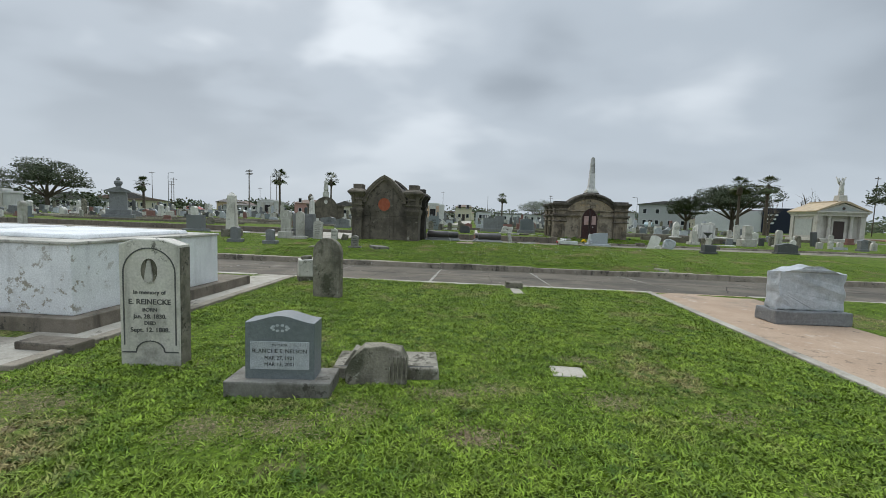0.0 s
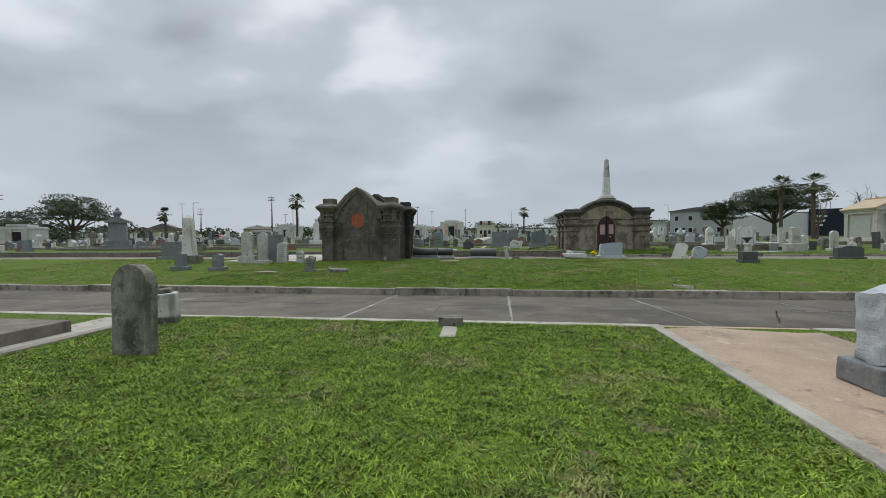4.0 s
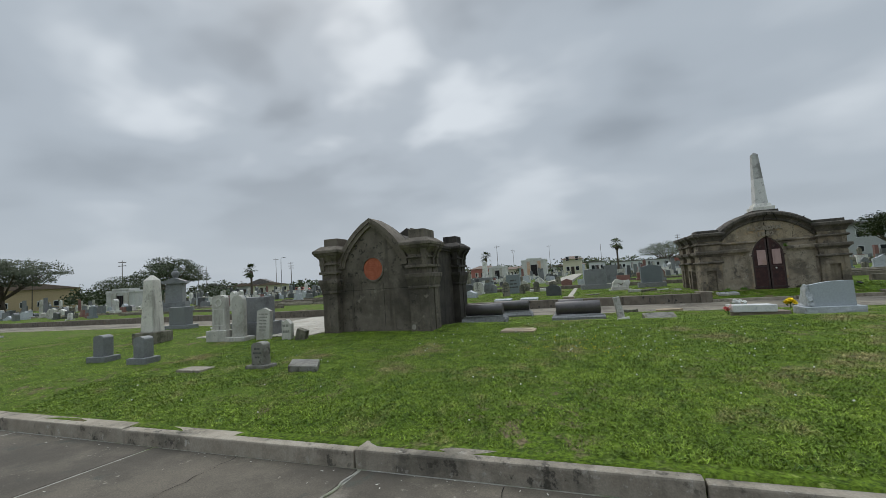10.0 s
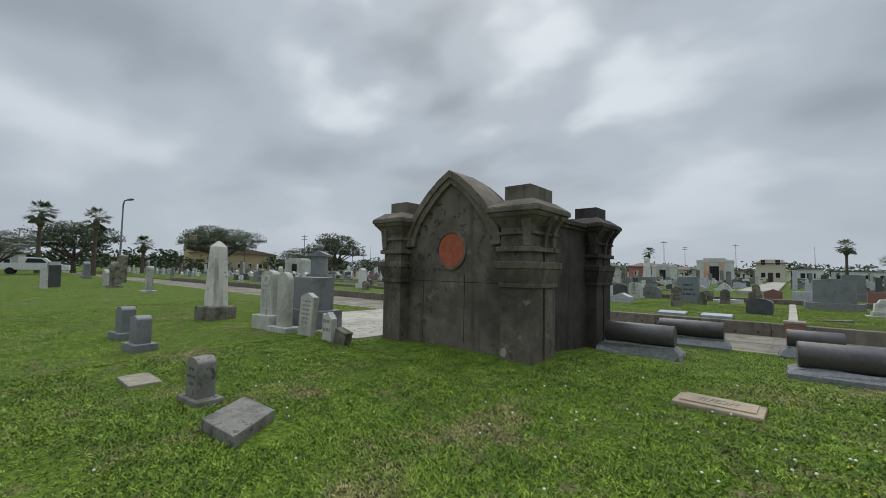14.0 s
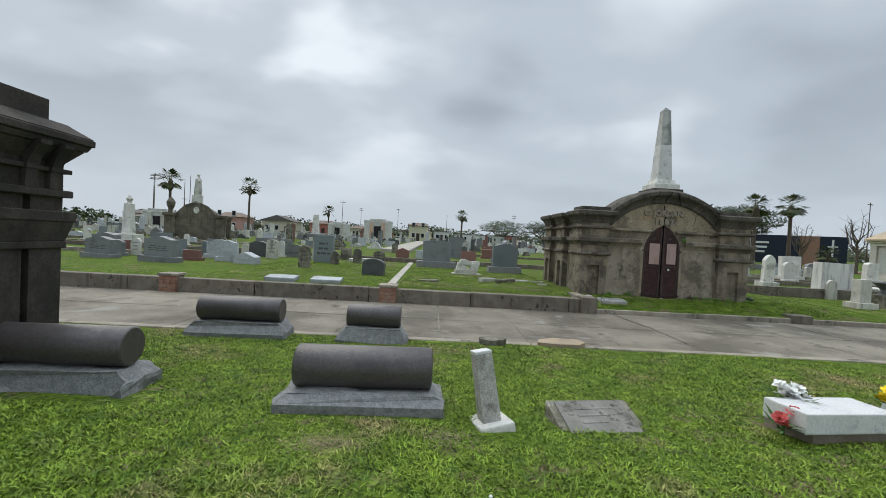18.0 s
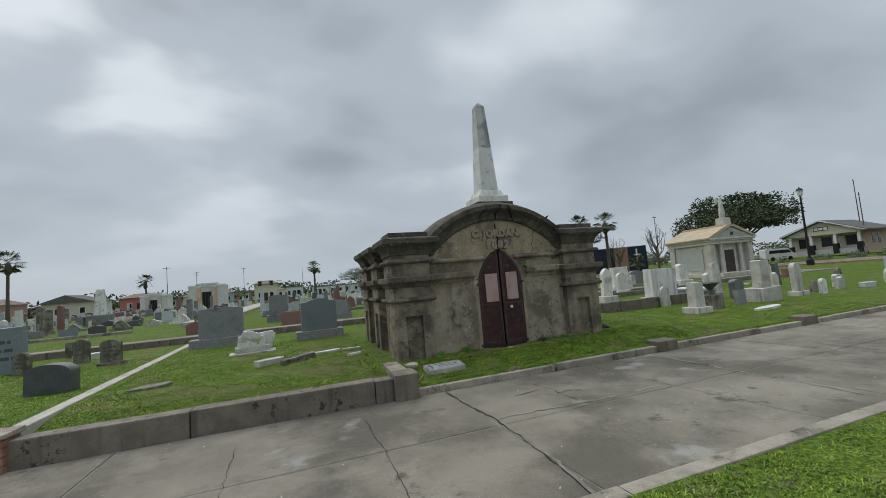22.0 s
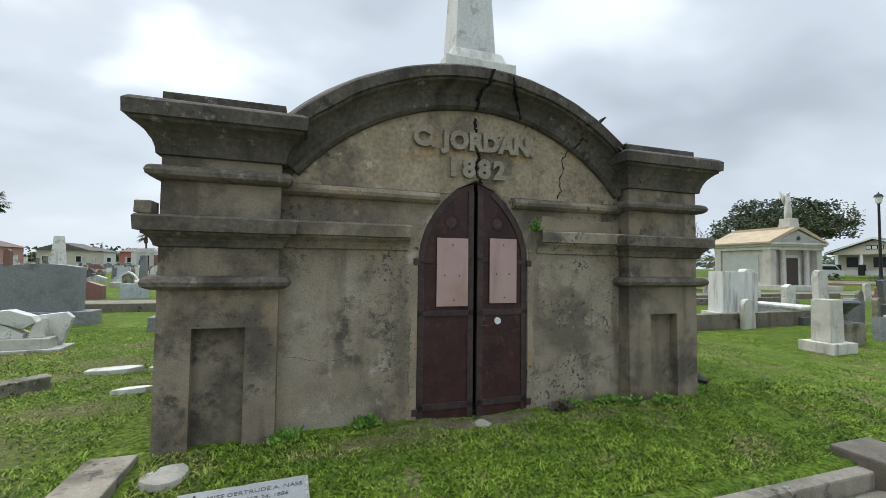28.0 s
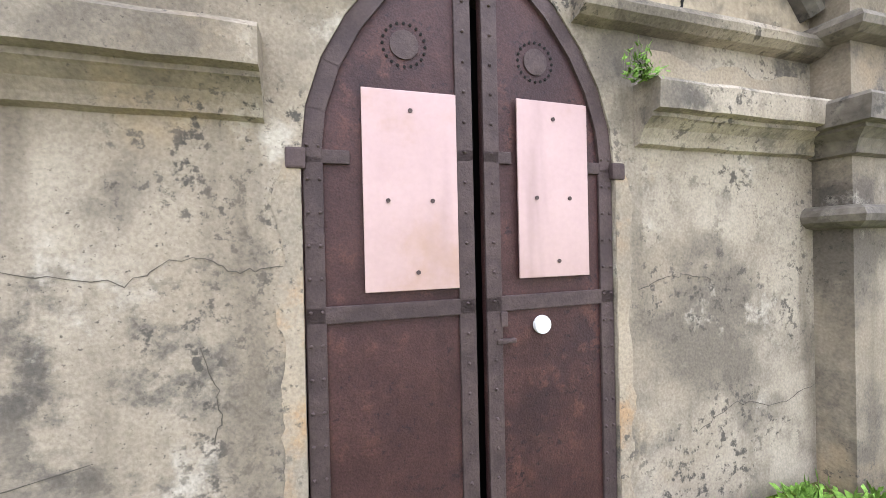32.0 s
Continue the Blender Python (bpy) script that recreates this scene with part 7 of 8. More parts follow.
def gothic_tomb():
    top = thing("mausoleum", "dark stone mausoleum with steep gable and a white statue", "mausoleum", pose(-19.9, 53.4, 0.5, 0, 0, 22))
    part("front", prism(nbm(), [(-1.9, -0.2), (1.9, -0.2), (1.9, 1.75), (0.9, 2.9), (0, 3.3), (-0.9, 2.9), (-1.9, 1.75)], 0, 0.5), "dark", top)
    part("body", prism(nbm(), [(-1.75, -0.2), (1.75, -0.2), (1.75, 1.9), (0, 3.0), (-1.75, 1.9)], 0.45, 5.2), "dark", top)
    part("roof", prism(nbm(), [(-1.95, 1.85), (0, 3.05), (1.95, 1.85), (1.95, 2.0), (0, 3.22), (-1.95, 2.0)], 0.5, 5.3), "stucco_top", top)
    for s in (-1, 1):
        for y0 in (-0.2, 4.8):
            bm = box(nbm(), s * 1.95 - 0.4, s * 1.95 + 0.4, y0, y0 + 0.8, -0.2, 1.9, 0.02)
            box(bm, s * 1.95 - 0.52, s * 1.95 + 0.52, y0 - 0.1, y0 + 0.9, 1.9, 2.15, 0.02)
            part("pier", bm, "dark", top)
    part("urn", lathe(nbm(), [(0.12, 2.15), (0.15, 2.4), (0.32, 2.8), (0.34, 3.1), (0.2, 3.35), (0.05, 3.5)], 12, -1.95, 0.2), "dark", top)
    part("oval_plaque", prism(nbm(), [(0.22 * math.cos(i * math.tau / 14), 2.5 + 0.3 * math.sin(i * math.tau / 14)) for i in range(14)], -0.06, 0.02), "marble", top, "white oval plaque")
    part("statue_base", box(nbm(), -0.4, 0.4, 0.0, 0.8, 3.1, 3.85, 0.03), "marble", top)
    figure("", "white marble statue standing on the dark gable", -20.05, 53.8, 4.35, 1.9, False)


gothic_tomb()


def pale_tomb(x, y, rz, w, d, h, label, rust):
    top = thing("mausoleum", label, "mausoleum", pose(x, y, lawn_z(x, y), 0, 0, rz))
    part("body", box(nbm(), -w / 2, w / 2, 0, d, -0.2, h, 0.03), "tomb_white", top)
    part("parapet", box(nbm(), -w * 0.3, w * 0.3, -0.05, d * 0.8, h, h + 0.28, 0.03), "tomb_white", top)
    part("cornice", box(nbm(), -w / 2 - 0.08, w / 2 + 0.08, -0.08, d + 0.08, h - 0.35, h - 0.15, 0.02), "tomb_white", top)
    part("door", box(nbm(), -w * 0.13, w * 0.13, -0.06, 0.02, 0.1, h * 0.72, 0.01), "black", top)
    for s in (-1, 1):
        part("pillar", box(nbm(), s * w * 0.22 - 0.3, s * w * 0.22 + 0.3, -0.25, 0.0, 0, h - 0.35, 0.02), rust, top)
    part("step", box(nbm(), -w * 0.3, w * 0.3, -0.9, 0, -0.2, 0.15, 0.02), "pale", top)
    for k in range(4):
        part("door_bar", box(nbm(), -w * 0.11 + k * w * 0.073 - 0.03, -w * 0.11 + k * w * 0.073 + 0.03, -0.09, -0.06, 0.15, h * 0.70), "strip", top)


pale_tomb(-9.6, 94, 2, 5.0, 5, 3.9, "pale stone mausoleum with orange-stained pillars and dark door", "rustmarble")
pale_tomb(-19.5, 104, 2, 4.0, 4, 3.1, "small pale stone mausoleum in the distance", "cream")
pale_tomb(-44, 84, 8, 4.4, 4, 3.2, "white mausoleum with a dark door in the distance", "cream")
pale_tomb(-62, 48, 30, 3.6, 3.5, 2.6, "small white mausoleum with a cross behind the stones", "cream")

MON = thing("monument", "tall grey granite family monument with an urn finial", "monument", pose(-29.8, 32.1, 0.5, 0, 0, 38) @ Matrix.Scale(0.82, 4))
part("lower_step", box(nbm(), -1.3, 1.3, -1.1, 1.1, -0.1, 0.35, 0.02), "granite", MON)
part("upper_step", box(nbm(), -1.0, 1.0, -0.85, 0.85, 0.35, 0.85, 0.02), "granite", MON)
part("die", box(nbm(), -0.72, 0.72, -0.6, 0.6, 0.85, 2.6, 0.02, 0.04), "granite", MON)
part("cap", prism(nbm(), [(-0.95, 2.6), (0.95, 2.6), (0.95, 2.8), (0, 3.2), (-0.95, 2.8)], -0.75, 0.75), "granite", MON)
part("urn", lathe(nbm(), [(0.28, 3.05), (0.2, 3.2), (0.36, 3.5), (0.34, 3.7), (0.16, 3.85), (0.18, 3.95), (0.05, 4.15)], 12), "granite", MON)
CROSS = thing("monument", "white marble obelisk monument in the far rows", "monument", pose(-13, 66, 0.5))
part("base", box(nbm(), -0.8, 0.8, -0.8, 0.8, -0.1, 0.9, 0.03), "granite", CROSS)
part("shaft", box(nbm(), -0.4, 0.4, -0.4, 0.4, 0.9, 3.2, 0.02, 0.15), "marble", CROSS)
TAIL = thing("monument", "white marble pillar monument on steps", "monument", pose(-17.0, 41.6, 0.45))
part("steps", box(nbm(), -0.55, 0.55, -0.55, 0.55, -0.1, 0.5, 0.02), "marble", TAIL)
part("shaft", box(nbm(), -0.25, 0.25, -0.25, 0.25, 0.5, 2.3, 0.02, 0.06), "marble", TAIL)
part("finial", lathe(nbm(), [(0.2, 2.3), (0.1, 2.4), (0.18, 2.6), (0.05, 2.8)], 10), "marble", TAIL)


# ---------- trees ----------
M["bark"] = material("bark", (0.085, 0.068, 0.05), (0.13, 0.105, 0.08), scale=8, bump=0.7, streak=0.3)
M["oakleaf"] = material("oak_leaf", (0.045, 0.060, 0.030), (0.072, 0.090, 0.044), (0.088, 0.102, 0.056), scale=1.2, big_scale=0.3, bump=0, grain=8, spread=0.5, rough=0.7)
M["palmleaf"] = material("palm_leaf", (0.045, 0.062, 0.022), (0.075, 0.095, 0.035), (0.14, 0.12, 0.06), scale=3, big_scale=1.2, bump=0, grain=10, spread=0.4, rough=0.6)
M["farleaf"] = material("far_foliage", (0.045, 0.062, 0.030), (0.075, 0.095, 0.045), (0.11, 0.10, 0.065), scale=0.5, big_scale=0.12, bump=0, grain=3, spread=0.5, rough=0.9)


def leaf_cloud(bm, lobes, count, size, r_):
    """Clumps of small leaves in uneven lobes (x, y, z, rx, ry, rz)."""
    weights = [l[3] * l[4] + l[4] * l[5] for l in lobes]
    for _ in range(count):
        x, y, z, ax, ay, az = r_.choices(lobes, weights)[0]
        while True:
            u = Vector((r_.gauss(0, 1), r_.gauss(0, 1), r_.gauss(0, 1)))
            if u.length > 1e-3:
                break
        u.normalize()
        if u.z < -0.35:
            u.z *= 0.3
        k = r_.uniform(0.55, 1.06) ** 0.6
        c = Vector((x + u.x * ax * k, y + u.y * ay * k, z + u.z * az * k))
        if noise.noise(c * 0.75) + 0.4 * noise.noise(c * 2.1) < -0.12:
            continue
        for _ in range(2):
            a = Vector((r_.gauss(0, 1), r_.gauss(0, 1), r_.gauss(0, 0.6))).normalized() * size * r_.uniform(0.6, 1.4)
            b = a.orthogonal().normalized() * size * r_.uniform(0.3, 0.6)
            o = c + Vector((r_.gauss(0, size), r_.gauss(0, size), r_.gauss(0, size * 0.6)))
            bm.faces.new([bm.verts.new(q) for q in (o - a, o + b, o + a * 0.8, o - b)])


def oak(x, y, h, spread, seed, label, count=2600, lean=0.0):
    r_ = random.Random(seed)
    top = thing("oak_tree", label, "tree", pose(x, y, lawn_z(x, y), 0, 0, r_.uniform(0, 360)))
    fork = h * 0.28
    part("trunk", tube(nbm(), [(0, 0, -0.2), (0.1, 0, fork * 0.5), (lean * 0.3, 0.1, fork), (lean * 0.5, 0, h * 0.5)], [0.45 * h / 9, 0.36 * h / 9, 0.3 * h / 9, 0.2 * h / 9], 8), "bark", top)
    lobes = []
    for k in range(9):
        a = k * math.tau / 9 + r_.uniform(-0.3, 0.3)
        rr = spread * r_.uniform(0.48, 0.74)
        end = (math.cos(a) * rr + lean, math.sin(a) * rr, h * r_.uniform(0.50, 0.72))
        midp = (end[0] * 0.5, end[1] * 0.5, fork + (end[2] - fork) * 0.45)
        part("limb", tube(nbm(), [(lean * 0.3, 0.05, fork * 0.9), midp, end], [0.2 * h / 9, 0.13 * h / 9, 0.05 * h / 9], 6), "bark", top)
        lobes.append((*end, spread * r_.uniform(0.28, 0.40), spread * r_.uniform(0.28, 0.40), h * r_.uniform(0.16, 0.24)))
    for k in range(5):
        a = k * math.tau / 5 + r_.uniform(-0.5, 0.5)
        rr = spread * r_.uniform(0.22, 0.40)
        lobes.append((math.cos(a) * rr + lean, math.sin(a) * rr, h * r_.uniform(0.74, 0.84), spread * r_.uniform(0.28, 0.38), spread * r_.uniform(0.28, 0.38), h * r_.uniform(0.13, 0.18)))
    for k in range(7):
        a = k * math.tau / 7 + r_.uniform(-0.4, 0.4)
        rr = spread * r_.uniform(0.15, 0.55)
        lobes.append((math.cos(a) * rr + lean, math.sin(a) * rr, h * r_.uniform(0.50, 0.66), spread * r_.uniform(0.26, 0.36), spread * r_.uniform(0.26, 0.36), h * r_.uniform(0.15, 0.22)))
    bm = nbm()
    leaf_cloud(bm, lobes, int(count * 4.2), 0.17 * h / 9, r_)
    part("crown", bm, "oakleaf", top)
    return top


oak(68.4, 64.4, 11.5, 9.0, 3, "broad spreading live oak behind the stone mausoleum", 3600)
oak(53, 88, 10.0, 8.0, 4, "wide dark live oak beyond the graves", 3200)
oak(45.8, 92, 7.6, 4.6, 5, "smaller live oak with a clear trunk", 1800)
oak(-83.7, 44.7, 9.2, 8.0, 8, "dark broad live oak near the tan church", 3000)
oak(-66, 58.5, 8.0, 6.0, 9, "live oak with an open crown behind the monument", 2000)
oak(-88, 24, 8.5, 7.0, 10, "dark live oak on the western edge", 2400)
oak(-80, 60, 6.0, 5.0, 12, "rounded oak in the distance", 1500)
oak(-66, 15, 5.0, 3.5, 13, "small dark tree on the western edge", 1200)
oak(28, 178, 10, 11, 14, "flat-topped live oak far beyond the graves", 1800)
oak(44, 175, 10, 11, 15, "flat-topped live oak beside its neighbour", 1800)


def bare_tree(x, y, h, seed, label):
    r_ = random.Random(seed)
    top = thing("bare_tree", label, "tree", pose(x, y, lawn_z(x, y)))
    part("trunk", tube(nbm(), [(0, 0, -0.1), (0.05, 0, h * 0.3), (0, 0.1, h * 0.55)], [0.16, 0.13, 0.08], 7), "bark", top)
    for k in range(16):
        a = r_.uniform(0, math.tau)
        z0 = h * r_.uniform(0.28, 0.55)
        e1 = Vector((math.cos(a), math.sin(a), 0)) * h * r_.uniform(0.12, 0.25)
        bm = nbm()
        p1 = Vector((0, 0, z0)) + e1 * 0.6 + Vector((0, 0, h * 0.12))
        p2 = Vector((0, 0, z0)) + e1 + Vector((0, 0, h * r_.uniform(0.25, 0.45)))
        tube(bm, [(0, 0, z0), p1, p2], [0.06, 0.04, 0.012], 5)
        for j in range(5):
            q = p1.lerp(p2, r_.uniform(0.1, 0.9))
            tube(bm, [q, q + Vector((r_.gauss(0, 0.4), r_.gauss(0, 0.4), r_.uniform(0.3, 0.9)))], [0.02, 0.006], 4)
        part("branch", bm, "bark", top)


bare_tree(44, 57, 6.2, 31, "bare leafless tree east of the mausoleum")
bare_tree(41, 60, 5.0, 32, "small bare leafless tree")


def palm(x, y, h, seed, label, crown=1.5, skirt=True):
    r_ = random.Random(seed)
    z = lawn_z(x, y)
    top = thing("palm_tree", label, "palm", pose(x, y, z), "fan palms")
    lean = r_.uniform(-0.2, 0.2)
    part("trunk", tube(nbm(), [(0, 0, -0.1), (lean * 0.3, 0, h * 0.4), (lean, 0, h - crown * 0.5)], [0.28, 0.2, 0.17], 8), "bark", top)
    if skirt:
        part("skirt", lathe(nbm(), [(0.18, h - crown * 1.35), (0.42, h - crown * 1.15), (0.36, h - crown * 0.75), (0.2, h - crown * 0.5)], 9, lean, 0), "bark", top)
    for k in range(30):
        a = r_.uniform(0, math.tau)
        e = r_.uniform(-0.75, 1.35)
        d = Vector((math.cos(a) * math.cos(e), math.sin(a) * math.cos(e), math.sin(e)))
        s = Vector((-math.sin(a), math.cos(a), 0))
        o = Vector((lean, 0, h - crown * 0.5))
        m_ = o + d * crown * 0.5
        bm = nbm()
        tube(bm, [o, m_], [0.02, 0.012], 3)
        n = d.cross(s)
        for j in range(9):
            t_ = (j - 4) / 4
            tip = m_ + (d * math.cos(t_ * 1.15) + s * math.sin(t_ * 1.15)) * crown * 0.55 * (1 - 0.2 * abs(t_)) - Vector((0, 0, 0.12 * crown * (1 + abs(t_))))
            w = s * 0.055 * crown
            bm.faces.new([bm.verts.new(q) for q in (m_ - w * 0.5, m_.lerp(tip, 0.6) - w, tip, m_.lerp(tip, 0.6) + w)])
        part("frond", bm, "palmleaf", top)
    return top


palm(-39.3, 79.9, 9.0, 41, "tall fan palm beside the dark tomb", 2.1)
palm(-33.9, 94.3, 10.0, 42, "tall slender fan palm beyond the dark tomb", 2.1)
palm(-28.9, 133, 8.0, 43, "fan palm in front of a red house", 2.1)
palm(40.5, 66, 8.3, 44, "fan palm with a full crown near the oak", 1.8)
palm(43.6, 64.5, 8.4, 45, "fan palm with a drooping crown near the oak", 1.8)
palm(-69.5, 18.4, 8.3, 46, "tall fan palm on the western edge", 2.0)
palm(-69, 23.6, 8.4, 47, "fan palm among dark trees", 1.9)
palm(7.5, 112, 7.5, 48, "ragged palm behind the graves", 1.8)
palm(52, 68, 2.8, 49, "low bushy palm near the road", 1.5, False)
palm(-74, 30, 5.2, 50, "short palm among the western trees", 1.6)
palm(-60, 70, 6.0, 51, "fan palm beyond the west lawn", 1.7)


# ---------- lamps and poles ----------
def lamp_post(x, y, h, label):
    top = thing("street_lamp", label, "street lamp", pose(x, y, lawn_z(x, y)))
    part("pole", lathe(nbm(), [(0.30, 0), (0.30, 0.5), (0.16, 0.75), (0.11, 1.0), (0.08, h - 0.9), (0.12, h - 0.85)], 12), "black", top)
    part("lantern", lathe(nbm(), [(0.10, h - 0.85), (0.20, h - 0.75), (0.27, h - 0.3), (0.28, h - 0.28)], 8), "white", top, "pale glass lantern")
    part("hood", lathe(nbm(), [(0.33, h - 0.28), (0.22, h - 0.10), (0.06, h), (0.03, h + 0.12)], 8), "black", top)


lamp_post(50.4, 45.4, 7.6, "black street lamp with a lantern head beside the road")


def arm_light(x, y, h, rz, label):
    top = thing("street_lamp", label, "street lamp", pose(x, y, lawn_z(x, y), 0, 0, rz))
    part("pole", lathe(nbm(), [(0.09, 0), (0.05, h - 0.3)], 8), "granite", top)
    part("arm", tube(nbm(), [(0, 0, h - 0.4), (0.15, 0, h - 0.05), (0.9, 0, h)], [0.06, 0.05, 0.04], 6), "granite", top)
    part("head", box(nbm(), 0.8, 1.45, -0.13, 0.13, h - 0.08, h + 0.04, 0.03), "granite_dark", top)


arm_light(-38.9, 20.5, 6.3, 10, "tall grey street light with a curved arm")
arm_light(-75, 95, 9.5, 0, "distant street light with a curved arm")
arm_light(50, 130, 9.0, 180, "distant street light beyond the oaks")


def utility_pole(x, y, h, bars_, label):
    top = thing("utility_pole", label, "utility pole", pose(x, y, lawn_z(x, y), 0, 0, 20), "utility poles")
    part("pole", lathe(nbm(), [(0.11, -0.2), (0.06, h)], 7), "bark", top)
    for k in range(bars_):
        part("crossarm", box(nbm(), -0.9, 0.9, -0.06, 0.06, h - 0.5 - 0.8 * k, h - 0.36 - 0.8 * k), "bark", top)


rp = random.Random(17)
for k in range(26):
    a = radians(rp.uniform(-78, 62))
    d = rp.uniform(110, 190)
    utility_pole(math.sin(a) * d, 20 + math.cos(a) * d, rp.uniform(8.5, 13), rp.choice((0, 1, 1, 2)), "thin wooden utility pole on the skyline")
for x, y, h in ((98, 62, 11), (106, 66, 14.5), (109, 60, 12), (84, 72, 10.5)):
    utility_pole(x, y, h, 1, "wooden utility pole beside the road")


# ---------- houses and the far side of the road ----------
M["roofgrey"] = material("shingle_roof", (0.10, 0.095, 0.09), (0.15, 0.14, 0.13), scale=3, bump=0.4)
M["roofbrown"] = material("brown_roof", (0.16, 0.12, 0.10), (0.2, 0.15, 0.12), scale=3, bump=0.4)
M["glassdark"] = plain("dark_window", (0.02, 0.022, 0.025), 0.2)
PAINTS = {"yellow": (0.66, 0.62, 0.47), "red": (0.50, 0.20, 0.17), "cream2": (0.58, 0.54, 0.44), "white2": (0.66, 0.67, 0.67), "bluegrey": (0.34, 0.42, 0.44), "tan": (0.46, 0.36, 0.22), "grey": (0.40, 0.41, 0.41), "pinkish": (0.50, 0.30, 0.26)}
for k, c in PAINTS.items():
    M["paint_" + k] = plain("paint_" + k, c, 0.8)


def house(x, y, rz, w, d, h, paint, roof, label, floors=1, hip=False, roof_h=1.6):
    top = thing("house", label, "house", pose(x, y, land(x, y), 0, 0, rz))
    part("wall", box(nbm(), -w / 2, w / 2, 0, d, -1.0, h), "paint_" + paint, top)
    o = 0.5
    if roof_h > 0.3:
        if hip:
            bm = nbm()
            b_ = [bm.verts.new(q) for q in ((-w / 2 - o, -o, h), (w / 2 + o, -o, h), (w / 2 + o, d + o, h), (-w / 2 - o, d + o, h), (-w / 4, d / 2, h + roof_h), (w / 4, d / 2, h + roof_h))]
            for q in ((0, 1, 5, 4), (1, 2, 5), (2, 3, 4, 5), (3, 0, 4), (3, 2, 1, 0)):
                bm.faces.new([b_[i] for i in q])
        else:
            bm = prism(nbm(), [(-w / 2 - o, h - 0.1), (w / 2 + o, h - 0.1), (0, h + roof_h)], -o, d + o)
        part("roof", bm, roof, top)
    else:
        part("roof", box(nbm(), -w / 2 - 0.2, w / 2 + 0.2, -0.2, d + 0.2, h, h + 0.25), roof, top)
    n = max(2, int(w // 2.6))
    for fl in range(floors):
        for k in range(n):
            cx = -w / 2 + (k + 0.5) * w / n
            z0 = 0.9 + fl * 2.9
            win = part("window", box(nbm(), cx - 0.5, cx + 0.5, -0.05, 0.02, z0, z0 + 1.3, 0.01), "paint_white2", top)
            part("pane", box(nbm(), cx - 0.4, cx + 0.4, -0.07, -0.05, z0 + 0.1, z0 + 1.2), "glassdark", win)
    part("door", box(nbm(), -w / 2 + w / n - 0.45, -w / 2 + w / n + 0.45, -0.06, 0.0, 0, 2.1), "doorbrown", top)
    return top


house(-3.4, 131, 0, 5.2, 7, 4.3, "yellow", "roofbrown", "pale yellow two-storey house beyond the graves", 2, True, 0.9)
house(3.2, 133, 0, 4.4, 6, 3.0, "white2", "roofgrey", "low white house beside the yellow one", 1, False, 0.0)
house(-31, 135, 0, 7.5, 7, 3.4, "red", "roofbrown", "red painted house beyond the graves", 1, True, 1.0)
house(-40, 124, 0, 8, 7, 3.4, "cream2", "roofgrey", "cream house with a grey roof beyond the graves", 1, False, 1.4)
house(-50, 118, 0, 7, 7, 3.6, "pinkish", "roofbrown", "brown house in the distance", 2, True, 1.2)
house(19, 175, 0, 20, 10, 3.0, "white2", "roofgrey", "long low white building far off", 1, False, 0.0)
house(31, 175, 0, 5, 8, 3.2, "red", "roofgrey", "red end of a long low building", 1, False, 0.0)
house(-93, 150, 20, 10, 8, 3.6, "cream2", "roofbrown", "pale house with a brown roof to the west", 1, False, 1.6)
house(-118, 132, 30, 10, 8, 3.8, "white2", "roofgrey", "white gabled house to the west", 1, False, 2.0)
house(-138, 108, 45, 11, 8, 3.8, "bluegrey", "roofgrey", "blue-grey house to the west", 1, False, 1.6)
house(-100, 165, 20, 13, 8, 3.4, "pinkish", "roofbrown", "low brick house in the west", 1, True, 1.4)
house(-120, 62, 65, 22, 12, 5.0, "tan", "roofbrown", "long tan church hall on the western side", 1, False, 2.0)
house(-142, 59, 65, 6, 6, 10.5, "tan", "roofbrown", "tan square church tower with a pyramid roof", 1, True, 1.6)
house(-110, 12, 80, 14, 9, 3.2, "grey", "roofgrey", "low grey building at the western edge", 1, False, 0.0)
rh = random.Random(23)
for k in range(46):
    a = radians(rh.uniform(-72, 38))
    d = rh.uniform(132, 185)
    x, y = math.sin(a) * d, 25 + math.cos(a) * d
    if abs(x - 20) < 24 and y < 190:
        continue
    house(x, y, math.degrees(-a), rh.uniform(7, 12), 8, rh.uniform(2.4, 3.8), rh.choice(list(PAINTS)), rh.choice(("roofgrey", "roofbrown")), "small far house on the horizon", 1, rh.random() < 0.5, rh.uniform(0.7, 1.4))

# bungalow with a porch
BUN = thing("house", "cream bungalow with a gabled front porch and grey roof", "house", pose(93.6, 66.0, 1.2, 0, 0, -84) @ Matrix.Scale(1.06, 4))
part("wall", box(nbm(), -5.0, 5.0, 1.4, 12, -0.3, 3.3), "paint_cream2", BUN)
part("porch_floor", box(nbm(), -5.0, 5.0, 0, 1.4, -0.3, 0.5), "paint_grey", BUN)
part("roof", prism(nbm(), [(-5.9, 3.05), (0, 5.3), (5.9, 3.05), (5.9, 3.35), (0, 5.6), (-5.9, 3.35)], -0.6, 12.6), "roofgrey", BUN)
part("gable", prism(nbm(), [(-5.0, 3.0), (5.0, 3.0), (5.0, 3.3), (0, 5.2), (-5.0, 3.3)], -0.1, 0.1), "paint_cream2", BUN)
part("fascia", prism(nbm(), [(-5.9, 3.2), (-5.6, 3.2), (0, 5.38), (5.6, 3.2), (5.9, 3.2), (0, 5.62)], -0.7, -0.55), "paint_white2", BUN)
for x in (-4.6, -1.6, 1.6, 4.6):
    col = part("porch_column", box(nbm(), x - 0.22, x + 0.22, -0.05, 0.4, 1.4, 3.1, 0.02, 0.05), "paint_white2", BUN)
    part("column_base", box(nbm(), x - 0.36, x + 0.36, -0.2, 0.55, -0.3, 1.4, 0.02), "black", BUN)
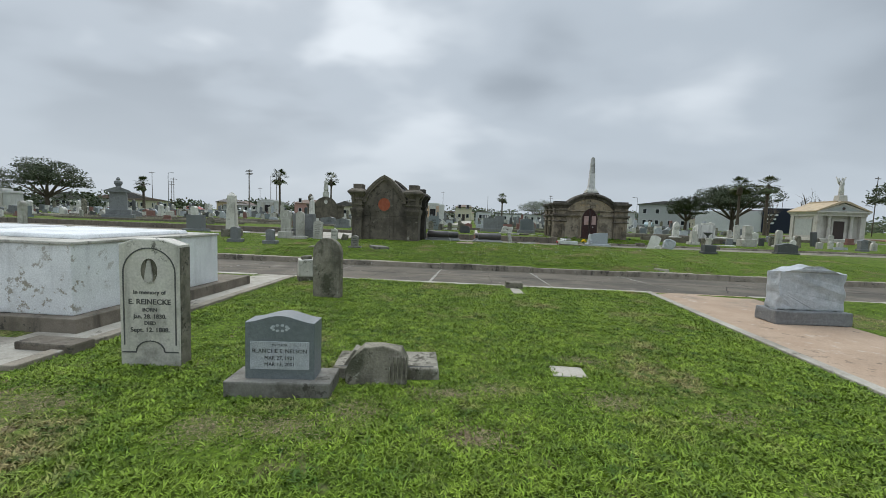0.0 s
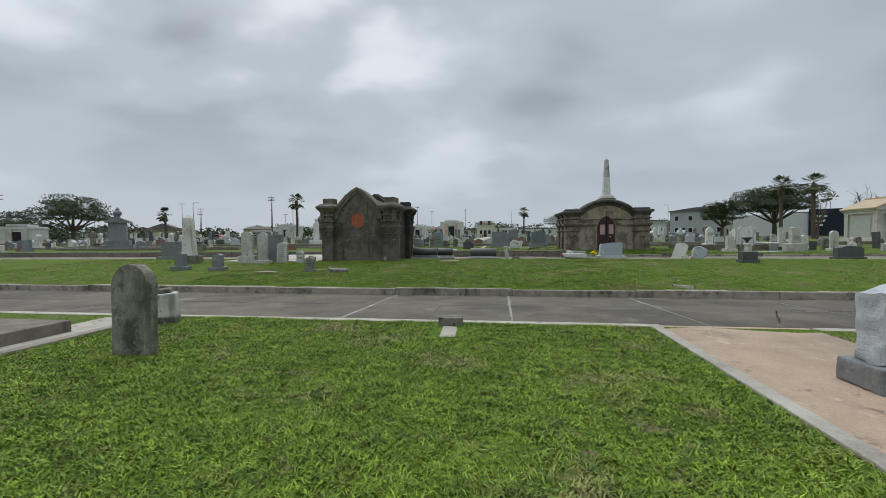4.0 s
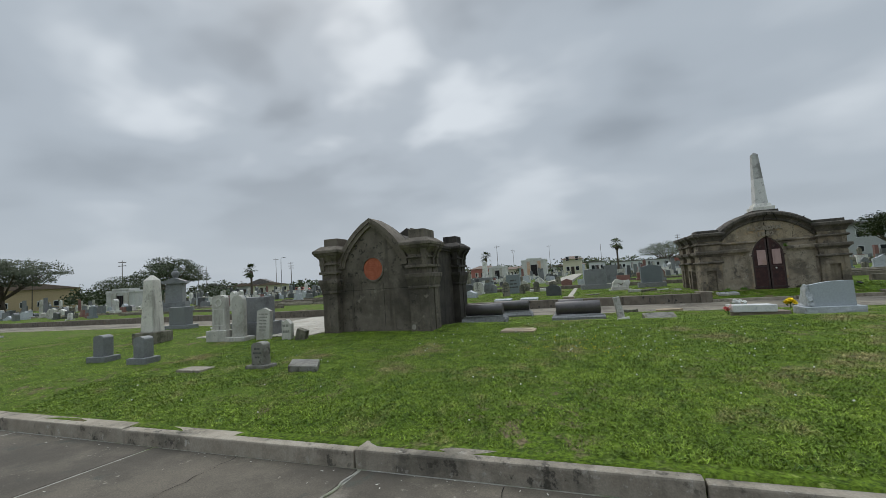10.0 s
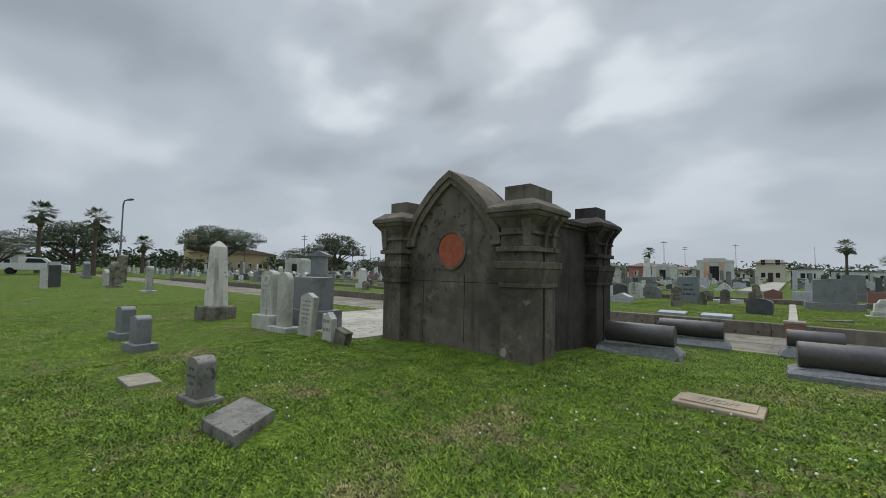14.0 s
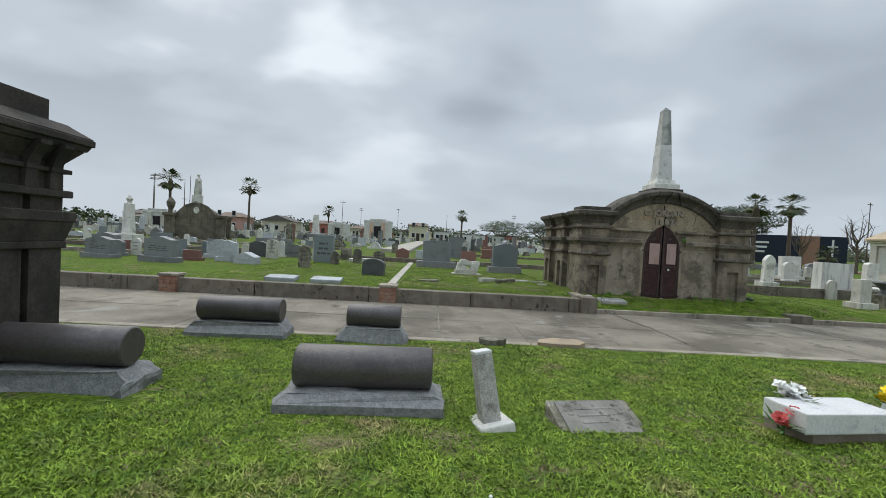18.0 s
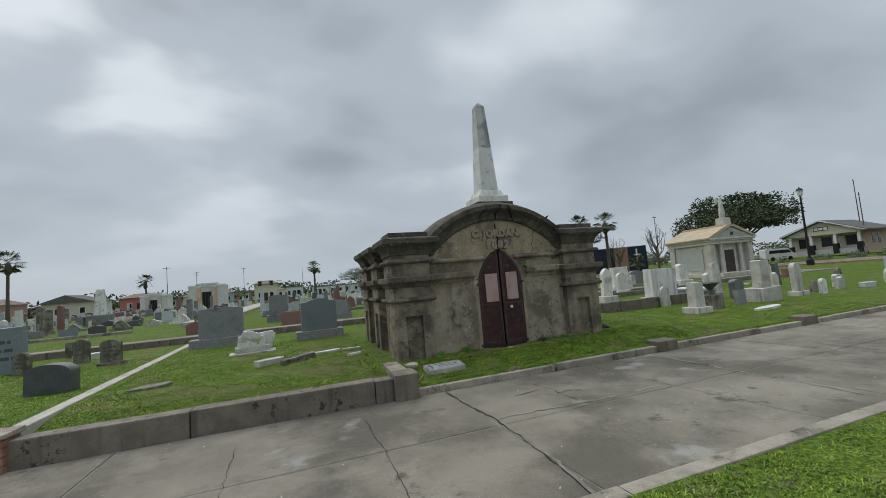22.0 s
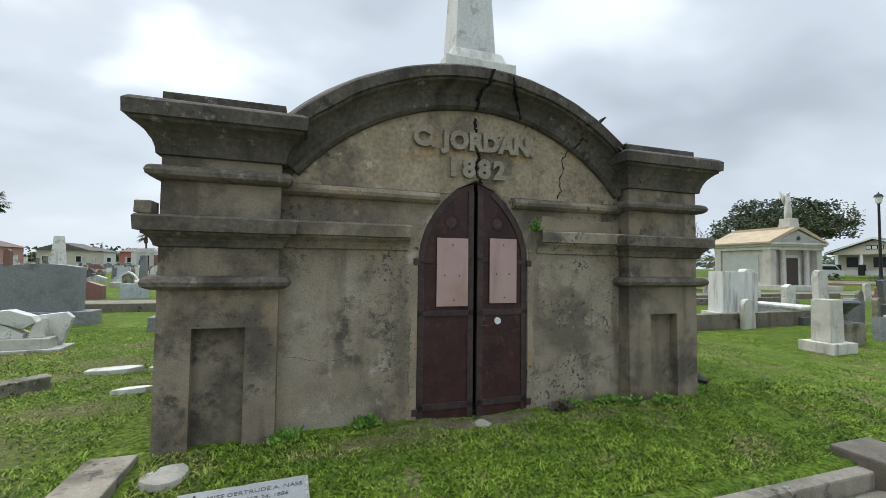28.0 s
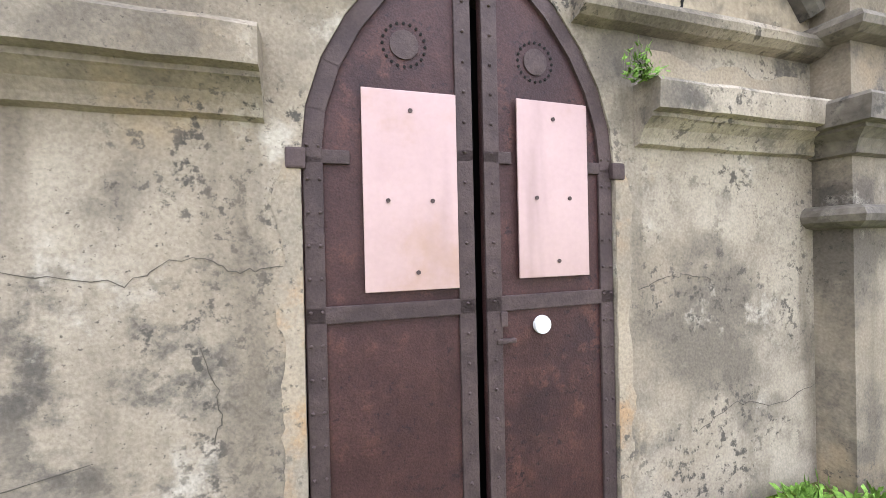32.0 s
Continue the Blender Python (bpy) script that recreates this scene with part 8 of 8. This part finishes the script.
part("gable_vent", box(nbm(), -1.0, 1.0, -0.16, -0.1, 3.75, 4.4), "glassdark", BUN)
for x in (-0.66, 0.0, 0.66):
    part("vent_light", box(nbm(), x - 0.26, x + 0.26, -0.2, -0.16, 3.85, 4.3), "paint_white2", BUN)
for x in (-3.2, 0, 3.2):
    part("window", box(nbm(), x - 0.7, x + 0.7, 1.34, 1.42, 1.0, 2.6), "glassdark", BUN)
for y in (4, 6.2):
    part("side_window", box(nbm(), 4.98, 5.04, y - 0.5, y + 0.5, 1.0, 2.7), "glassdark", BUN)

SHOP = thing("shop_building", "low grey flat-roofed shop with a dark awning", "shop", pose(82.5, 41.5, 0.4, 0, 0, -62))
part("wall", box(nbm(), -9, 9, 0, 10, -0.3, 3.6), "paint_grey", SHOP)
part("roof_edge", box(nbm(), -9.3, 9.3, -0.3, 10.3, 3.6, 4.0), "paint_bluegrey", SHOP)
part("awning", box(nbm(), -9.2, 3, -1.6, 0, 2.7, 3.0), "paint_bluegrey", SHOP)
part("door", box(nbm(), -3.6, -2.2, -0.06, 0.02, 0, 2.3), "glassdark", SHOP)
part("window", box(nbm(), 1.2, 4.8, -0.06, 0.02, 0.9, 2.3), "glassdark", SHOP)
M["redwall"] = plain("crimson_paint", (0.50, 0.015, 0.06), 0.7)
RED = thing("house", "crimson two-storey building with a grey hip roof", "house", pose(94.5, 43.5, 0.4, 0, 0, -62))
part("wall", box(nbm(), -7, 7, 0, 12, -0.3, 6.6), "redwall", RED)
bm = nbm()
b_ = [bm.verts.new(q) for q in ((-8, -1, 6.5), (8, -1, 6.5), (8, 13, 6.5), (-8, 13, 6.5), (-1.5, 6, 9.3), (1.5, 6, 9.3))]
for q in ((0, 1, 5, 4), (1, 2, 5), (2, 3, 4, 5), (3, 0, 4), (3, 2, 1, 0)):
    bm.faces.new([b_[i] for i in q])
part("roof", bm, "roofgrey", RED)
for k in range(8):
    part("white_streak", prism(nbm(), [(-6.2 + 1.6 * k, 4.6), (-6.0 + 1.6 * k, 4.6), (-5.6 + 1.6 * k, 5.5), (-5.8 + 1.6 * k, 5.5)], -0.06, 0.0), "paint_white2", RED)
part("window_band", box(nbm(), -6.6, 6.6, -0.05, 0.02, 5.75, 6.3), "glassdark", RED)

BOARD = thing("dark_building", "low black building with a white cross and lettering", "building", pose(70.5, 93, 0.4, 0, 0, -36))
M["navy"] = plain("navy_panel", (0.016, 0.022, 0.038), 0.7)
part("wall", box(nbm(), -7, 7, 0, 8, -0.3, 5.6), "navy", BOARD)
part("white_annex", box(nbm(), -20, -7.05, 0.5, 8, -0.3, 4.8), "paint_white2", BOARD)
part("rust_panel", box(nbm(), 0.4, 3.2, -0.08, 0, -0.3, 5.6), "brick", BOARD)
part("cross_upright", box(nbm(), 4.85, 5.15, -0.12, -0.02, 1.2, 5.0), "paint_white2", BOARD)
part("cross_arm", box(nbm(), 4.3, 5.7, -0.12, -0.02, 3.6, 3.85), "paint_white2", BOARD)
for k in range(3):
    part("letter_bar", box(nbm(), -6.4, -6.4 + 2.2 - 0.3 * k, -0.06, 0, 3.9 - 0.9 * k, 4.3 - 0.9 * k), "paint_white2", BOARD)
house(50, 112, -25, 12, 8, 6.4, "grey", "roofgrey", "grey two-storey house behind the oaks", 2, False, 0.8)
house(38, 122, -20, 16, 8, 4.2, "white2", "roofbrown", "white roadside building with a brown roof", 1, False, 0.6)
house(73, 100, -35, 16, 8, 5.0, "white2", "roofgrey", "white building behind the black one", 1, False, 0.0)

tagged(part("road_far", box(nbm(), -4.5, 4.5, -120, 40, 0.30, 0.47), "road"), "grey street along the cemetery edge", "road", kind="structure").matrix_basis = pose(62, 47, 0.05, 0, 0, 28)
tagged(part("red_pavement", box(nbm(), -1.4, 1.4, -80, 22, 0.30, 0.52), "brick"), "red brick pavement beside the street", "pavement", kind="structure").matrix_basis = pose(54.8, 43.5, 0.03, 0, 0, 28)


def car(x, y, rz, paint, label, van=False, pickup=False):
    top = thing("car", label, "car", pose(x, y, lawn_z(x, y) + 0.05, 0, 0, rz))
    L = 4.6 if not pickup else 5.6
    hh = 1.45 if not van else 2.2
    if van:
        prof = [(-2.5, 0.3), (2.5, 0.3), (2.5, 1.0), (1.9, 1.2), (1.3, 2.1), (-2.4, 2.2), (-2.5, 1.9)]
    elif pickup:
        prof = [(-2.8, 0.45), (2.8, 0.45), (2.8, 1.0), (1.5, 1.12), (0.8, 1.75), (-0.7, 1.8), (-1.0, 1.15), (-2.8, 1.12)]
    else:
        prof = [(-2.3, 0.3), (2.3, 0.3), (2.3, 0.75), (1.3, 0.92), (0.6, 1.42), (-1.3, 1.45), (-2.1, 0.95), (-2.3, 0.85)]
    part("body", prism(nbm(), prof, -0.88, 0.88, 0.06), paint, top)
    z0, z1 = (1.3, 1.85) if van else ((1.22, 1.66) if pickup else (0.95, 1.34))
    for s in (-1, 1):
        a, b = sorted((s * 0.87, s * 0.895))
        w0, w1 = (-2.1, 1.5) if van else ((-0.8, 0.75) if pickup else (-1.5, 0.75))
        part("side_glass", prism(nbm(), [(w0 + 0.15, z0), (w1 + 0.25, z0), (w1 - 0.2, z1), (w0 + 0.3, z1)], a, b), "glassdark", top)
        for wx in (-L * 0.31, L * 0.31):
            bm = lathe(nbm(), [(0.33, -0.11), (0.36, -0.07), (0.36, 0.07), (0.33, 0.11)], 16)
            bmesh.ops.rotate(bm, verts=bm.verts, matrix=Matrix.Rotation(radians(90), 3, "X"))
            for v in bm.verts:
                v.co += Vector((wx, s * 0.82, 0.34))
            wheel = part("wheel", bm, "black", top)
    return top


car(85, 68.5, -28, "paint_white2", "white delivery van parked near the bungalow", van=True)
car(82.5, 73, -28, "paint_white2", "white car parked beside the van")
car(80, 77, -28, "paint_bluegrey", "blue-green car parked beside the van")
car(-61.5, 17.6, 80, "paint_white2", "white pickup truck parked on the western lane", pickup=True)
for k, (x, y, c) in enumerate(((-66, 92, "red"), (-58, 96, "white2"), (-52, 99, "grey"), (24, 140, "grey"), (30, 139, "white2"), (38, 108, "white2"), (44, 106, "bluegrey"))):
    car(x, y, 10 * k, "paint_" + c, PAINTS and f"{dict(red='red', white2='white', grey='grey', bluegrey='blue-grey')[c]} car parked in the distance")

# far woods and hedges along the horizon
bm = nbm()
rw = random.Random(5)
for k in range(150):
    a = radians(rw.uniform(-95, 78))
    d = rw.uniform(150, 240)
    x, y = math.sin(a) * d, 25 + math.cos(a) * d
    h = rw.uniform(3.0, 6.2)
    leaf_cloud(bm, [(x, y, 1.0 + h * 0.4, rw.uniform(5, 11), 4, h * 0.6), (x + rw.uniform(-6, 6), y, 1.0 + h * 0.5, 4, 3, h * 0.5)], 170, 0.75, rw)
tagged(part("far_woods", bm, "farleaf"), "low grey-green trees along the horizon", "trees", kind="stuff")
bm = nbm()
for k in range(22):
    x, y, h = rw.uniform(-110, -68), rw.uniform(20, 80), rw.uniform(2.5, 5.0)
    leaf_cloud(bm, [(x, y, h * 0.5, rw.uniform(2.5, 5), 2.5, h * 0.55)], 220, 0.32, rw)
tagged(part("hedge", bm, "oakleaf"), "dark shrubs along the western edge", "shrubs", kind="stuff")
bm = nbm()
for k in range(9):
    leaf_cloud(bm, [(66 + k * 1.6 + rw.uniform(-1, 1), 68 - k * 3.0, 0.6, 1.4, 1.0, 0.7)], 130, 0.16, rw)
tagged(part("low_hedge", bm, "oakleaf"), "clipped low hedge in front of the bungalow", "hedge", kind="stuff")


# ---------- small growth and litter at the stucco mausoleum ----------
M["sprout"] = material("fresh_leaf", (0.10, 0.20, 0.03), (0.16, 0.29, 0.05), scale=30, bump=0, spread=0.3)


def tuft(name, label, x, y, z, n, size, mat, spread, seed):
    r_ = random.Random(seed)
    bm = nbm()
    for _ in range(n):
        a, e = r_.uniform(0, math.tau), r_.uniform(0.2, 1.5)
        o = Vector((r_.gauss(0, spread), r_.gauss(0, spread * 0.4), abs(r_.gauss(0, spread * (1.6 if name == "wall_fern" else 0.5)))))
        d = Vector((math.cos(a) * math.cos(e), math.sin(a) * math.cos(e), math.sin(e))) * size * r_.uniform(0.5, 1.3)
        s = d.orthogonal().normalized() * size * 0.22
        bm.faces.new([bm.verts.new(q) for q in (o, o + d * 0.55 + s, o + d, o + d * 0.55 - s)])
    ob = part(name, bm, mat)
    ob.matrix_basis = pose(x, y, z)
    return tagged(ob, label, "plant")


tuft("wall_fern", "small green sprout growing from the stucco ledge", 8.42, 28.36, 2.0, 260, 0.035, "sprout", 0.032, 1)
tuft("roof_weed", "dry grass tuft on the cornice", 9.32, 28.25, 2.78, 40, 0.11, "farleaf", 0.03, 2)
for k, (x, y, z) in enumerate(((9.42, 28.25, 0.40), (6.32, 28.3, 0.42), (9.75, 28.2, 0.40), (10.35, 28.35, 0.42), (6.9, 28.38, 0.42), (8.8, 28.36, 0.41), (9.2, 28.36, 0.41))):
    tuft("weed", "leafy weed at the foot of the stucco wall", x, y, lawn_z(x, y), 110, 0.06, "sprout", 0.06, 10 + k)
CONE = tuft("dead_plant", "clump of brown dead weed beside the iron door", 8.66, 28.30, lawn_z(8.66, 28.30), 160, 0.07, "bark", 0.05, 3)
tagged(part("dark_rag", roughen(lathe(nbm(), [(0.10, 0), (0.12, 0.05), (0.05, 0.10)], 9), 0.03, 9), "black"), "small black rag lying by the wall corner", "rag").matrix_basis = pose(10.62, 28.6, 0.40)
tagged(part("pebble", roughen(lathe(nbm(), [(0.07, 0), (0.085, 0.012), (0.05, 0.025)], 11), 0.02, 14), "pale"), "pale broken stone chip before the door", "stone chip").matrix_basis = pose(7.86, 28.28, lawn_z(7.86, 28.28), 0, 0, 20)

# bare earth below the door
bm = nbm()
hub = bm.verts.new((7.85, 28.34, lawn_z(7.85, 28.34) + 0.012))
rim = []
for k in range(28):
    a, q = k * math.tau / 28, random.uniform(0.75, 1.2)
    x, y = 7.85 + 0.62 * math.cos(a) * q, 28.33 + 0.11 * math.sin(a) * q
    rim.append(bm.verts.new((x, y, lawn_z(x, y) + 0.002)))
for a, b in zip(rim, rim[1:] + rim[:1]):
    bm.faces.new((hub, a, b))
tagged(part("bare_earth", bm, "earth"), "bare earth under the doors", "ground", kind="structure")

# ---------- grass ----------
rng = np.random.default_rng(4)
NX, NY = np.arange(-24, 26, 0.4), np.arange(-2, 40, 0.4)
BUMP = np.array([[0.02 * noise.noise(Vector((x * 0.6, y * 0.6, 0))) for x in NX] for y in NY])
LY, LZ = np.array([a for a, _ in LAND]), np.array([b for _, b in LAND])


def lawn_many(x, y):
    fx, fy = (x - NX[0]) / 0.4, (y - NY[0]) / 0.4
    i, j = np.clip(fx.astype(int), 0, len(NX) - 2), np.clip(fy.astype(int), 0, len(NY) - 2)
    u, v = fx - i, fy - j
    b = BUMP[j, i] * (1 - u) * (1 - v) + BUMP[j, i + 1] * u * (1 - v) + BUMP[j + 1, i] * (1 - u) * v + BUMP[j + 1, i + 1] * u * v
    b = b - 0.06 * np.exp(-(((x - 7.87) / 0.5) ** 2) - ((y - 28.42) / 0.28) ** 2)
    return np.interp(y, LY, LZ) + b - 0.22 * np.clip((x - 11.5) / 3, 0, 1) * np.clip((y - 27.3) / 1.2, 0, 1) * np.clip((37.2 - y) / 2, 0, 1)


PATCH = np.array([[noise.noise(Vector((x * 1.1, y * 1.1, 3.0))) + 0.6 * noise.noise(Vector((x * 3.7, y * 3.7, 9.0))) for x in NX] for y in NY])
KEEP_OUT = ((-5.6, -2.4, 18.0, 21.4), (5.4, 10.3, 28.30, 32.6), (-9.62, -5.66, 17.50, 23.1), (0.78, 1.09, 3.62, 3.88), (0.60, 1.06, 7.6, 8.45), (-1.25, -0.28, 3.28, 3.80), (-1.92, -1.08, 2.82, 3.20), (-0.73, -0.03, 17.50, 17.88), (-3.7, -2.92, 14.36, 14.9), (-5.97, -5.36, 14.18, 14.54), (4.05, 5.2, 20.0, 20.45), (2.25, 2.98, 19.95, 20.36), (5.42, 6.55, 20.1, 20.72), (0.25, 1.5, 19.95, 20.4), (-2.25, -0.98, 20.02, 20.46), (5.74, 6.50, 27.44, 27.82), (5.10, 5.42, 27.0, 28.3), (0.06, 0.32, 27.2, 37.6))
ZONES = ((-3.82, 3.52, 0.9, 8.40, 4200), (5.52, 9.5, 2.0, 8.38, 500), (-7.0, 5.0, 12.44, 18.0, 4600), (-2.4, 7.5, 18.0, 23.04, 4600), (-7.0, -2.4, 18.0, 23.04, 1800), (5.0, 7.5, 12.44, 18.0, 1500), (7.5, 14, 12.44, 23.04, 700), (-16, -7.0, 12.44, 23.0, 700), (5.46, 12, 27.24, 28.5, 6000), (0.4, 5.1, 27.28, 31.5, 2800), (-5, 0.4, 27.28, 34.5, 1000), (0.4, 5.2, 31.5, 34.5, 1200), (10.3, 19, 27.24, 33.5, 1300))
px, py = [], []
for x0, x1, y0, y1, dens in ZONES:
    n = int((x1 - x0) * (y1 - y0) * dens)
    px.append(rng.uniform(x0, x1, n))
    py.append(rng.uniform(y0, y1, n))
# clumps of broader leaves with darker gaps between them
clump = [np.zeros(sum(len(a) for a in px))]
for x0, x1, y0, y1, dens, many in ((-3.82, 3.52, 0.9, 8.40, 60, 46),):
    k = int((x1 - x0) * (y1 - y0) * dens)
    cx, cy = np.repeat(rng.uniform(x0, x1, k), many), np.repeat(rng.uniform(y0, y1, k), many)
    big_ = np.repeat(rng.uniform(0.6, 1.35, k), many)
    px.append(np.clip(cx + rng.normal(0, 0.038, k * many) * big_, x0, x1))
    py.append(np.clip(cy + rng.normal(0, 0.038, k * many) * big_, y0, y1))
    clump.append(big_)
px, py, clump = np.concatenate(px), np.concatenate(py), np.concatenate(clump)
ok = np.ones(len(px), bool)
for x0, x1, y0, y1 in KEEP_OUT:
    ok &= ~((px > x0) & (px < x1) & (py > y0) & (py < y1))
i, j = np.clip(((px - NX[0]) / 0.4).astype(int), 0, len(NX) - 1), np.clip(((py - NY[0]) / 0.4).astype(int), 0, len(NY) - 1)
lush = PATCH[j, i] + rng.normal(0, 0.15, len(px))
ok &= lush > rng.uniform(-0.95, -0.1, len(px))
# worn spots of bare earth round the old stones
BARE = ((-1.25, 2.44, 0.30, 0.13), (-1.76, 2.39, 0.16, 0.16), (-0.84, 2.72, 0.18, 0.16), (-1.74, 3.72, 0.26, 0.14), (1.12, 4.06, 0.26, 0.12), (1.12, 3.15, 0.22, 0.14), (0.17, 3.23, 0.13, 0.10), (0.05, 2.45, 0.2, 0.1), (1.9, 3.0, 0.24, 0.12), (-0.2, 3.1, 0.25, 0.1),
        (2.2, 1.9, 0.3, 0.2), (-3.1, 2.5, 0.3, 0.2), (0.65, 19.5, 0.2, 0.1), (1.45, 19.7, 0.14, 0.12), (1.25, 20.5, 0.22, 0.2), (3.1, 29.2, 0.5, 0.2), (4.3, 28.5, 0.5, 0.3), (2.0, 28.3, 0.5, 0.2), (3.3, 30.6, 0.6, 0.2), (6.6, 20.1, 0.3, 0.12),
        (4.55, 29.35, 0.42, 0.22), (3.75, 28.75, 0.5, 0.16), (2.7, 28.05, 0.45, 0.2), (4.75, 27.75, 0.25, 0.22), (3.4, 27.7, 0.4, 0.16), (1.5, 28.9, 0.4, 0.2), (4.1, 31.3, 0.5, 0.25), (4.9, 30.3, 0.3, 0.14), (2.5, 31.4, 0.4, 0.2), (7.0, 28.12, 0.4, 0.1), (6.6, 27.36, 0.4, 0.07), (7.85, 28.30, 0.55, 0.14), (8.9, 28.15, 0.3, 0.1))
for x0, y0, rx_, ry_ in BARE:
    d2 = ((px - x0) / rx_) ** 2 + ((py - y0) / ry_) ** 2
    ok &= rng.random(len(px)) > 0.85 * np.clip(1.5 - d2 * rng.uniform(0.4, 1.6, len(px)), 0, 1)
px, py, lush, clump = px[ok], py[ok], lush[ok], clump[ok]
n = len(px)
pz = lawn_many(px, py) - 0.006
ang = rng.uniform(0, math.tau, n)
hgt = rng.uniform(0.014, 0.040, n) * (1.0 + 0.4 * np.clip(lush, -1, 1)) * (0.80 + 0.10 * clump)
leanv = rng.uniform(0.5, 2.0, n) * hgt
wid = rng.uniform(0.0030, 0.0062, n) * (1 + 0.04 * clump)
fa = ang + rng.uniform(-0.6, 0.6, n) + math.pi / 2
co = np.empty((n, 4, 3), np.float32)
mx, my, mz = px + np.cos(ang) * leanv * 0.45, py + np.sin(ang) * leanv * 0.45, pz + hgt * 0.7
co[:, 0] = np.stack([px, py, pz], 1)
co[:, 1] = np.stack([mx + np.cos(fa) * wid, my + np.sin(fa) * wid, mz], 1)
co[:, 2] = np.stack([px + np.cos(ang) * leanv, py + np.sin(ang) * leanv, pz + hgt], 1)
co[:, 3] = np.stack([mx - np.cos(fa) * wid, my - np.sin(fa) * wid, mz], 1)
gm = bpy.data.meshes.new("grass")
gm.vertices.add(4 * n)
gm.vertices.foreach_set("co", co.ravel())
gm.loops.add(4 * n)
gm.loops.foreach_set("vertex_index", np.arange(4 * n, dtype=np.int32))
gm.polygons.add(n)
gm.polygons.foreach_set("loop_start", np.arange(0, 4 * n, 4, dtype=np.int32))
gm.update()
gm.materials.append(M["blade"])
tagged(new("grass", gm), "short green lawn grass with worn brown spots", "grass", kind="stuff")

# clover heads
bm = nbm()
rc = random.Random(11)
for k in range(150):
    if k < 80:
        x, y = rc.gauss(0.6, 1.3), rc.gauss(16.6, 1.0)
    elif k < 190:
        x, y = rc.uniform(-6, 7), rc.uniform(12.7, 18)
    else:
        x, y = rc.uniform(-3.5, 3.3), rc.uniform(2, 8.2)
    z = lawn_z(x, y) + 0.045
    lathe(bm, [(0.004, z - 0.012), (0.010, z - 0.006), (0.011, z - 0.002), (0.004, z + 0.004)], 6, x, y)
tagged(part("clover", bm, "petal_white"), "tiny white clover heads in the lawn", "flowers", kind="stuff")
bm = nbm()
for k in range(60):
    x, y = rc.gauss(0.9, 0.5), rc.gauss(16.0, 0.4)
    z = lawn_z(x, y) + 0.05
    lathe(bm, [(0.003, z - 0.008), (0.007, z - 0.004), (0.007, z), (0.003, z + 0.003)], 6, x, y)
tagged(part("buttercups", bm, "petal_yellow"), "tiny yellow flowers in the lawn", "flowers", kind="stuff")

# leaf litter and grit on the lanes
bm = nbm()
for k in range(420):
    r = ROAD_A if k < 200 else ROAD_B
    x, y = rc.uniform(-6, 12), rc.uniform(r[0] + 0.05, r[1] - 0.05)
    if rc.random() < 0.4:
        y = r[1] - abs(rc.gauss(0, 0.12))
    z = road_z(r, y) + 0.004
    a, s = rc.uniform(0, math.tau), rc.uniform(0.006, 0.022)
    d, e = Vector((math.cos(a), math.sin(a), 0.15)) * s, Vector((-math.sin(a), math.cos(a), 0)) * s * 0.4
    o = Vector((x, y, z))
    bm.faces.new([bm.verts.new(q) for q in (o - d, o + e, o + d, o - e)])
tagged(part("litter", bm, "marble_dirty"), "scattered dry leaves and grit on the lanes", "litter", kind="stuff")

# bare earth and dry thatch in the worn spots
re_ = random.Random(31)
thatch = nbm()
for x0, y0, rx_, ry_ in BARE:
    for _ in range(int(1300 * rx_ * ry_ / 0.04)):
        x, y = re_.gauss(x0, rx_ * 0.75), re_.gauss(y0, ry_ * 0.75)
        a, ln_ = re_.uniform(0, math.tau), re_.uniform(0.012, 0.045)
        z = lawn_z(x, y) + 0.006
        d, w = Vector((math.cos(a), math.sin(a), re_.uniform(0, 0.35))) * ln_, Vector((-math.sin(a), math.cos(a), 0)) * 0.0018
        o = Vector((x, y, z))
        thatch.faces.new([thatch.verts.new(v) for v in (o - w, o + w, o + d)])
M["straw"] = material("dry_thatch", (0.17, 0.13, 0.08), (0.30, 0.245, 0.15), scale=12, bump=0, spread=0.4, island=0.4)
tagged(part("thatch", thatch, "straw"), "dry straw lying over the bare spots", "straw", kind="stuff")
